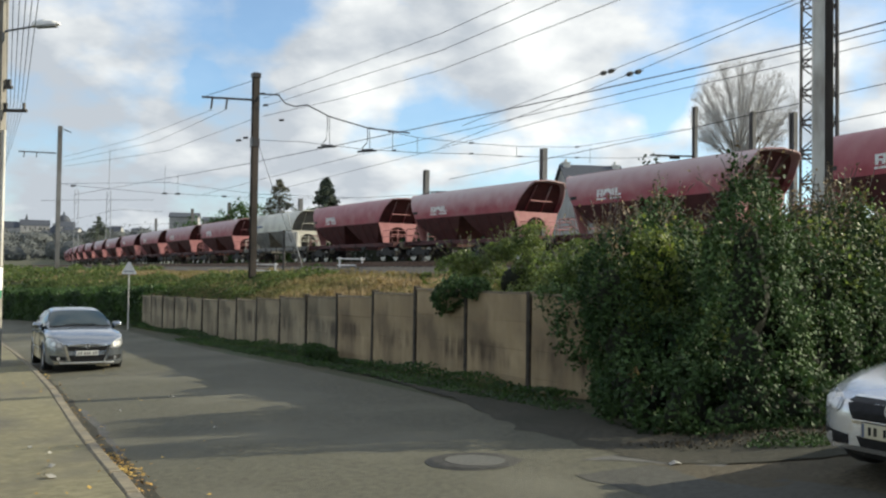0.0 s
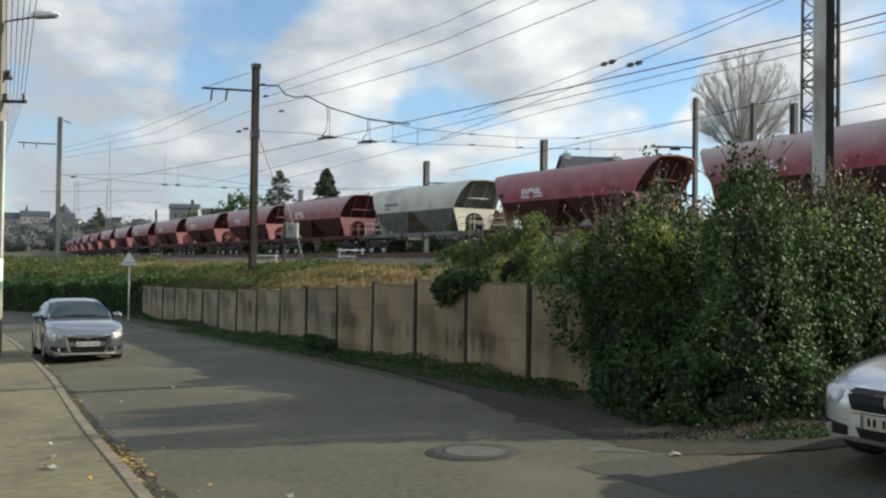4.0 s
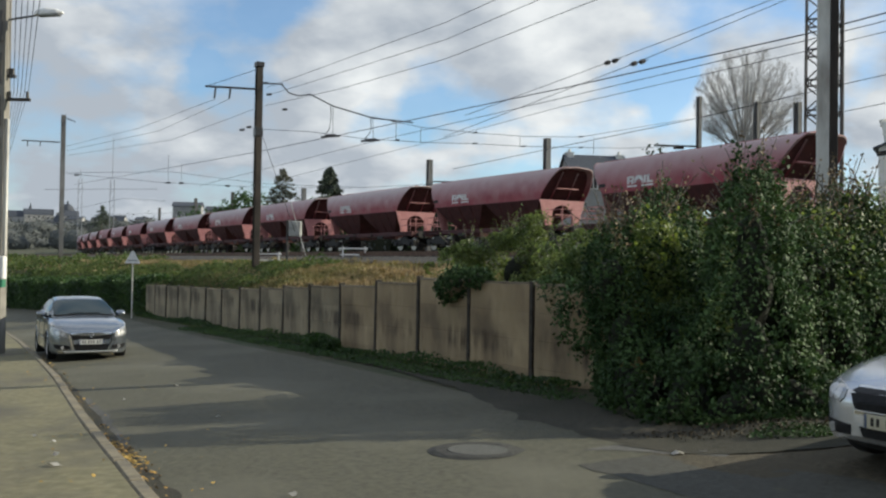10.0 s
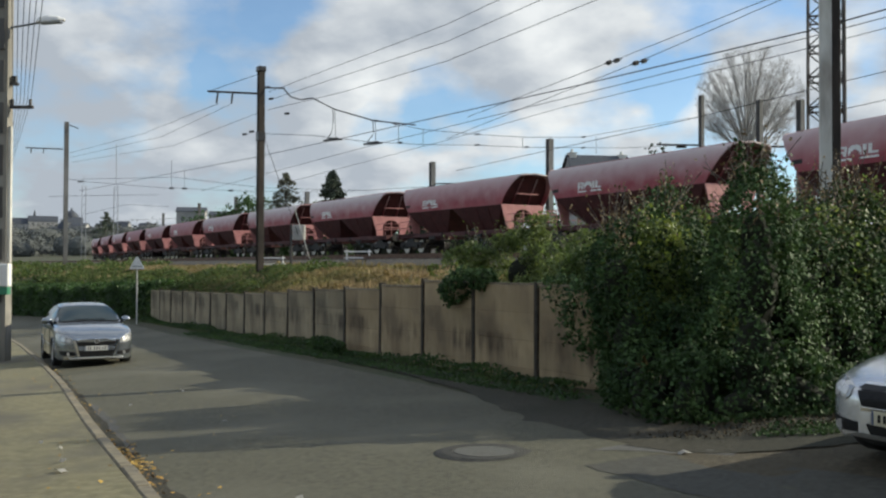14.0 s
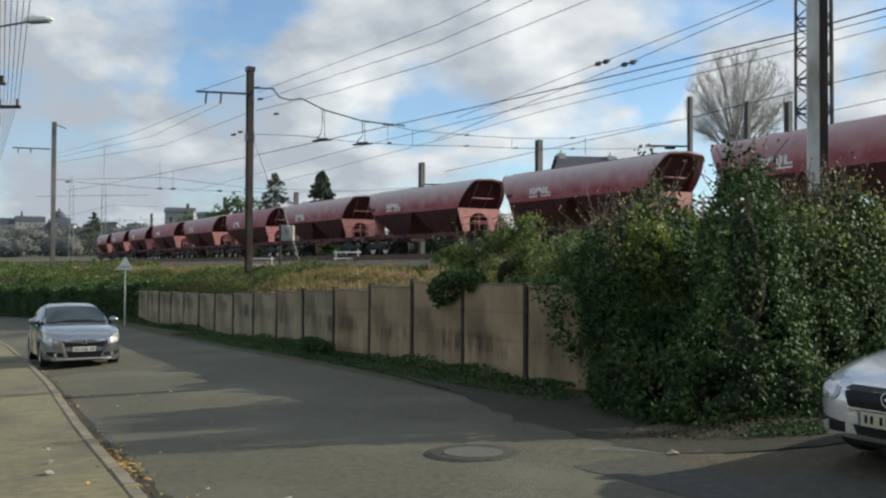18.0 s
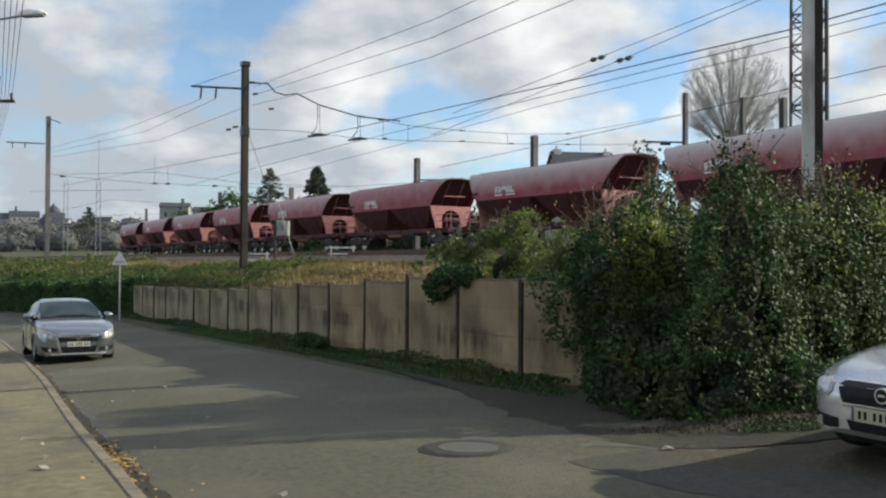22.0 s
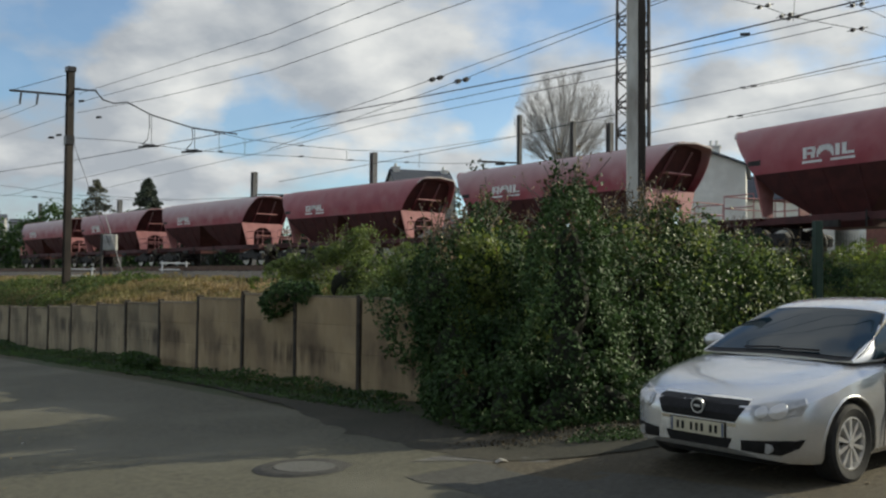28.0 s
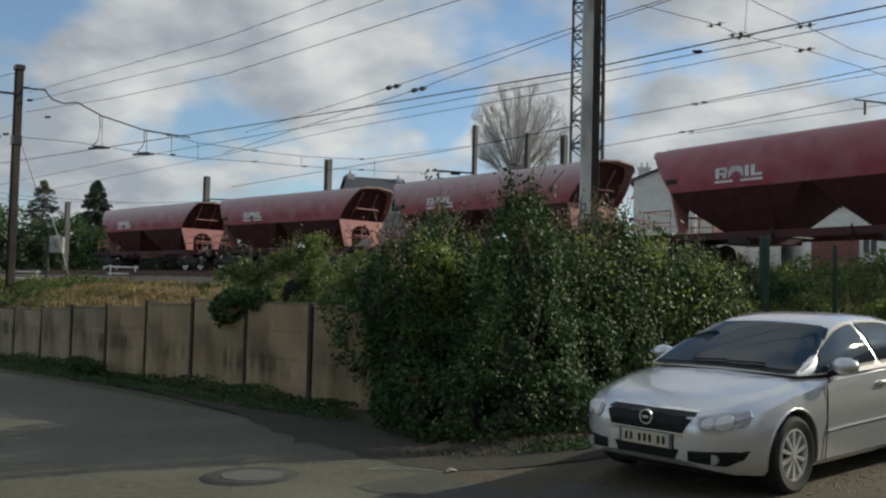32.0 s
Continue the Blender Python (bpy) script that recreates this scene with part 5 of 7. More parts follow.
def bare_tree(x, y, z0, fork, top, r, seed, label):
    """A trunk that parts into a fan of limbs, with a round crown of fine upright twigs."""
    t = thing("bare_tree", label, "tree")
    rng = np.random.default_rng(seed)
    H = top - fork
    bm = bmesh.new()
    lead = [(x - 0.2, y, z0), (x - 0.1, y, fork - 0.6), (x + 0.05, y, fork + 0.12 * H), (x + 0.1, y, fork + 0.3 * H)]
    for p, q, ra, rb in zip(lead, lead[1:], (0.36, 0.25, 0.15), (0.25, 0.15, 0.05)):
        rod(bm, p, q, ra, 8, rb)
    part("trunk", bm, M["palebark"], t)
    c = np.array([x + 0.2, y, (fork + top) / 2 + 0.1]); R = np.array([r, r, H / 2 + 0.15])
    tw = bmesh.new()
    base = np.array([x, y, fork - 0.1])
    roots = []
    for i in range(51):
        a, f = i * 2.4, (i % 17) / 16
        foot = np.array([x, y, fork - 0.6 + f * 0.26 * H])
        e = math.asin(max(-0.7, min(1, -0.62 + 1.6 * ((i * 7 + i // 17 * 3) % 17) / 16 + rng.normal() * 0.06)))
        end = c + R * 0.88 * np.array([math.cos(a) * math.cos(e), math.sin(a) * math.cos(e), math.sin(e)])
        mid = foot + (end - foot) * 0.5 + np.array([0, 0, -0.25 if f < 0.5 else 0.2]) + rng.normal(size=3) * 0.2
        pts = [foot * (1 - g) ** 2 + 2 * mid * g * (1 - g) + end * g * g for g in np.linspace(0, 1, 9)]
        bm = bmesh.new()
        for k in range(8):
            rod(bm, pts[k], pts[k + 1], 0.075 * (1 - k / 9) + 0.012, 5, 0.075 * (1 - (k + 1) / 9) + 0.012)
        part("limb", bm, M["palebark"], t)
        roots += [(pts[k] + (pts[k + 1] - pts[k]) * rng.random(), (pts[k + 1] - pts[k])) for k in range(3, 8) for _ in range(4)]

    def sprig(p, d, L, r0, depth):
        d = d / np.linalg.norm(d)
        if (((p + d * L - c) / R) ** 2).sum() > 1.0:
            L *= 0.45
        q = p + d * L
        rod(tw, p, q, r0, 3, r0 * 0.6)
        if depth < 3:
            for _ in range(3 if depth < 2 else 2):
                out = (q - base); out /= np.linalg.norm(out)
                nd = d + rng.normal(size=3) * 0.62 + out * 0.25 + np.array([0, 0, 0.18])
                sprig(p + (q - p) * rng.uniform(0.35, 1.0), nd, L * rng.uniform(0.55, 0.8), r0 * 0.62, depth + 1)
    for p, d in roots:
        out = p - base; out /= np.linalg.norm(out)
        sprig(p, d / np.linalg.norm(d) + rng.normal(size=3) * 0.5 + out * 0.3 + np.array([0, 0, 0.2]), rng.uniform(0.6, 1.35), 0.012, 0)
    o = part("twig_crown", tw, M["palebark"], t)
    o["kind"] = "stuff"


bare_tree(24.85, 75, 2.5, 10.9, 19.7, 4.45, 5, "round-crowned bare deciduous tree beyond the railway")


def conifer(x, y, z0, z1, r, seed, n=5200, needle=0.30, foliage="conifer", label="dark conifer with ragged drooping boughs"):
    t = thing("conifer", label, "tree", group="conifers")
    rng = np.random.default_rng(seed)
    bm = bmesh.new(); rod(bm, (x, y, z0), (x, y, z1), 0.22, 6, 0.03); part("trunk", bm, M["bark"], t)
    P, Nn = [], []
    H = z1 - z0
    for k in range(150):
        f = rng.uniform(0.06, 1.0)
        L = r * (1 - f) ** 0.82 * rng.uniform(0.6, 1.15) + 0.12
        a = rng.uniform(0, 6.283)
        m = n // 150
        s = rng.random(m) ** 0.7
        px = x + np.cos(a) * L * s + rng.normal(size=m) * 0.16 * (1.2 - s * 0.6)
        py = y + np.sin(a) * L * s + rng.normal(size=m) * 0.16 * (1.2 - s * 0.6)
        pz = z0 + H * f - 0.18 * L * s * s + 0.1 * s + rng.normal(size=m) * 0.09
        P.append(np.column_stack([px, py, pz])); Nn.append(np.tile([0, 0, 1.0], (m, 1)))
    V, Fc = leaves(np.concatenate(P), np.concatenate(Nn), needle, rng, 0.5, 1.6)
    mesh_np("needles", V, Fc, M[foliage], t, "stuff")


conifer(-22.5, 130, 3.0, 14.7, 6.6, 51, 4200, 0.24, "larch", "thin pale conifer with half-bare boughs")
conifer(-15.9, 130, 3.0, 15.0, 5.6, 52, 19000)
conifer(-96.2, 260, 3.5, 16.5, 8.5, 53)


def far_woods():
    rng = np.random.default_rng(61)
    bl = []
    for i in range(120):
        f = rng.random()
        x, y = -160 + f * 190 + rng.normal() * 8, 235 + rng.random() * 120
        h = rng.uniform(2.5, 5.5) * (1.0 if f < 0.6 else 0.8)
        bl.append((x, y, land(x, y) + h * 0.55, rng.uniform(3, 7), rng.uniform(3, 6), h))
    P, Nn = blob_points(bl, 110000, rng, rough=0.45, depth=0.5)
    V, Fc = leaves(P, Nn, 0.55, rng, 0.2)
    woods = thing("far_woods", "grey-green leafless woods paled for distance haze", "woods", kind="stuff")
    mesh_np("crowns", V, Fc, M["hazewood"], woods, "stuff")
    core(bl, "inner_wood", woods, 0.74, M["hazewood"])
    for x, y, z, w, h, sd in ((-32.5, 170, 3, 4.2, 11.5, 1), (-28, 176, 3, 4, 9.5, 2), (-41, 190, 3, 4, 9, 3), (20.8, 90, 2.2, 2.8, 10.6, 4), (23.5, 92, 2.2, 2.2, 10.0, 5)):
        t = thing("far_tree", "rounded half-bare tree beyond the railway", "tree", group="far trees")
        g = np.random.default_rng(70 + sd)
        b2 = [(x + g.normal() * w * 0.35, y + g.normal() * w * 0.3, z + h * g.uniform(0.5, 0.82), w * g.uniform(0.35, 0.6), w * 0.5, h * g.uniform(0.15, 0.24)) for _ in range(8)]
        P, Nn = blob_points(b2, 2600, g, rough=0.3, depth=0.4)
        V, Fc = leaves(P, Nn, 0.38, g, 0.3)
        mesh_np("crown", V, Fc, M["hedge"] if sd < 3 else M["hazewood"] if sd < 4 else M["conifer"], t, "stuff")
        bm = bmesh.new(); rod(bm, (x, y, z), (x, y, z + h * 0.6), 0.25, 6, 0.1); part("trunk", bm, M["bark"], t)


far_woods()
rb_ = random.Random(17)
for i in range(15):
    x_ = -9 + i * 4.4 + rb_.uniform(-1, 1)
    h_ = rb_.uniform(3.5, 4.2)
    bush("shrub", [(x_, 118, 2.2 + h_ * 0.9, 2.4, 1.8, h_), (x_ + 1.3, 117.4, 2.2 + h_ * 0.6, 1.9, 1.5, h_ * 0.8), (x_ - 1.2, 118.5, 2.2 + h_ * 0.5, 1.9, 1.5, h_ * 0.7)], 1500, 0.34, M["hedge"] if i % 3 else M["hazewood"], "dull green shrub behind the railway", "bush", 200 + i, rough=0.3, depth=0.25, group="shrubs behind the railway", inner=0.85)
bush("evergreen_thicket", [(-29, 122, 5.5, 2.6, 2.0, 3.2), (-26, 121, 6.5, 2.4, 2.0, 4.0), (-22, 122, 5.2, 2.6, 2.0, 3.2), (-18, 122, 5.8, 2.4, 2.0, 3.6), (-14, 121, 5.0, 2.6, 2.0, 3.0), (-33, 123, 5.0, 2.4, 2.0, 3.0)], 20000, 0.34, M["hedge"], "dark evergreen thicket below the conifers", "bush", 9, rough=0.3, depth=0.2)


# ---- buildings ----
def house(name, x, y, z, yaw, L, W, eave, ridge, label, wins=(), chim=(), door=None, roof_mat="slate", wallmat="plaster"):
    """A gabled house: x along the ridge; the gable wall faces -x."""
    t = thing(name, label, "house", at=Matrix.Translation((x, y, z)) @ Matrix.Rotation(yaw, 4, "Z"))
    bm = bmesh.new()
    a, b = L / 2, W / 2
    loft(bm, [[(s * a, -b, -1), (s * a, b, -1), (s * a, b, eave), (s * a, 0, ridge), (s * a, -b, eave)] for s in (-1, 1)])
    part("wall", bm, M[wallmat], t)
    for sg in (-1, 1):
        bm = bmesh.new()
        d = Vector((0, sg * b, eave - ridge)).normalized()
        o = 0.35
        e = Vector((0, sg * b, eave)) + d * o
        th = Vector((0, 0, 0.14))
        loft(bm, [[(s * (a + 0.3), 0, ridge + 0.02), (s * (a + 0.3), e.y, e.z + 0.02), (s * (a + 0.3), e.y, e.z + 0.16), (s * (a + 0.3), 0, ridge + 0.16)] for s in (-1, 1)])
        part("roof", bm, M[roof_mat], t)
    for cx, cy, ch in chim:
        bm = bmesh.new()
        box(bm, cx - 0.35, cx + 0.35, cy - 0.45, cy + 0.45, eave, ridge + ch, bevel=0.02)
        box(bm, cx - 0.42, cx + 0.42, cy - 0.52, cy + 0.52, ridge + ch, ridge + ch + 0.12)
        for k in (-0.2, 0.2):
            rod(bm, (cx, cy + k, ridge + ch + 0.1), (cx, cy + k, ridge + ch + 0.5), 0.12, 8, 0.10)
        part("chimney", bm, M["plaster"], t)
    for face, u, v, ww, hh in wins:
        wn = new("window"); wn.parent = t
        wn.matrix_basis = (pose(-a - 0.01, u, v, 0, 0, -90) if face == "g" else pose(u, -b - 0.01, v, 0, 0, 0))
        bm = bmesh.new(); box(bm, -ww / 2, ww / 2, -0.02, 0.02, -hh / 2, hh / 2); part("pane", bm, M["darkglass"], wn)
        bm = bmesh.new()
        for xx in (-ww / 2 - 0.04, -0.03, ww / 2 - 0.04):
            box(bm, xx, xx + 0.08, -0.05, 0.03, -hh / 2, hh / 2)
        part("frame", bm, M["white"], wn)
        bm = bmesh.new(); box(bm, -ww / 2 - 0.12, ww / 2 + 0.12, -0.12, 0.03, -hh / 2 - 0.12, -hh / 2 - 0.02); part("sill", bm, M["plaster"], wn)
    if door:
        u, ww, hh = door
        bm = bmesh.new(); box(bm, -a - 0.06, -a + 0.02, u - ww / 2, u + ww / 2, 0, hh, bevel=0.02); part("garage_door", bm, M["brickred"], t)
    return t


house("house", 33.5, 64, 3.2, radians(60), 9, 4.4, 6.7, 7.6, "narrow pale rendered house with two chimneys", wins=(("s", -2, 3.6, 0.9, 1.3), ("s", 1.5, 3.6, 0.9, 1.3)), chim=((-3.6, 0.0, 0.55), (-3.2, 1.5, 0.1)))
house("house", 49.5, 66, 3.5, radians(70), 9, 6.6, 5.6, 8.4, "white rendered gabled house with grey slate roof", wins=(("g", 0.4, 6.0, 0.7, 1.5), ("g", -1.6, 2.4, 1.1, 1.2)), door=(1.0, 3.6, 3.2))
house("house", 42.5, 70, 3.3, radians(150), 8, 6.0, 5.2, 7.2, "low grey house with slate roof", wins=(("s", -1.5, 3.0, 0.9, 1.3),))
house("house", 57.5, 74, 3.5, radians(80), 10, 7.0, 6.4, 9.4, "white house with dark slate roof", wins=(("g", 0, 6.6, 0.8, 1.2),))
house("house", 16.2, 97, 3.0, radians(8), 6.2, 6.0, 8.0, 10.3, "far house with dark slate roof and chimney", chim=((-2.7, 0, 0.25), (2.7, 0, 0.1)), wins=(("s", -1, 7.2, 0.9, 1.0), ("s", 1.4, 7.2, 0.9, 1.0)), wallmat="farwall")
house("house", -82.8, 300, 4.5, radians(10), 9, 8, 14.5, 16.0, "far pale apartment block above the trees", wins=(("s", -2.5, 12, 1.2, 1.4), ("s", 0, 12, 1.2, 1.4), ("s", 2.5, 12, 1.2, 1.4)), wallmat="farwall")
house("house", -68.0, 282, 4.5, radians(5), 8, 7, 12.4, 13.6, "far pale building above the trees", wins=(("s", -2, 10.8, 1.2, 1.4), ("s", 2, 10.8, 1.2, 1.4)), wallmat="farwall")


def hill_town():
    rng = random.Random(8)
    for i in range(16):
        x = -356 + i * 8.2 + rng.uniform(-2, 2)
        z = 23 + rng.uniform(-2, 1.0)
        w = rng.uniform(9, 16)
        house("town_house", x, 700 + rng.uniform(-25, 25), z, radians(rng.uniform(-15, 15)), w, 9, rng.uniform(7, 9), rng.uniform(10.5, 13.5), "far hillside house with slate roof", wins=(("s", -w * 0.25, 5, 1.4, 2), ("s", w * 0.2, 5, 1.4, 2)), wallmat="farwall")
    for x, L, z, ridge in ((-323.8, 20, 24, 10.6), (-303, 20.5, 24, 14.2), (-279, 11, 24, 13.4), (-345, 18, 23, 11)):
        house("long_building", x, 690, z, radians(25), L, 9, ridge - 4.2, ridge, "far long building with a blue-grey slate roof", wins=tuple(("s", L * k, ridge - 6.5, 1.2, 1.8) for k in (-0.32, -0.16, 0, 0.16, 0.32)), wallmat="farwall")
    t = thing("domed_building", "far domed stone building on the hill", "building", at=Matrix.Translation((-285.4, 700, 24)))
    bm = bmesh.new(); box(bm, -6, 6, -6, 6, 0, 12, bevel=0.1); part("wall", bm, M["farwall"], t)
    bm = bmesh.new(); lathe(bm, [(5.2, 12), (5.2, 13.5), (4.9, 15), (3.9, 17), (2.2, 18.6), (0.8, 19.2), (0.7, 20.6), (0.1, 21.4)], 16, "z"); part("dome", bm, M["slate"], t)
    t = thing("church_spire", "far slate church spire on the hill", "spire", at=Matrix.Translation((-316, 705, 24)))
    bm = bmesh.new(); lathe(bm, [(2.6, 0), (2.6, 12), (1.6, 14), (0.1, 20)], 8, "z"); part("spire", bm, M["slate"], t)
    # wooded hillside under the town
    g = np.random.default_rng(62)
    bl = [(-380 + g.random() * 210, 610 + g.random() * 80, 14 + g.random() * 9, g.uniform(9, 18), g.uniform(8, 14), g.uniform(5, 9)) for _ in range(70)]
    P, Nn = blob_points(bl, 30000, g, rough=0.25, depth=0.3)
    V, Fc = leaves(P, Nn, 1.6, g, 0.3)
    hill = thing("hillside_woods", "wooded hillside below the town, haze in its colour", "woods", kind="stuff")
    mesh_np("crowns", V, Fc, M["hazewood"], hill, "stuff")
    core(bl, "inner_wood", hill, 0.94, M["hazewood"])


hill_town()


# ---- parked cars ----
from mathutils.bvhtree import BVHTree

def curve(tab, x):
    """Value at x from a table with rising or falling x, smoothed."""
    pts = sorted(tab)
    return float(np.interp(x, [p[0] for p in pts], [p[1] for p in pts]))


def cut_wells(ob, spots, r, half):
    """Cuts round wheel wells out of a body."""
    bm = bmesh.new()
    for x, z in spots:
        rod(bm, (x, -half - 0.3, z), (x, half + 0.3, z), r, 36)
    cutter = link_mesh("cutter", bm, M["plastic"])
    cutter.parent = ob.parent
    md = ob.modifiers.new("wells", "BOOLEAN")
    md.operation, md.object, md.solver = "DIFFERENCE", cutter, "EXACT"
    bpy.context.view_layer.update()
    me = bpy.data.meshes.new_from_object(ob.evaluated_get(bpy.context.evaluated_depsgraph_get()))
    ob.modifiers.clear()
    ob.data = me
    bpy.data.objects.remove(cutter)


def road_wheel(parent, x, y, r, side, spokes, wide=0.215):
    wl = new("wheel"); wl.parent = parent
    wl.matrix_basis = pose(x, y, r)
    h = wide / 2
    rr = r * 0.665
    bm = bmesh.new()
    lathe(bm, [(rr, -h * 0.86), (r * 0.86, -h), (r * 0.965, -h * 0.86), (r, -h * 0.55), (r, h * 0.55), (r * 0.965, h * 0.86), (r * 0.86, h), (rr, h * 0.86)], 36, ring_only=True)
    part("tyre", bm, M["tyre"], wl, smooth=False)
    bm = bmesh.new()
    o = side * h
    lathe(bm, [(rr * 0.99, -side * h * 0.8), (rr * 0.99, o * 0.84), (rr * 0.93, o * 0.86), (rr * 0.90, o * 0.55), (rr * 0.88, -side * h * 0.5)], 36, ring_only=True)
    part("rim", bm, M["alloy"], wl)
    bm = bmesh.new()
    rod(bm, (0, -side * h * 0.4, 0), (0, -side * h * 0.3, 0), rr * 0.9, 24)
    part("brake_disc", bm, M["plastic"], wl)
    bm = bmesh.new()
    for i in range(spokes):
        a = 2 * math.pi * i / spokes
        m = Matrix.Rotation(a, 4, "Y")
        y0, y1 = sorted((o * 0.45, o * 0.80))
        vs = [bm.verts.new(m @ Vector(p)) for p in ((-rr * 0.055, y0, rr * 0.18), (rr * 0.055, y0, rr * 0.18), (rr * 0.105, y0, rr * 0.93), (-rr * 0.105, y0, rr * 0.93),
                                                   (-rr * 0.045, y1, rr * 0.18), (rr * 0.045, y1, rr * 0.18), (rr * 0.09, y1, rr * 0.93), (-rr * 0.09, y1, rr * 0.93))]
        for f in ((3, 2, 1, 0), (4, 5, 6, 7), (0, 1, 5, 4), (1, 2, 6, 5), (2, 3, 7, 6), (3, 0, 4, 7)):
            bm.faces.new([vs[k] for k in f])
    bmesh.ops.recalc_face_normals(bm, faces=bm.faces)
    part("spokes", bm, M["alloy"], wl)
    bm = bmesh.new()
    rod(bm, (0, o * 0.4, 0), (0, o * 0.86, 0), rr * 0.21, 16, rr * 0.17)
    part("hub_cap", bm, M["alloy"], wl)


def build_car(at, C, label):
    t = thing("car", label, "car", at=at, group="parked cars")
    P = C["paint"]
    front, rear, wb, r = C["front"], C["rear"], C["wb"], C["r"]
    # body below the windows
    bm = bmesh.new()
    rings = []
    xs = C["xs"]
    for x in xs:
        w, zb, zs, zt = (curve(C[k], x) for k in ("w", "zb", "zs", "zt"))
        zm = zb + (zs - zb) * 0.55
        hf = [(w * 0.93, zb), (w * 0.975, zb + 0.05), (w * 0.985, zb + (zm - zb) * 0.5), (w, zm), (w * 0.992, zm + (zs - zm) * 0.55), (w * 0.965, zs), (w * 0.90, zs + (zt - zs) * 0.45), (w * 0.74, zs + (zt - zs) * 0.80), (w * 0.4, zt - 0.008), (0, zt)]
        rings.append([(x, y, z) for y, z in hf] + [(x, -y, z) for y, z in hf[-2::-1]])
    loft(bm, rings)
    ob = part("body", bm, P, t)
    tree = BVHTree.FromPolygons([v.co.copy() for v in ob.data.vertices], [tuple(f.vertices) for f in ob.data.polygons])
    fx = C.get("fx", 0.0)
    cut_wells(ob, [(fx, r + 0.01), (-wb, r + 0.01)], r * 1.13, C["half"])
    ob.data.polygons.foreach_set("use_smooth", [True] * len(ob.data.polygons))
    ob.data.set_sharp_from_angle(angle=radians(32))
    for sg in (1, -1):
        for wx in (fx, -wb):
            bm = bmesh.new()
            pts = []
            for k in range(17):
                a = math.radians(-12 + 204 * k / 16)
                x, z = wx + r * 1.135 * math.cos(a), r + 0.01 + r * 1.135 * math.sin(a)
                hit = tree.ray_cast(Vector((x, sg * 2, z)), Vector((0, -sg, 0)))
                if hit[0]:
                    pts.append((x, hit[0].y - sg * 0.004, z))
            chain(bm, pts, 0.013, 6)
            part("arch_lip", bm, P, t, smooth=True)
    # dark wheel wells and floor
    bm = bmesh.new()
    box(bm, rear + 0.25, front - 0.2, -C["half"] * 0.70, C["half"] * 0.70, 0.24, 0.62)
    part("underbody", bm, M["plastic"], t)
    # black slab added for the shade under the nose; hides the far wheel
    bm = bmesh.new()
    loft(bm, [[(x, -w, 0.17), (x, w, 0.17), (x, w, 0.30), (x, -w, 0.30)] for x, w in ((front - 0.20, 0.40), (front - 0.28, 0.58), (front - 0.45, 0.72), (-0.2, 0.62))])
    part("under_tray", bm, M["plastic"], t)
    # cabin

    def G(x, u, out=0.0):
        zr, zb = curve(C["roof"], x), curve(C["belt"], x)
        yb, yt0 = curve(C["wb_belt"], x), C["roofw"]
        full = C["roofz"] - zb
        k = max(0.0, min(1, (zr - zb) / full))
        yt = yb + (yt0 - yb) * k
        a = abs(u); s = 1 if u >= 0 else -1
        edge = zr - 0.07 * k
        if a > 0.66:
            f = (1 - a) / 0.34
            y, z = yb + (yt - yb) * f, zb + (edge - zb) * f
            y += 0.035 * math.sin(math.pi * f) * k
            ny, nz = 1.0, 0.35
        elif a > 0.52:
            f = (0.66 - a) / 0.14
            y, z = yt + (yt * 0.82 - yt) * f, edge + (zr - 0.018 - edge) * math.sin(f * math.pi / 2)
            ny, nz = 0.5, 0.9
        else:
            f = a / 0.52
            y, z = yt * 0.82 * f, zr - 0.018 * f * f
            ny, nz = 0.0, 1.0
        dzdx = (curve(C["roof"], x + 0.03) - curve(C["roof"], x - 0.03)) / 0.06
        n = Vector((-dzdx * nz, s * ny, nz)).normalized()
        return Vector((x, s * y, z)) + n * out
    us = [1, 0.9, 0.78, 0.66, 0.6, 0.52, 0.3, 0, -0.3, -0.52, -0.6, -0.66, -0.78, -0.9, -1]
    bm = bmesh.new()
    loft(bm, [[G(x, u) for u in us] for x in C["cabin"]])
    ob = part("cabin", bm, P, t, smooth=True)
    ob.data.set_sharp_from_angle(angle=radians(40))

    def pane(name, xa, xb, ua, ub, mat_, out, nx=8, nu=8, skew=None, par=t, wid=0.0):
        bm = bmesh.new()
        V = []
        for i in range(nx + 1):
            row = []
            for j in range(nu + 1):
                fu = j / nu
                u = (ua + (ub - ua) * fu) * (1 + wid * (1 - i / nx))
                x0, x1 = xa, xb
                if skew:
                    x0, x1 = skew(u)
                row.append(bm.verts.new(G(x0 + (x1 - x0) * i / nx, u, out)))
            V.append(row)
        for i in range(nx):
            for j in range(nu):
                bm.faces.new((V[i][j], V[i + 1][j], V[i + 1][j + 1], V[i][j + 1]))
        bmesh.ops.recalc_face_normals(bm, faces=bm.faces)
        return part(name, bm, mat_, par, smooth=True)
    ws = C["screen"]
    pane("windscreen_surround", ws[0] + 0.058, ws[1] - 0.03, -0.628, 0.628, M["plastic"], 0.004, 12, 12, wid=0.22)
    pane("windscreen", ws[0], ws[1], -0.605, 0.605, M["carglass"], 0.008, 12, 12, wid=0.18)
    rs = C["backlight"]
    pane("rear_window", rs[0], rs[1], -0.56, 0.56, M["carglass"], 0.008, 8, 8)
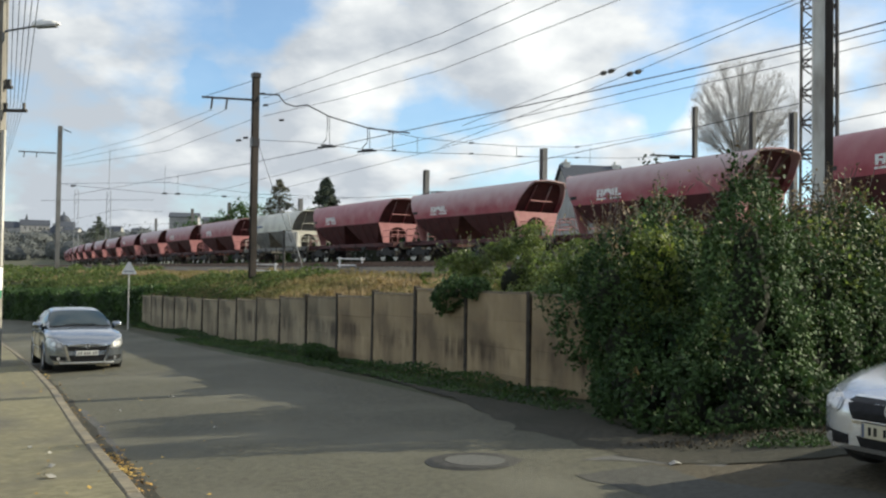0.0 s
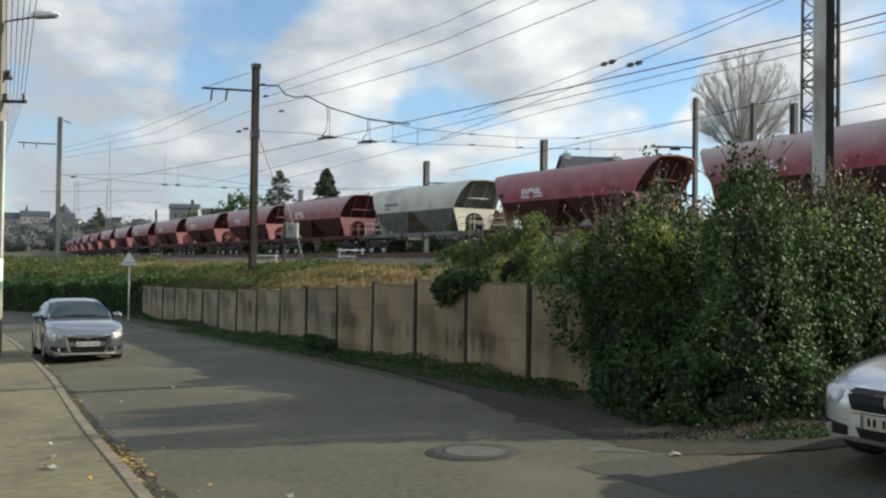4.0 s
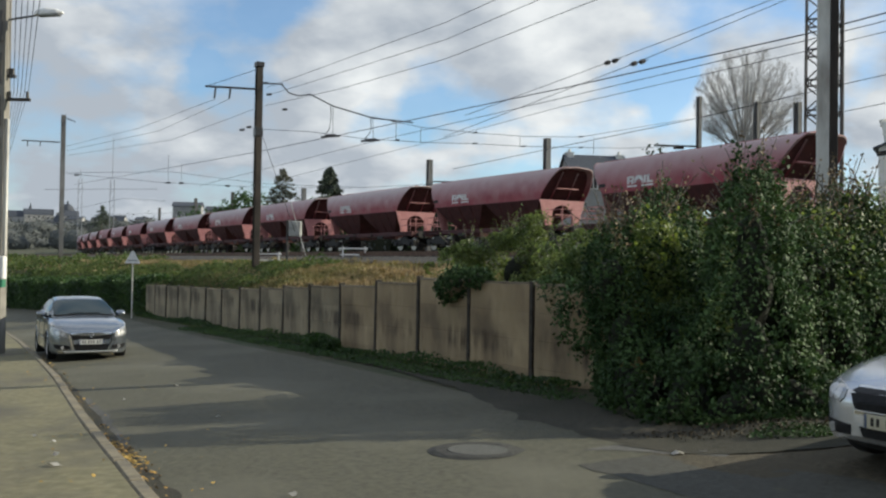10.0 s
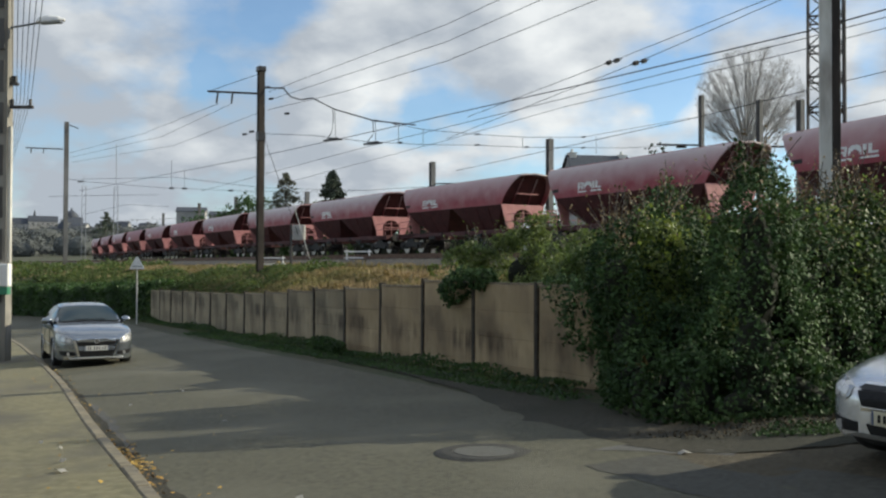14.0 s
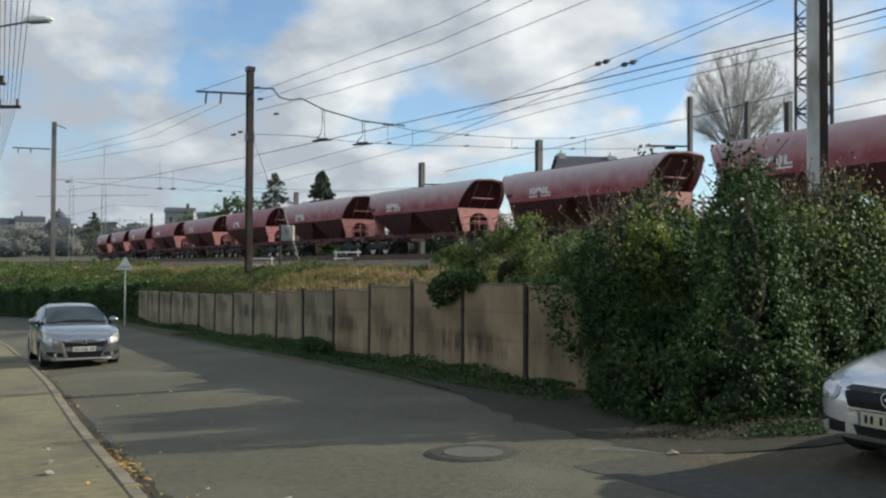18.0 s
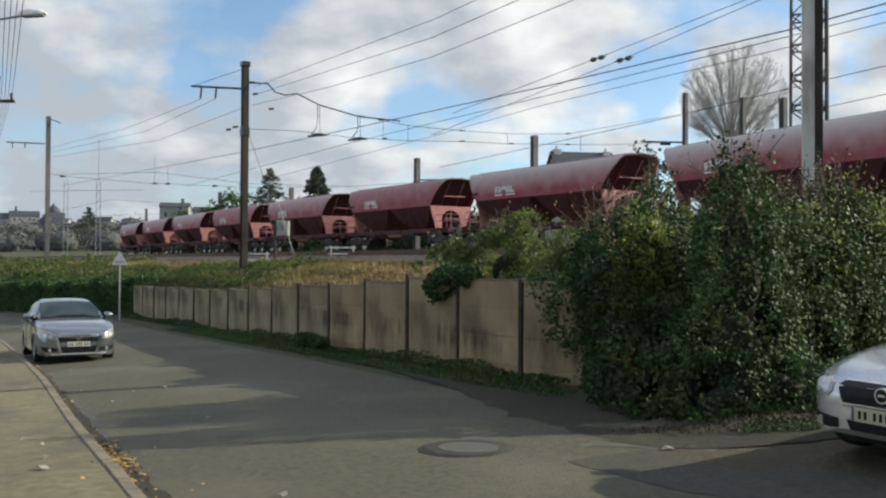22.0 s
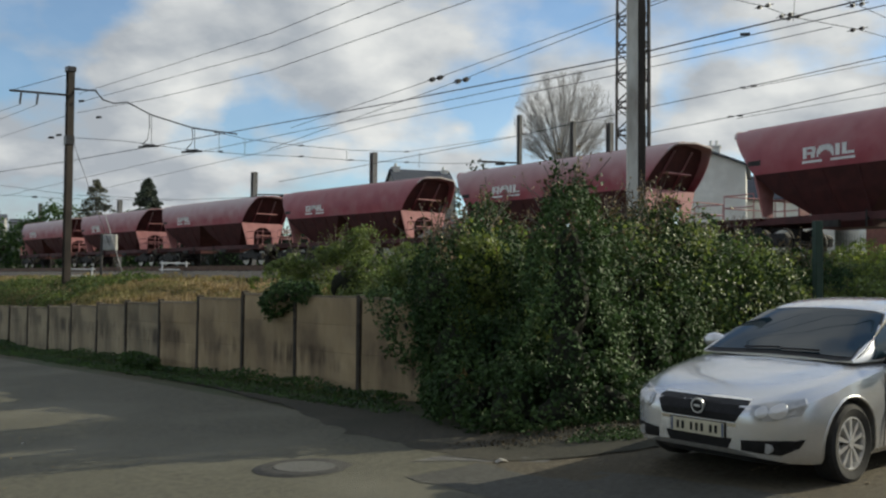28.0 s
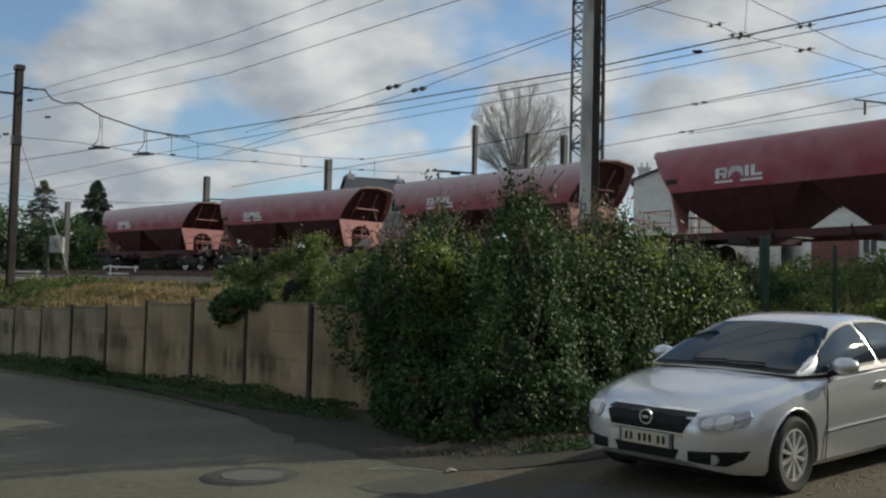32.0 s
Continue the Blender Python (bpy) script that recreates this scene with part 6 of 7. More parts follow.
    for sg in (1, -1):
        for nm, lo, hi in C["side"]:
            def skew(u, lo=lo, hi=hi):
                f = (1 - abs(u)) / 0.34
                return lo[0] + (lo[1] - lo[0]) * f, hi[0] + (hi[1] - hi[0]) * f
            def skew2(u, lo=lo, hi=hi):
                a, b = skew(u, lo, hi)
                return a + 0.035, b - 0.035
            pane("window_seal", 0, 0, sg * 0.965, sg * 0.655, M["plastic"], 0.004, 6, 6, skew2)
            pane("side_window", 0, 0, sg * 0.945, sg * 0.672, M["carglass"], 0.008, 6, 6, skew)

    def skin(x, zf, sg, out=0.0):
        """A point on the body's flank at height fraction zf."""
        w, zb, zs, zt = (curve(C[k], x) for k in ("w", "zb", "zs", "zt"))
        z = zb + (zs - zb) * zf
        return Vector((x, sg * (w * (0.985 + 0.015 * math.sin(math.pi * min(1, zf)))+ out), z))
    # door seams, handles, side mouldings, mirrors
    for sg in (1, -1):
        for x in C["seams"]:
            bm = bmesh.new()
            chain(bm, [skin(x - 0.05 * (f - 0.5), f, sg, 0.001) for f in np.linspace(0.08, 0.97, 9)], 0.005, 4)
            part("door_seam", bm, M["plastic"], t)
        for x in C["handles"]:
            bm = bmesh.new()
            p = skin(x, 0.86, sg, 0.02)
            box(bm, p.x - 0.10, p.x + 0.10, p.y - 0.018, p.y + 0.018, p.z - 0.018, p.z + 0.018, bevel=0.008)
            part("door_handle", bm, P, t)
        bm = bmesh.new()
        a, b = skin(-0.42, 0.42, sg, 0.006), skin(-wb + 0.42, 0.44, sg, 0.006)
        n = 8
        pts = [skin(-0.42 + (-wb + 0.84) * i / n, 0.42, sg, 0.006) for i in range(n + 1)]
        chain(bm, pts, 0.006, 5)
        part("side_moulding", bm, M["moulding"], t)
        mr = new("door_mirror"); mr.parent = t
        bx = C["mirror"]
        mp = G(bx, sg * 0.97)
        mr.matrix_basis = pose(mp.x, mp.y + sg * 0.13, mp.z + 0.06)
        bm = bmesh.new()
        bmesh.ops.create_uvsphere(bm, u_segments=14, v_segments=9, radius=1, matrix=Matrix.Diagonal((0.09, 0.125, 0.075, 1)))
        for v in bm.verts:
            if v.co.x < -0.035:
                v.co.x = -0.035
        part("mirror_shell", bm, P, mr, smooth=True)
        bm = bmesh.new(); rod(bm, (0, -sg * 0.06, -0.05), (0.02, -sg * 0.15, -0.09), 0.03, 6); part("mirror_foot", bm, M["plastic"], mr)
        bm = bmesh.new(); box(bm, -0.042, -0.036, -0.10, 0.10, -0.055, 0.055); part("mirror_glass", bm, M["chrome"], mr)
    # nose
    def nx_(y, z):
        hit = tree.ray_cast(Vector((3, y, z)), Vector((-1, 0, 0)))
        return hit[0].x if hit[0] else 0.4

    def face(name, outline, mat_, out, deep=0.03, par=t, label=""):
        bm = bmesh.new()
        c = [bm.verts.new((nx_(y, z) + out, y, z)) for y, z in outline]
        b = [bm.verts.new((nx_(y, z) + out - deep, y, z)) for y, z in outline]
        n = len(c)
        for i in range(n):
            bm.faces.new((c[i], c[(i + 1) % n], b[(i + 1) % n], b[i]))
        ym = sum(y for y, z in outline) / n; zm = sum(z for y, z in outline) / n
        ring = c
        for f in (0.8, 0.6, 0.4, 0.2):
            nxt = [bm.verts.new((nx_(ym + (y - ym) * f, zm + (z - zm) * f) + out, ym + (y - ym) * f, zm + (z - zm) * f)) for y, z in outline]
            for i in range(n):
                bm.faces.new((ring[i], ring[(i + 1) % n], nxt[(i + 1) % n], nxt[i]))
            ring = nxt
        bm.faces.new(ring)
        bmesh.ops.recalc_face_normals(bm, faces=bm.faces)
        return part(name, bm, mat_, par, label)

    def dense(pts, k=5):
        out = []
        for p, q in zip(pts, pts[1:] + pts[:1]):
            out += [(p[0] + (q[0] - p[0]) * i / k, p[1] + (q[1] - p[1]) * i / k) for i in range(k)]
        return out
    for nm, outl, mt, off in C["face"]:
        face(nm, dense(outl), M[mt], off)
    for sg in (1, -1):
        lamp = new("headlamp"); lamp.parent = t
        face("lamp_glass", dense([(sg * y, z) for y, z in C["lamp"]], 4), M["lampglass"], 0.012, par=lamp)
        for y, z, rad in C["bulbs"]:
            face("reflector", [(sg * y + rad * math.cos(k * 0.3927), z + rad * math.sin(k * 0.3927)) for k in range(16)], M["alloy"], 0.016, par=lamp)
        face("fog_recess", dense([(sg * y, z) for y, z in C["fog"]], 4), M["plastic"], 0.008)
        bm = bmesh.new()
        y, z = C["foglamp"]
        x = nx_(sg * y, z)
        rod(bm, (x - 0.02, sg * y, z), (x + 0.016, sg * y, z), 0.04, 14)
        part("fog_lamp", bm, M["lampglass"], t)
    # number plate with plain bars
    pz, ph = C["plate"]
    x0 = nx_(0, pz) + 0.016
    pl = new("number_plate"); pl.parent = t; pl.matrix_basis = pose(x0, 0, pz)
    bm = bmesh.new(); box(bm, -0.012, 0.006, -0.26, 0.26, -ph, ph, bevel=0.004); part("plate", bm, M[C["plate_paint"]], pl)
    bm = bmesh.new(); box(bm, -0.016, 0.003, -0.266, 0.266, -ph - 0.006, ph + 0.006, bevel=0.003); part("plate_holder", bm, M["plastic"], pl)
    for a in (-0.185, -0.135, -0.052, 0.0, 0.052, 0.135, 0.185):
        bm = bmesh.new(); box(bm, 0.004, 0.008, a - 0.013, a + 0.013, -ph * 0.55, ph * 0.55); part("plate_marking", bm, M["plastic"], pl)
    for a in (0.238, -0.252):
        bm = bmesh.new(); box(bm, 0.003, 0.008, a, a + 0.018, -ph * 0.92, ph * 0.92); part("edge_band", bm, M["blueplate"], pl)
    # emblem: a plain disc
    ez, er = C["emblem"]
    bm = bmesh.new()
    x = nx_(0, ez) + 0.02
    rod(bm, (x - 0.02, 0, ez), (x + 0.004, 0, ez), er, 24)
    em = part("emblem", bm, M["alloy"], t)
    bm = bmesh.new()
    rod(bm, (x, 0, ez), (x + 0.006, 0, ez), er * 0.80, 24)
    part("emblem_disc", bm, M["plastic"], em)
    bm = bmesh.new()
    box(bm, x + 0.004, x + 0.009, -er * 0.5, er * 0.5, ez - er * 0.15, ez + er * 0.15, bevel=0.002)
    part("emblem_bar", bm, M["alloy"], em)
    # wipers, aerial, inside
    for y0 in (0.05, -0.42):
        bm = bmesh.new()
        chain(bm, [G(ws[0] - 0.010 - 0.006 * i, (y0 + 0.11 * i) / 0.75 * 0.52, 0.022) for i in range(5)], 0.008, 4)
        part("wiper", bm, M["plastic"], t)
    bm = bmesh.new()
    gx = G(ws[1] - 0.02, 0.0, -0.07)
    box(bm, gx.x - 0.02, gx.x + 0.03, -0.12, 0.12, gx.z - 0.04, gx.z + 0.03, bevel=0.01)
    part("inner_mirror", bm, M["plastic"], t)
    for sg in (1, -1):
        for x in (fx, -wb):
            road_wheel(t, x, sg * (C["half"] - 0.115), r, sg, C["spokes"])
    return t


def tinted():
    m = bpy.data.materials.new("tinted_car_glass")
    m.use_nodes = True
    b = m.node_tree.nodes["Principled BSDF"]
    b.inputs["Base Color"].default_value = (0.012, 0.028, 0.038, 1)
    b.inputs["Specular IOR Level"].default_value = 0.34
    b.inputs["Roughness"].default_value = 0.02
    b.inputs["IOR"].default_value = 1.52
    return m


M["carglass"] = tinted()


SALOON = dict(paint=M["silver"], plate_paint="plate", front=0.87, rear=-3.82, fx=0.08, wb=2.71, r=0.322, half=0.905, roofw=0.56, roofz=1.44, spokes=10,
              xs=[0.945, 0.93, 0.90, 0.84, 0.75, 0.62, 0.5, 0.4, 0.3, 0.2, 0.1, 0.0, -0.1, -0.2, -0.3, -0.4, -0.5, -0.7, -1.0, -1.5, -2.0, -2.2, -2.3, -2.4, -2.5, -2.6, -2.7, -2.8, -2.9, -3.0, -3.1, -3.2, -3.33, -3.45, -3.65, -3.76, -3.82],
              w=[(0.945, 0.38), (0.93, 0.48), (0.90, 0.58), (0.84, 0.68), (0.75, 0.76), (0.62, 0.825), (0.46, 0.87), (0.30, 0.90), (-0.1, 0.908), (-2.9, 0.905), (-3.2, 0.885), (-3.45, 0.85), (-3.65, 0.78), (-3.76, 0.70), (-3.82, 0.55)],
              zb=[(0.945, 0.29), (0.90, 0.245), (0.75, 0.21), (0.5, 0.19), (-3.2, 0.20), (-3.65, 0.26), (-3.82, 0.36)],
              zs=[(0.945, 0.53), (0.90, 0.585), (0.75, 0.635), (0.5, 0.70), (0.12, 0.785), (-0.6, 0.89), (-1.5, 0.93), (-3.2, 0.97), (-3.65, 0.95), (-3.82, 0.80)],
              zt=[(0.945, 0.575), (0.90, 0.64), (0.75, 0.70), (0.5, 0.775), (0.12, 0.86), (-0.25, 0.935), (-0.5, 0.932), (-0.8, 0.925), (-2.7, 0.965), (-2.95, 0.99), (-3.2, 1.04), (-3.65, 1.03), (-3.82, 0.90)],
              roof=[(-0.23, 0.955), (-0.33, 1.00), (-0.55, 1.105), (-0.78, 1.21), (-1.00, 1.31), (-1.13, 1.365), (-1.38, 1.415), (-1.73, 1.440), (-2.08, 1.435), (-2.38, 1.405), (-2.63, 1.325), (-2.88, 1.20), (-3.13, 1.05), (-3.23, 0.99)],
              belt=[(-0.23, 0.93), (-1.18, 0.935), (-2.68, 0.975), (-3.23, 0.975)],
              wb_belt=[(-0.23, 0.74), (-0.58, 0.80), (-1.08, 0.835), (-2.28, 0.835), (-2.78, 0.79), (-3.23, 0.68)],
              cabin=[-0.23, -0.34, -0.46, -0.58, -0.70, -0.83, -0.96, -1.08, -1.23, -1.43, -1.73, -2.08, -2.38, -2.50, -2.63, -2.76, -2.88, -3.01, -3.13, -3.23],
              screen=(-0.29, -1.06), backlight=(-2.48, -3.10),
              side=[("front", (-1.56, -1.52), (-0.40, -0.66)), ("rear", (-2.50, -2.26), (-1.63, -1.59)), ("quarter", (-2.80, -2.44), (-2.54, -2.32))],
              seams=[-0.42, -1.70, -2.65], handles=[-1.50, -2.48], mirror=-0.68,
              face=[("grille", [(-0.41, 0.668), (0.41, 0.668), (0.43, 0.640), (0.35, 0.500), (-0.35, 0.500), (-0.43, 0.640)], "plastic", 0.006),
                    ("grille_rim", [(-0.42, 0.682), (0.42, 0.682), (0.42, 0.668), (-0.42, 0.668)], "chrome", 0.012),
                    ("plate_bar", [(-0.36, 0.495), (0.36, 0.495), (0.36, 0.465), (-0.36, 0.465)], "chrome", 0.008),
                    ("lower_grille", [(-0.32, 0.370), (0.32, 0.370), (0.28, 0.29), (-0.28, 0.29)], "plastic", 0.006),
                    ("chin", [(-0.72, 0.235), (0.72, 0.235), (0.70, 0.20), (-0.70, 0.20)], "plastic", 0.0)],
              lamp=[(0.47, 0.640), (0.58, 0.675), (0.76, 0.705), (0.80, 0.660), (0.775, 0.580), (0.64, 0.535), (0.52, 0.535), (0.475, 0.575)],
              bulbs=[(0.555, 0.600, 0.045), (0.66, 0.612, 0.058)], fog=[(0.40, 0.370), (0.80, 0.400), (0.77, 0.330), (0.68, 0.275), (0.40, 0.29)], foglamp=(0.60, 0.325),
              plate=(0.425, 0.058), emblem=(0.595, 0.062))
for k_ in ("w", "zb", "zs", "zt"):
    SALOON[k_] = [(x * 0.92 if x > 0 else x, v) for x, v in SALOON[k_]]
SALOON["xs"] = [x * 0.92 if x > 0 else x for x in SALOON["xs"]]
HATCH = dict(paint=M["silverblue"], plate_paint="plate_white", front=0.87, rear=-3.38, wb=2.61, r=0.315, half=0.875, roofw=0.56, roofz=1.45, spokes=7,
             xs=[0.865, 0.85, 0.82, 0.76, 0.67, 0.55, 0.45, 0.35, 0.25, 0.15, 0.05, -0.05, -0.15, -0.25, -0.35, -0.5, -0.7, -1.0, -1.5, -2.0, -2.2, -2.3, -2.4, -2.5, -2.6, -2.7, -2.8, -2.9, -3.0, -3.1, -3.25, -3.34, -3.38],
             w=[(0.865, 0.38), (0.85, 0.50), (0.82, 0.60), (0.76, 0.69), (0.67, 0.765), (0.55, 0.82), (0.40, 0.855), (0.25, 0.868), (-0.1, 0.876), (-2.5, 0.875), (-2.9, 0.855), (-3.1, 0.82), (-3.25, 0.77), (-3.34, 0.70), (-3.38, 0.6)],
             zb=[(0.865, 0.20), (0.82, 0.165), (0.67, 0.155), (0.4, 0.165), (-2.9, 0.20), (-3.25, 0.27), (-3.38, 0.36)],
             zs=[(0.865, 0.60), (0.82, 0.66), (0.67, 0.72), (0.4, 0.79), (0.1, 0.85), (-0.7, 0.93), (-1.5, 0.955), (-2.9, 0.99), (-3.25, 0.97), (-3.38, 0.85)],
             zt=[(0.865, 0.64), (0.82, 0.715), (0.67, 0.80), (0.4, 0.88), (0.1, 0.945), (-0.38, 0.985), (-0.6, 0.962), (-1.0, 0.955), (-2.7, 0.985), (-3.1, 1.02), (-3.38, 0.92)],
             roof=[(-0.40, 0.98), (-0.52, 1.05), (-0.75, 1.16), (-1.0, 1.275), (-1.2, 1.36), (-1.35, 1.40), (-1.6, 1.44), (-2.0, 1.455), (-2.5, 1.43), (-2.85, 1.385), (-3.0, 1.33), (-3.15, 1.20), (-3.28, 1.05), (-3.32, 1.0)],
             belt=[(-0.40, 0.955), (-1.5, 0.965), (-3.32, 1.0)],
             wb_belt=[(-0.40, 0.72), (-0.8, 0.78), (-1.3, 0.81), (-2.5, 0.81), (-3.0, 0.76), (-3.32, 0.70)],
             cabin=[-0.40, -0.52, -0.63, -0.75, -0.87, -1.0, -1.1, -1.2, -1.35, -1.6, -2.0, -2.5, -2.85, -3.0, -3.08, -3.15, -3.22, -3.28, -3.32],
             screen=(-0.48, -1.24), backlight=(-2.98, -3.26),
             side=[("front", (-1.75, -1.70), (-0.62, -0.84)), ("rear", (-2.62, -2.50), (-1.82, -1.78)), ("quarter", (-2.95, -2.75), (-2.68, -2.56))],
             seams=[-0.55, -1.78, -2.65], handles=[-1.58, -2.48], mirror=-0.82,
             face=[("grille", [(-0.45, 0.625), (0.45, 0.625), (0.40, 0.475), (-0.40, 0.475)], "plastic", 0.006),
                   ("grille_bar", [(-0.44, 0.632), (0.44, 0.632), (0.41, 0.585), (0.0, 0.555), (-0.41, 0.585)], "chrome", 0.014),
                   ("cheek_strip", [(-0.50, 0.60), (-0.455, 0.60), (-0.355, 0.235), (-0.395, 0.235)], "chrome", 0.012),
                   ("cheek_strip", [(0.455, 0.60), (0.50, 0.60), (0.395, 0.235), (0.355, 0.235)], "chrome", 0.012),
                   ("bumper_lip", [(-0.60, 0.222), (0.60, 0.222), (0.56, 0.185), (-0.56, 0.185)], "alloy", 0.010),
                   ("lower_grille", [(-0.395, 0.375), (0.395, 0.375), (0.34, 0.24), (-0.34, 0.24)], "plastic", 0.006),
                   ("chin", [(-0.62, 0.18), (0.62, 0.18), (0.60, 0.15), (-0.60, 0.15)], "plastic", 0.0)],
             lamp=[(0.52, 0.635), (0.64, 0.72), (0.79, 0.775), (0.825, 0.70), (0.79, 0.59), (0.66, 0.535), (0.52, 0.535)],
             bulbs=[(0.60, 0.61, 0.045), (0.70, 0.635, 0.05)], fog=[(0.46, 0.345), (0.78, 0.385), (0.76, 0.30), (0.68, 0.265), (0.44, 0.265)], foglamp=(0.60, 0.31),
             plate=(0.425, 0.055), emblem=(0.585, 0.05))


def car_at(x, y, fx, fy):
    a = math.atan2(fy, fx)
    z0, z1 = base_z(x, y), base_z(x - fx * 2.7, y - fy * 2.7)
    tilt = math.atan2(z0 - z1, 2.7)
    return Matrix.Translation((x, y, z0 + 0.004)) @ Matrix.Rotation(a, 4, "Z") @ Matrix.Rotation(-tilt, 4, "Y")


build_car(car_at(4.27, 7.38, -0.89, -0.456), SALOON, "silver four-door saloon parked on gravel by the thicket")
build_car(car_at(-8.36, 21.75, 0.477, -0.879), HATCH, "blue-silver hatchback parked along the kerb")


# ---- street things ----
def kerbs():
    k = thing("kerb", "worn pale concrete kerb stones", "kerb", kind="structure")
    pts = [(1.53, -1.5)] + KERB[:9]
    d = [0]
    for p, q in zip(pts, pts[1:]):
        d.append(d[-1] + math.dist(p, q))
    at_ = lambda s: (float(np.interp(s, d, [p[0] for p in pts])), float(np.interp(s, d, [p[1] for p in pts])))
    bm0 = bmesh.new()
    box(bm0, 0.006, 0.994, -0.02, 0.115, -0.25, 0.108, bevel=0.02)
    me = bpy.data.meshes.new("kerb_stone"); bm0.to_mesh(me); bm0.free(); me.materials.append(M["kerb"])
    rng = random.Random(3)
    s = 0
    while s < d[-1] - 1:
        a, b = at_(s), at_(s + 1.0)
        o = new("kerb_stone", me); o.parent = k
        an = math.atan2(b[1] - a[1], b[0] - a[0])
        o.matrix_basis = Matrix.Translation((a[0], a[1], base_z(*a) + rng.uniform(-0.008, 0.004))) @ Matrix.Rotation(an, 4, "Z") @ Matrix.Rotation(math.atan2(base_z(*a) - base_z(*b), 1.0), 4, "Y") @ Matrix.Rotation(rng.uniform(-0.012, 0.012), 4, "Z")
        s += 1.0


kerbs()


def flat_patch(name, outline, material, lift, label, jitter=0.05, seed=1):
    rng = random.Random(seed)
    pts = []
    for p, q in zip(outline, outline[1:] + outline[:1]):
        n = max(2, int(math.dist(p, q) / 0.22))
        for i in range(n):
            f = i / n
            pts.append((p[0] + (q[0] - p[0]) * f + rng.uniform(-jitter, jitter), p[1] + (q[1] - p[1]) * f + rng.uniform(-jitter, jitter)))
    bm = bmesh.new()
    vs = [bm.verts.new((x, y, base_z(x, y) + lift)) for x, y in pts]
    f = bm.faces.new(vs)
    bmesh.ops.triangulate(bm, faces=[f])
    for _ in range(5):
        long = [e for e in bm.edges if e.calc_length() > 0.5]
        if not long:
            break
        bmesh.ops.subdivide_edges(bm, edges=long, cuts=1)
        bmesh.ops.triangulate(bm, faces=[q for q in bm.faces if len(q.verts) > 3])
    for v in bm.verts:
        v.co.z = base_z(v.co.x, v.co.y) + lift
    bm.normal_update()
    for f in bm.faces:
        if f.normal.z < 0:
            f.normal_flip()
    ob = link_mesh(name, bm, material)
    return tagged(ob, label, "road patch", kind="structure")


# area of darker asphalt beside the yard
flat_patch("road_patch", [(1.26, 8.42), (2.09, 8.90), (2.89, 8.29), (3.60, 6.85), (4.06, 5.47), (3.05, 6.29), (1.90, 7.30)], M["asphalt_dark"], 0.0085, "darker asphalt area beside the yard", 0.04, 2)
flat_patch("road_patch", [(1.50, 9.18), (2.00, 9.55), (2.45, 9.35), (2.90, 8.85), (2.70, 8.60), (2.35, 8.95), (2.09, 9.00)], M["asphalt_old"], 0.0075, "pale broken asphalt edge beside the yard", 0.06, 3)
flat_patch("gutter_dirt", [(-0.32, 3.51), (-2.34, 7.53), (-3.97, 10.75), (-6.90, 16.80), (-9.5, 21.85), (-9.42, 21.92), (-6.80, 16.85), (-3.84, 10.83), (-2.18, 7.62), (-0.22, 3.56)], M["earth"], 0.0115, "dark earth and crumbs gathered along the kerb", 0.035, 9)
flat_patch("gutter", [(-3.22, 8.78), (-2.81, 8.76), (-3.86, 11.03), (-4.82, 13.11), (-5.37, 14.13), (-5.51, 13.85), (-4.16, 10.99)], M["asphalt_old"], 0.0075, "pale crumbled asphalt along the kerb", 0.05, 4)
flat_patch("worn_verge", [(0.92, 11.84), (1.02, 11.18), (1.25, 10.84), (1.53, 10.34), (1.75, 9.75), (2.05, 9.36), (2.56, 9.54), (2.88, 9.98), (2.35, 11.74), (1.66, 13.86), (0.00, 16.97), (-2.97, 22.28), (-5.96, 27.80), (-6.60, 27.60), (-5.10, 25.10), (-3.62, 22.44), (-2.25, 19.90), (-0.72, 16.88), (0.22, 14.48), (0.68, 12.8)], M["earth"], 0.008, "strip of bare earth and grit along the lane", 0.07, 5)
# soil patch laid where the ivy's shade falls, dark by colour
flat_patch("worn_verge", [(1.90, 9.32), (2.60, 8.85), (3.40, 8.50), (4.40, 8.60), (5.20, 9.15), (6.40, 10.25), (7.20, 11.10), (6.2, 11.3), (5.0, 10.8), (3.4, 10.5), (2.75, 10.3)], M["earth"], 0.012, "earth at the thicket's foot, darkened for the ivy's shade", 0.09, 8)


def manhole():
    t = thing("manhole_cover", "round worn iron manhole cover set in the road", "manhole cover", at=Matrix.Translation((0.41, 9.22, base_z(0.41, 9.22) + 0.0165)) @ Matrix.Rotation(-0.0205, 4, "X"))
    bm = bmesh.new(); lathe(bm, [(0.50, -0.020), (0.43, 0.000), (0.42, 0.001), (0.325, 0.002), (0.315, -0.004)], 40, "z", ring_only=True); part("frame_ring", bm, M["darkiron"], t)
    bm = bmesh.new(); lathe(bm, [(0.308, -0.004), (0.303, 0.002), (0.02, 0.003)], 40, "z"); part("lid", bm, M["manlid"], t)


M["manlid"] = mat("filled_lid", (0.072, 0.072, 0.064), (0.118, 0.115, 0.102), 18, 0.85, metal=0.0, bump=0.4, fine=90)
M["darkiron"] = mat("tarred_iron_ring", (0.018, 0.017, 0.015), (0.046, 0.044, 0.037), 9, 0.85, bump=0.4, fine=90)
manhole()
flat_patch("road_seal", [(0.41 + 0.47 * math.cos(a * 0.5236), 9.22 + 0.47 * math.sin(a * 0.5236)) for a in range(12)], M["asphalt_dark"], 0.0095, "dark tar seal round the manhole", 0.03, 6)


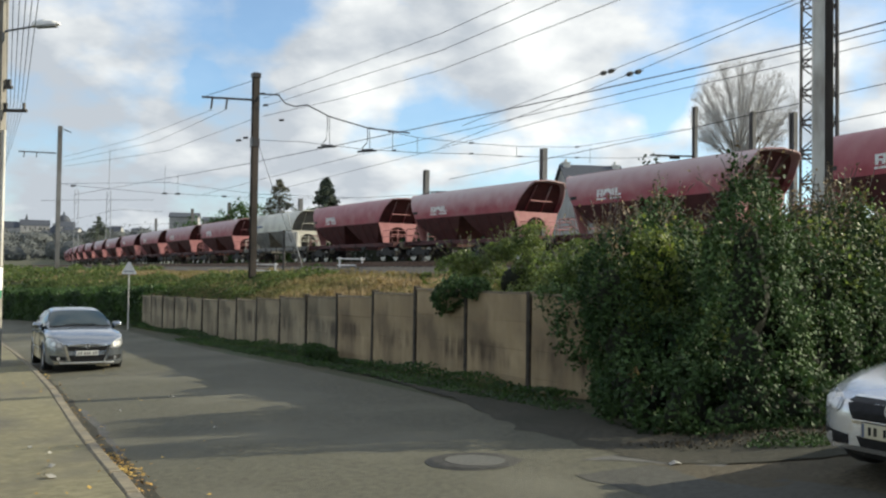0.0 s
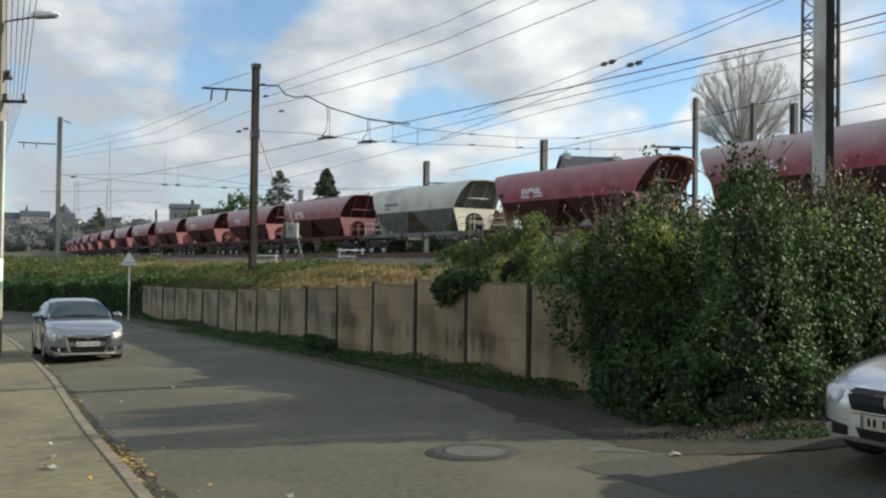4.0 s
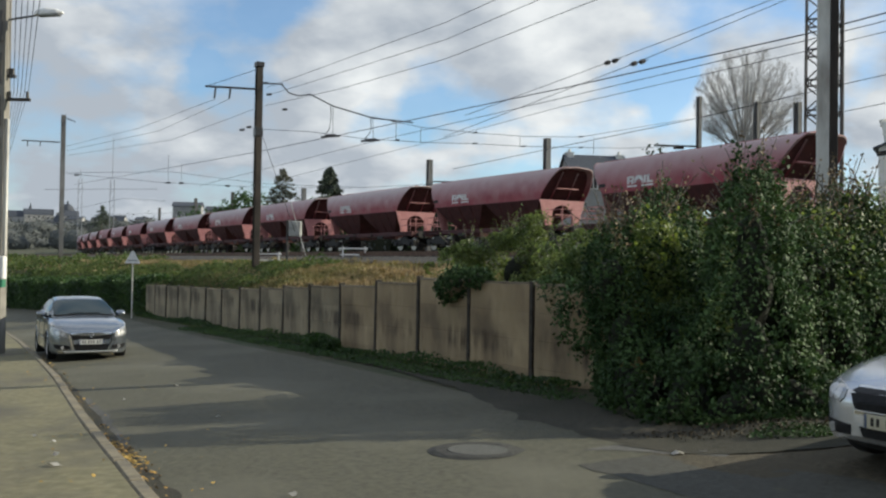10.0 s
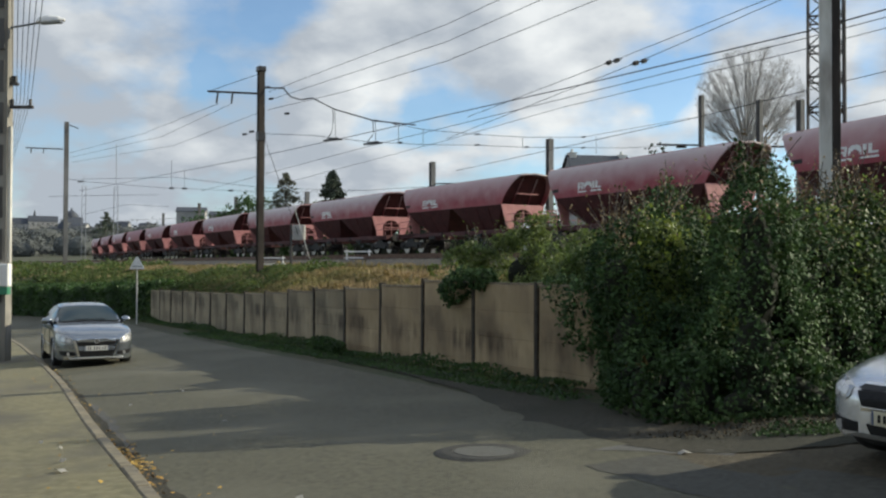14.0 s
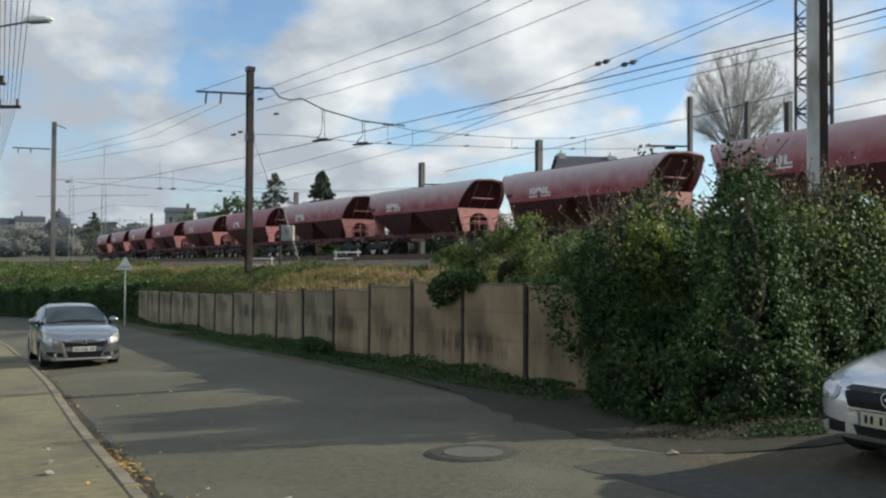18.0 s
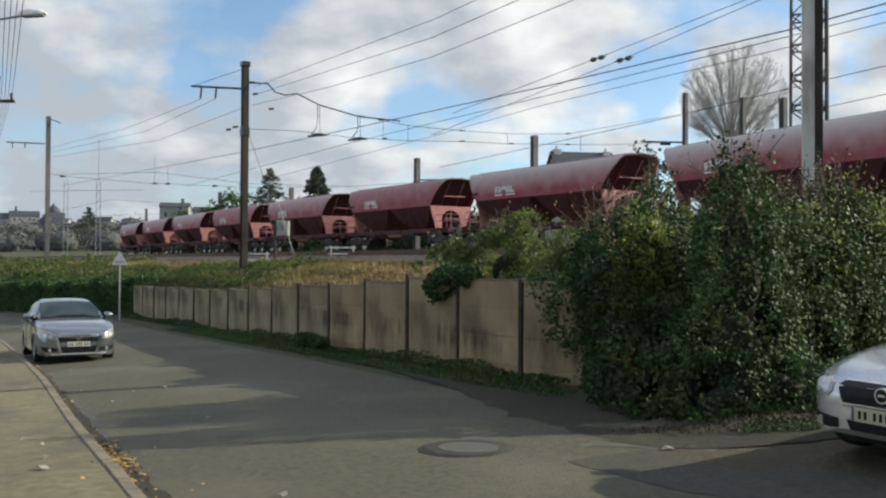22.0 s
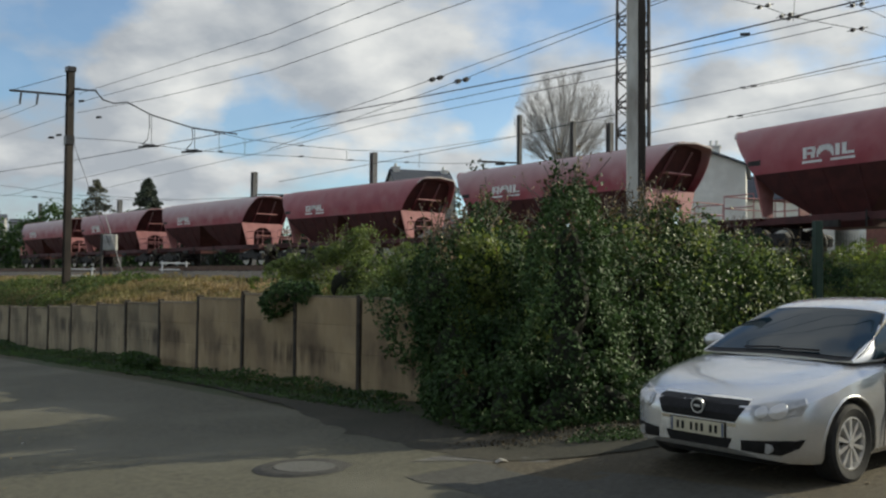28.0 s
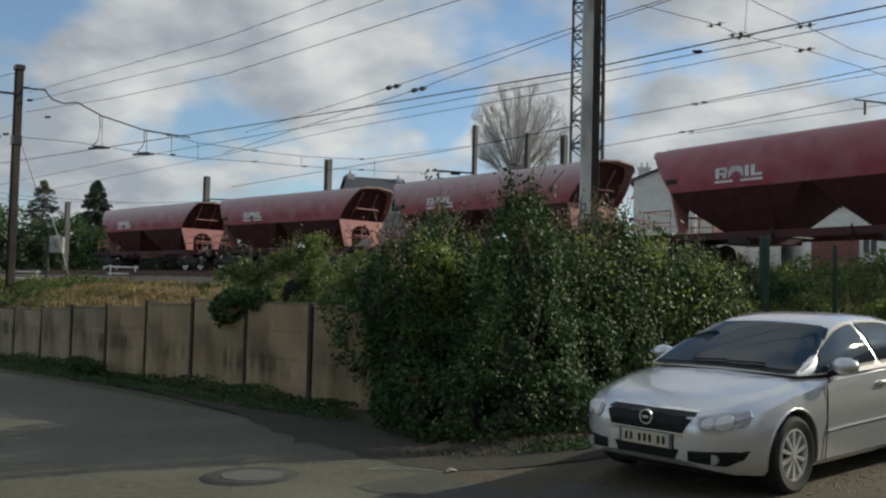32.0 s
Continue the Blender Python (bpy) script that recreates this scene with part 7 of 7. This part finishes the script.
def litter():
    rng = np.random.default_rng(81)
    # yellow leaves in the gutter and on the pavement
    P = []
    ks = np.array(KERB[1:7])
    for i in range(1500):
        f = rng.random() * 4.6
        k = int(f); q = ks[k] + (ks[k + 1] - ks[k]) * (f - k)
        d = abs(rng.normal()) * 0.11
        heap = math.exp(-((q[1] - 9.3) / 0.8) ** 2)
        if rng.random() > 0.12 + heap:
            continue
        x, y = q[0] + 0.03 + d * 0.88, q[1] + d * 0.46
        P.append((x, y, base_z(x, y) + 0.022 + rng.random() * 0.02))
    for i in range(70):
        f = rng.random() * 4.6
        k = int(f); q = ks[k] + (ks[k + 1] - ks[k]) * (f - k)
        d = rng.random() * 2.2
        x, y = q[0] - d * 0.88 - 0.15, q[1] - d * 0.46
        P.append((x, y, base_z(x, y) + 0.115))
    for i in range(34):
        f = rng.random() * 4.6
        k = int(f); q = ks[k] + (ks[k + 1] - ks[k]) * (f - k)
        d = rng.random() * 1.8
        x, y = q[0] + d * 0.88, q[1] + d * 0.46
        P.append((x, y, base_z(x, y) + 0.02))
    P = np.array(P)
    V, Fc = leaves(P, np.tile([0, 0, 1.0], (len(P), 1)), 0.036, rng, 0.8)
    tagged(mesh_np("fallen_leaves", V, Fc, M["deadleaf"]), "yellow fallen leaves along the kerb", "leaves", kind="stuff")
    spots = ((-3.98, 9.52), (-3.63, 8.79), (-3.45, 8.27), (-2.80, 11.74), (-1.15, 7.35), (2.33, 8.87), (-4.68, 13.71), (-4.40, 15.38), (-3.86, 9.94), (-4.35, 9.92))
    for i, (x, y) in enumerate(spots):
        w = thing("paper_scrap", "pale scrap of litter on the ground", "litter", group="scraps of litter", at=Matrix.Translation((x, y, base_z(x, y) + (0.112 if x < -0.53 * y + 1.4 else 0.016))) @ Matrix.Rotation(i * 1.3, 4, "Z"))
        bm = bmesh.new()
        s = 0.032 + 0.018 * (i % 3)
        vs = [bm.verts.new(p) for p in ((-s, -s * 0.5, 0), (0, -s * 0.6, 0.02), (s, -s * 0.4, 0), (s * 0.9, s * 0.5, 0.012), (0, s * 0.55, 0.03), (-s * 0.8, s * 0.5, 0.004))]
        bm.faces.new((vs[0], vs[1], vs[4], vs[5])); bm.faces.new((vs[1], vs[2], vs[3], vs[4]))
        bmesh.ops.solidify(bm, geom=list(bm.faces), thickness=0.003)
        part("scrap", bm, M["paper"], w)


def pebbles():
    """Loose stones trodden into the yard: squat six-cornered lumps."""
    rng = np.random.default_rng(83)
    n = 5200
    x = rng.uniform(2.3, 9.0, n); y = rng.uniform(4.2, 10.2, n)
    clump = np.sin(x * 2.3 + 1.1 * y) + np.sin(1.7 * y - x) + rng.normal(size=n) * 0.9
    keep = (clump > -0.2) & (y > 12.2 - 1.25 * x) & (y < 9.3 + 0.30 * (x - 2.0))
    x, y = x[keep], y[keep]
    n = len(x)
    z = np.array([base_z(a, b) for a, b in zip(x, y)]) + 0.003
    s = 0.006 + 0.016 * rng.random(n) ** 2.5
    base = np.array([(1, 0, 0), (0, 1, 0), (-1, 0, 0), (0, -1, 0), (0, 0, 0.6), (0, 0, -0.5)])
    V = np.column_stack([x, y, z])[:, None, :] + base[None] * s[:, None, None] * rng.uniform(0.6, 1.3, (n, 6, 3))
    tri = np.array([(0, 1, 4), (1, 2, 4), (2, 3, 4), (3, 0, 4), (1, 0, 5), (2, 1, 5), (3, 2, 5), (0, 3, 5)])
    Fc = (tri[None] + (np.arange(n) * 6)[:, None, None]).reshape(-1, 3)
    tagged(mesh_np("loose_gravel", V.reshape(-1, 3), Fc, M["pebble"]), "loose pale stones trodden into the yard", "gravel", kind="stuff")


litter()
pebbles()


def lamp_pole():
    t = thing("utility_pole", "concrete utility pole with street lamp and cables", "pole", at=pose(-11.1, 22.9, base_z(-11.2, 22.9) + 0.1) @ Matrix.Scale(1.24, 4))
    bm = bmesh.new()
    a, b = 0.17, 0.14
    loft(bm, [[(-a, -a * 0.8, 0), (a, -a * 0.8, 0), (a, a * 0.8, 0), (-a, a * 0.8, 0)], [(-b, -b * 0.8, 9.0), (b, -b * 0.8, 9.0), (b, b * 0.8, 9.0), (-b, b * 0.8, 9.0)]])
    part("pole", bm, M["polegrey"], t)
    # dark plates on the face imitate the shade in the pole's hollows
    bm = bmesh.new()
    for z in np.arange(1.2, 8.6, 0.85):
        box(bm, -0.09, 0.09, -0.150, -0.10, z, z + 0.62)
    o = part("recesses", bm, M["mast"], t); o["kind"] = "stuff"
    bm = bmesh.new(); box(bm, 0.16, 0.23, -0.10, -0.02, 2.0, 4.75, bevel=0.01); part("cable_cover", bm, M["mastgrey"], t)
    bm = bmesh.new(); box(bm, -0.1, 0.30, -0.30, -0.14, 1.52, 1.98, bevel=0.02); part("meter_box", bm, M["white"], t)
    bm = bmesh.new(); box(bm, -0.1, 0.28, -0.30, -0.14, 1.36, 1.515, bevel=0.01); part("green_panel", bm, M["signgreen"], t)
    bm = bmesh.new(); rod(bm, (0.1, 0, 6.76), (0.72, 0, 6.87), 0.022, 6); part("lamp_arm", bm, M["lattice"], t)
    lm = new("street_lamp"); lm.parent = t; lm.matrix_basis = pose(0.68, 0, 6.86, 0, -4, 0)
    bm = bmesh.new()
    loft(bm, [[(x, y * w, z * h + 0.03 * x) for y, z in ((-0.11, 0), (0.11, 0), (0.10, 0.08), (0.05, 0.13), (-0.05, 0.13), (-0.10, 0.08))] for x, w, h in ((0, 0.5, 0.5), (0.06, 0.9, 0.9), (0.25, 1, 1), (0.45, 0.85, 0.7), (0.56, 0.5, 0.3))])
    part("lamp_housing", bm, M["white"], lm)
    bm = bmesh.new(); box(bm, 0.08, 0.50, -0.08, 0.08, -0.025, 0.012, bevel=0.01); part("lamp_lens", bm, M["lampglass"], lm)
    for z, x1 in ((5.15, 0.62), (5.62, 0.32), (7.5, 0.5)):
        bm = bmesh.new(); box(bm, -0.3, x1, -0.03, 0.03, z - 0.03, z + 0.03); part("cross_arm", bm, M["mast"], t)
        for k in (0.2, x1 - 0.06):
            bm = bmesh.new(); rod(bm, (k, 0, z + 0.03), (k, 0, z + 0.16), 0.035, 6); part("insulator", bm, M["insul"], t)
    for k in range(6):
        # from the added wall behind the eye to the cross arm, then on along the lane
        x = -10.84 + 0.09 * k
        wire("phone_cable", [(x + 13.4, -5.4, 5.05), (x + 4.65, 13, 5.52), (x, 22.9, 5.79), (-25.0 + 0.02 * k, 52, 6.3 + 0.03 * k)], 0.006, "thin black cable along the lane", group="street cables")


M["polegrey"] = mat("old_pole_concrete", (0.20, 0.185, 0.16), (0.34, 0.32, 0.28), 3, 0.9, bump=0.3, fine=40, c3=(0.10, 0.09, 0.075), big=1.2, stretch=(1, 1, 0.3))
M["signgreen"] = mat("green_panel_paint", (0.03, 0.16, 0.09), (0.05, 0.21, 0.12), 5, 0.5, fine=40)
lamp_pole()


def warning_sign():
    x, y = -12.95, 38.6
    g = base_z(x, y)
    t = thing("triangular_sign", "back of a pale triangular road sign on a post", "road sign", at=Matrix.Translation((x, y, g)) @ Matrix.Rotation(radians(12), 4, "Z"))
    bm = bmesh.new(); rod(bm, (0, 0.04, 0), (0, 0.04, 2.65), 0.03, 8); part("post", bm, M["mastgrey"], t)
    bm = bmesh.new()
    prism(bm, [(-0.30, 2.32), (0.30, 2.32), (0.29, 2.38), (0.045, 2.84), (-0.045, 2.84), (-0.29, 2.38)], -0.012, 0.012)
    part("plate", bm, M["white"], t, "plain pale metal back")
    bm = bmesh.new(); box(bm, -0.2, 0.2, -0.02, -0.013, 2.42, 2.46); part("bracket", bm, M["lattice"], t)
    bm = bmesh.new()
    prism(bm, [(-0.32, 2.30), (0.32, 2.30), (0.32, 2.312), (-0.32, 2.312)], 0.013, 0.018); part("rim", bm, M["red"], t)


warning_sign()


def white_rail(x, y, yaw, z, w=1.05):
    t = thing("barrier_rail", "low white two-bar barrier on the railway bank", "barrier", at=Matrix.Translation((x, y, z)) @ Matrix.Rotation(yaw, 4, "Z"), group="white barriers")
    for k in (-w / 2, w / 2):
        bm = bmesh.new(); box(bm, k - 0.035, k + 0.035, -0.035, 0.035, -0.3, 0.62, bevel=0.008); part("post", bm, M["white"], t)
    for zz in (0.22, 0.50):
        bm = bmesh.new(); box(bm, -w / 2 - 0.12, w / 2 + 0.12, -0.025, 0.025, zz, zz + 0.06, bevel=0.008); part("bar", bm, M["white"], t)


for x, y, w in ((-7.75, 41.0, 1.05), (-3.85, 41.0, 1.0)):
    white_rail(x, y, 0.1, land(x, y) + 0.12, w)


def cabinet():
    t = thing("signal_cabinet", "pale grey signalling box on a dark post with a thin stay", "cabinet", at=Matrix.Translation((-6.62, 41.0, 1.6)))
    bm = bmesh.new(); box(bm, -0.28, -0.19, -0.05, 0.05, -0.3, 1.92, bevel=0.01); part("post", bm, M["mast"], t)
    bm = bmesh.new(); box(bm, -0.15, 0.40, -0.2, 0.12, 1.18, 1.87, bevel=0.03); part("box", bm, M["palegrey"], t)
    bm = bmesh.new(); box(bm, -0.10, 0.35, -0.215, -0.203, 1.23, 1.82, bevel=0.005); part("box_door", bm, M["palegrey"], t)
    for zz in (1.3, 1.7):
        bm = bmesh.new(); box(bm, -0.2, -0.14, -0.04, 0.04, zz, zz + 0.05); part("bracket", bm, M["mast"], t)
    bm = bmesh.new(); rod(bm, (-0.09, -0.3, 2.76), (0.69, -0.3, 0.2), 0.020, 6); part("stay", bm, M["palegrey"], t)
    wire("stay_wire", [(-7.96, 40.0, 7.42), (-6.1, 41.0, 1.8)], 0.012, "thin stay wire from the mast to the bank")


cabinet()


def mast_gear():
    # dark fittings and arms on the first mast
    t = MAST1
    inv = t.matrix_basis.inverted()

    def tube(name, pts, r, material):
        bm = bmesh.new(); chain(bm, [inv @ Vector(p) for p in pts], r, 5); return part(name, bm, material, t)
    tube("side_arm", [(-10.4, 40.0, 9.28), (-8.1, 40.0, 9.18)], 0.05, M["mast"])
    for x in (-9.95, -9.3):
        tube("insulator", [(x, 40, 9.24), (x - 0.05, 40, 8.75)], 0.045, M["insul"])
    tube("top_bracket", [(-8.05, 40, 9.45), (-7.0, 40, 9.42)], 0.035, M["mast"])
    for x, z in ((-7.75, 9.45), (-8.75, 7.38), (-8.45, 7.5), (-6.9, 8.3), (-7.6, 8.95)):
        tube("insulator", [(x - 0.11, 40, z), (x + 0.11, 40, z + 0.02)], 0.05, M["insul"])
    bm = bmesh.new(); box(bm, -0.18, 0.18, -0.18, 0.18, 8.4, 8.62, bevel=0.02); part("cap", bm, M["insul"], t)
    bm = bmesh.new(); box(bm, -0.17, 0.17, -0.17, 0.17, 5.35, 5.75, bevel=0.02); part("clamp", bm, M["insul"], t)
    wire("feeder_cable", [(-7.06, 40, 9.42), (-6.75, 40, 9.05), (-6.3, 40, 8.92), (-5.8, 40, 9.0), (-4.74, 39.4, 8.40), (-2.95, 38.6, 7.78), (-1.2, 38.2, 7.55)], 0.028, "thick drooping feeder cable from the mast")
    for pts in (((-2.97, 38.5, 7.82), (-0.88, 38, 7.33), (1.38, 38, 7.13), (3.6, 40, 7.30), (6.4, 42, 7.60), (13, 48, 9.49)), ((-7.8, 40, 7.42), (-5.7, 39.2, 7.24), (-3.3, 38.6, 6.9), (-0.88, 38, 6.70), (1.38, 38, 6.68), (3.6, 40, 6.86), (8.7, 44, 7.37), (13, 48, 8.06))):
        wire("cross_span", pts, 0.011, "thin cross-span wire over the tracks")
    for x, z0, z1 in ((-1.91, 6.74, 7.58), (-0.88, 6.67, 7.33), (3.43, 6.8, 7.25), (7.15, 6.95, 7.75)):
        wire("dropper_wire", [(x, 38 + max(0, x - 1) * 0.8, z0), (x, 38 + max(0, x - 1) * 0.8, z1)], 0.010, "thin upright dropper of the overhead line")
    wire("mast_stay", [(-8.15, 40, 10.05), (-10.3, 40, 9.3)], 0.012, "thin stay from the mast's top to its arm")
    for (x, y, zt, zb) in ((-4.8, 39.2, 8.38, 7.02), (-3.02, 38.55, 7.78, 6.78)):
        d = thing("contact_wire_hanger", "dark hanger with insulators under the feeder cable", "wire fitting", group="wire hangers")
        bm = bmesh.new(); chain(bm, [(x, y, zt), (x + 0.03, y, zt - 0.45), (x - 0.03, y, zb + 0.35), (x - 0.25, y, zb + 0.08)], 0.018, 4); part("lead", bm, M["wire"], d)
        bm = bmesh.new(); rod(bm, (x + 0.1, y, zt), (x + 0.12, y, zb + 0.1), 0.012, 4); part("dropper", bm, M["wire"], d)
        bm = bmesh.new(); rod(bm, (x - 0.40, y, zb), (x + 0.42, y, zb + 0.06), 0.045, 5); rod(bm, (x - 0.2, y, zb + 0.06), (x + 0.25, y, zb + 0.1), 0.05, 5); part("steady_arm", bm, M["insul"], d)
    # second mast's arm
    t = MAST0
    inv = t.matrix_basis.inverted()
    f = 70 / 66.0

    def up(p):
        e = Vector((0, 0, 1.65)); return e + (Vector(p) - e) * f
    tube("side_arm", [up((-30.3, 66, 10.1)), up((-27.6, 66, 10.0))], 0.05, M["mast"])
    for x in (-29.9, -29.0):
        tube("insulator", [up((x, 66, 10.05)), up((x, 66, 9.7))], 0.04, M["insul"])
    wire("mast_stay", [(-29.0, 70, 12.46), (-28.1, 70, 12.1)], 0.035, "short stay with an insulator from the mast's top")
    wire("cross_span", [(-28.8, 70, 8.2), (-24.98, 62, 7.34), (-18.88, 62, 6.87), (-17.62, 62, 6.85), (-14.47, 62, 6.72), (-12.74, 62, 6.67), (-6, 62, 6.7)], 0.011, "thin cross-span wire over the tracks")
    wire("cross_span", [(-26.11, 62, 4.67), (-21.54, 62, 5.75), (-18.66, 62, 5.61)], 0.009, "thin cross-span wire over the tracks")
    for x, z0, z1 in ((-18.52, 6.86, 8.76), (-17.63, 6.85, 8.2)):
        wire("dropper_wire", [(x, 62, z0), (x, 62, z1)], 0.010, "thin upright dropper of the overhead line")
    for x, z in ((-18.5, 6.86), (-17.62, 6.85), (-14.47, 6.72), (-24.7, 7.30)):
        wire("span_insulator", [(x - 0.16, 61.98, z), (x + 0.16, 61.98, z)], 0.06, "small dark insulator on a cross-span wire")
    wire("cross_span", [(-29.0, 70, 8.17), (-19.5, 66, 8.0), (-12.2, 62, 6.9), (-5.0, 58, 6.42), (6.7, 58, 7.2)], 0.012, "thin cross-span wire over the tracks")
    wire("cross_span", [(-32.5, 75, 7.24), (-27.7, 75, 7.35), (-23.3, 75, 7.42)], 0.014, "thin cross-span wire over the tracks")
    # gantry arms on the masts behind the train
    for p, q in (((12.8, 55, 9.02), (15.5, 55, 8.98)), ((-0.9, 75, 8.4), (3.2, 74, 8.35)), ((19.0, 55, 8.9), (22.5, 54, 8.8))):
        g = thing("gantry_arm", "slim horizontal catenary arm with insulators", "catenary arm", group="catenary arms")
        bm = bmesh.new(); rod(bm, p, q, 0.06, 5); part("beam", bm, M["mast"], g)
        m = Vector(p).lerp(Vector(q), 0.55)
        bm = bmesh.new(); rod(bm, m - Vector((0.3, 0, 0.08)), m + Vector((0.3, 0, -0.08)), 0.13, 6); part("insulator", bm, M["insul"], g)
    # pairs of insulators on spans
    for x, y, z in ((4.50, 24.35, 7.13), (5.03, 23.47, 6.92), (15.84, 27.0, 10.65), (16.63, 27.0, 10.40), (16.89, 27.0, 10.34), (19.24, 27.0, 10.10), (17.82, 25.0, 10.24)):
        g = thing("line_insulator", "dark ribbed insulator on an overhead line", "insulator", group="line insulators")
        bm = bmesh.new()
        d = Vector((0.06, -0.10, 0)) if y > 20 else Vector((0.10, 0.04, -0.02))
        for k in (-1, 1):
            c = Vector((x, y, z)) + d * k * 1.3
            rod(bm, c - d * 0.5, c + d * 0.5, 0.065, 8)
        rod(bm, Vector((x, y, z)) - d * 3, Vector((x, y, z)) + d * 3, 0.014, 4)
        part("body", bm, M["insul"], g)
    # small clips that tie pairs of wires
    for x, y, z in ((15.7, 28.1, 8.19), (15.9, 27.8, 8.20), (16.55, 30.5, 7.66), (16.75, 30.2, 7.65), (9.83, 17.5, 6.85), (1.38, 38, 7.13), (1.38, 38, 6.68), (3.6, 40, 6.86), (6.4, 42, 7.60), (6.4, 42, 7.1), (-2.01, 38.2, 7.58), (-1.86, 38.2, 6.80)):
        g = thing("wire_clip", "small dark clip on an overhead wire", "wire fitting", group="wire clips")
        bm = bmesh.new(); rod(bm, (x - 0.10, y, z), (x + 0.10, y, z + 0.02), 0.034, 6); part("clip", bm, M["insul"], g)
    MAST9 = h_mast("catenary_mast", 36.0, 40.0, 1.8, 12.6, 0.34, "grey catenary mast with a long side arm", M["mast"])
    inv = MAST9.matrix_basis.inverted()
    t = MAST9
    tube("side_arm", [(31.4, 40.0, 11.84), (36.0, 40.0, 11.72)], 0.05, M["mast"])
    tube("insulator", [(32.0, 40.0, 11.75), (32.0, 40.0, 11.1)], 0.06, M["insul"])
    # wires past the right of the tower
    wire("span_wire", [(13.1, 27.0, 11.04), (15.84, 27.0, 10.65), (16.78, 27.0, 10.37), (19.24, 27.0, 10.10), (21.34, 27.0, 9.69), (26.0, 27.0, 8.7)], 0.012, "thin span wire between masts")
    wire("dropper_wire", [(16.99, 27.0, 11.6), (16.89, 27.0, 10.22)], 0.012, "thin upright dropper of the overhead line")
    wire("span_wire", [(15.2, 25.0, 11.1), (16.32, 25.0, 10.71), (17.82, 25.0, 10.24), (19.55, 25.0, 9.62), (24.0, 25.0, 8.9)], 0.012, "thin span wire between masts")
    # far masts by the line
    for x, y, z1, w in ((-78.9, 200, 19.0, 0.5), (-57.5, 160, 15.4, 0.42)):
        g = thing("far_lattice_mast", "far slim lattice mast by the railway", "mast", group="railway masts")
        bm = bmesh.new()
        for k in (-w, w):
            rod(bm, (x + k, y, 2), (x + k * 0.8, y, z1), 0.06, 4)
        for i in range(10):
            z0 = 2 + (z1 - 2) * i / 10; z2 = 2 + (z1 - 2) * (i + 1) / 10
            rod(bm, (x - w, y, z0), (x + w, y, z2), 0.035, 4)
        rod(bm, (x, y, z1), (x, y, z1 + (7.4 if y == 160 else 2)), 0.05, 4)
        part("lattice", bm, M["lattice"], g)
    for x, y, h in ((-40.2, 150, 9.6), (-29.6, 130, 9.2), (-58.4, 190, 10.2), (-15.0, 100, 7.5)):
        h_mast("catenary_mast", x, y, 2.2, 2.2 + h, 0.42, "far grey catenary mast", M["mastpale"])
    wire("cross_span", [(-57, 160, 9.4), (-40.2, 150, 9.5), (-15, 100, 9.0)], 0.018, "far cross-span wire over the tracks")


mast_gear()


def fence():
    t = thing("mesh_fence", "dark green steel mesh fence behind the parked car", "fence")
    posts = [(8.85, 13.65), (9.19, 14.0), (10.75, 14.2), (12.4, 14.45), (14.1, 14.7), (15.8, 14.9)]
    for i, (x, y) in enumerate(posts[1:]):
        g = base_z(x, y)
        w = 0.065 if i == 0 else 0.03
        bm = bmesh.new(); box(bm, x - w, x + w, y - w, y + w, g - 0.2, 2.70 if i == 0 else 2.62, bevel=0.008); part("post", bm, M["green"], t)
    for (a, b) in zip(posts[1:], posts[2:]):
        bm = bmesh.new()
        g = base_z(*a)
        for z in np.arange(g + 0.15, 2.5, 0.2):
            rod(bm, (*a, z), (*b, z), 0.003, 3)
        n = 26
        for i in range(1, n):
            p = (a[0] + (b[0] - a[0]) * i / n, a[1] + (b[1] - a[1]) * i / n)
            rod(bm, (*p, g + 0.1), (*p, 2.5), 0.0025, 3)
        o = part("mesh", bm, M["green"], t); o["kind"] = "stuff"


fence()


def motions():
    for k, w in WAGONS.items():
        walk(w, [(t, wagon_pose(k, s)) for t, s in TRAIN])


motions()
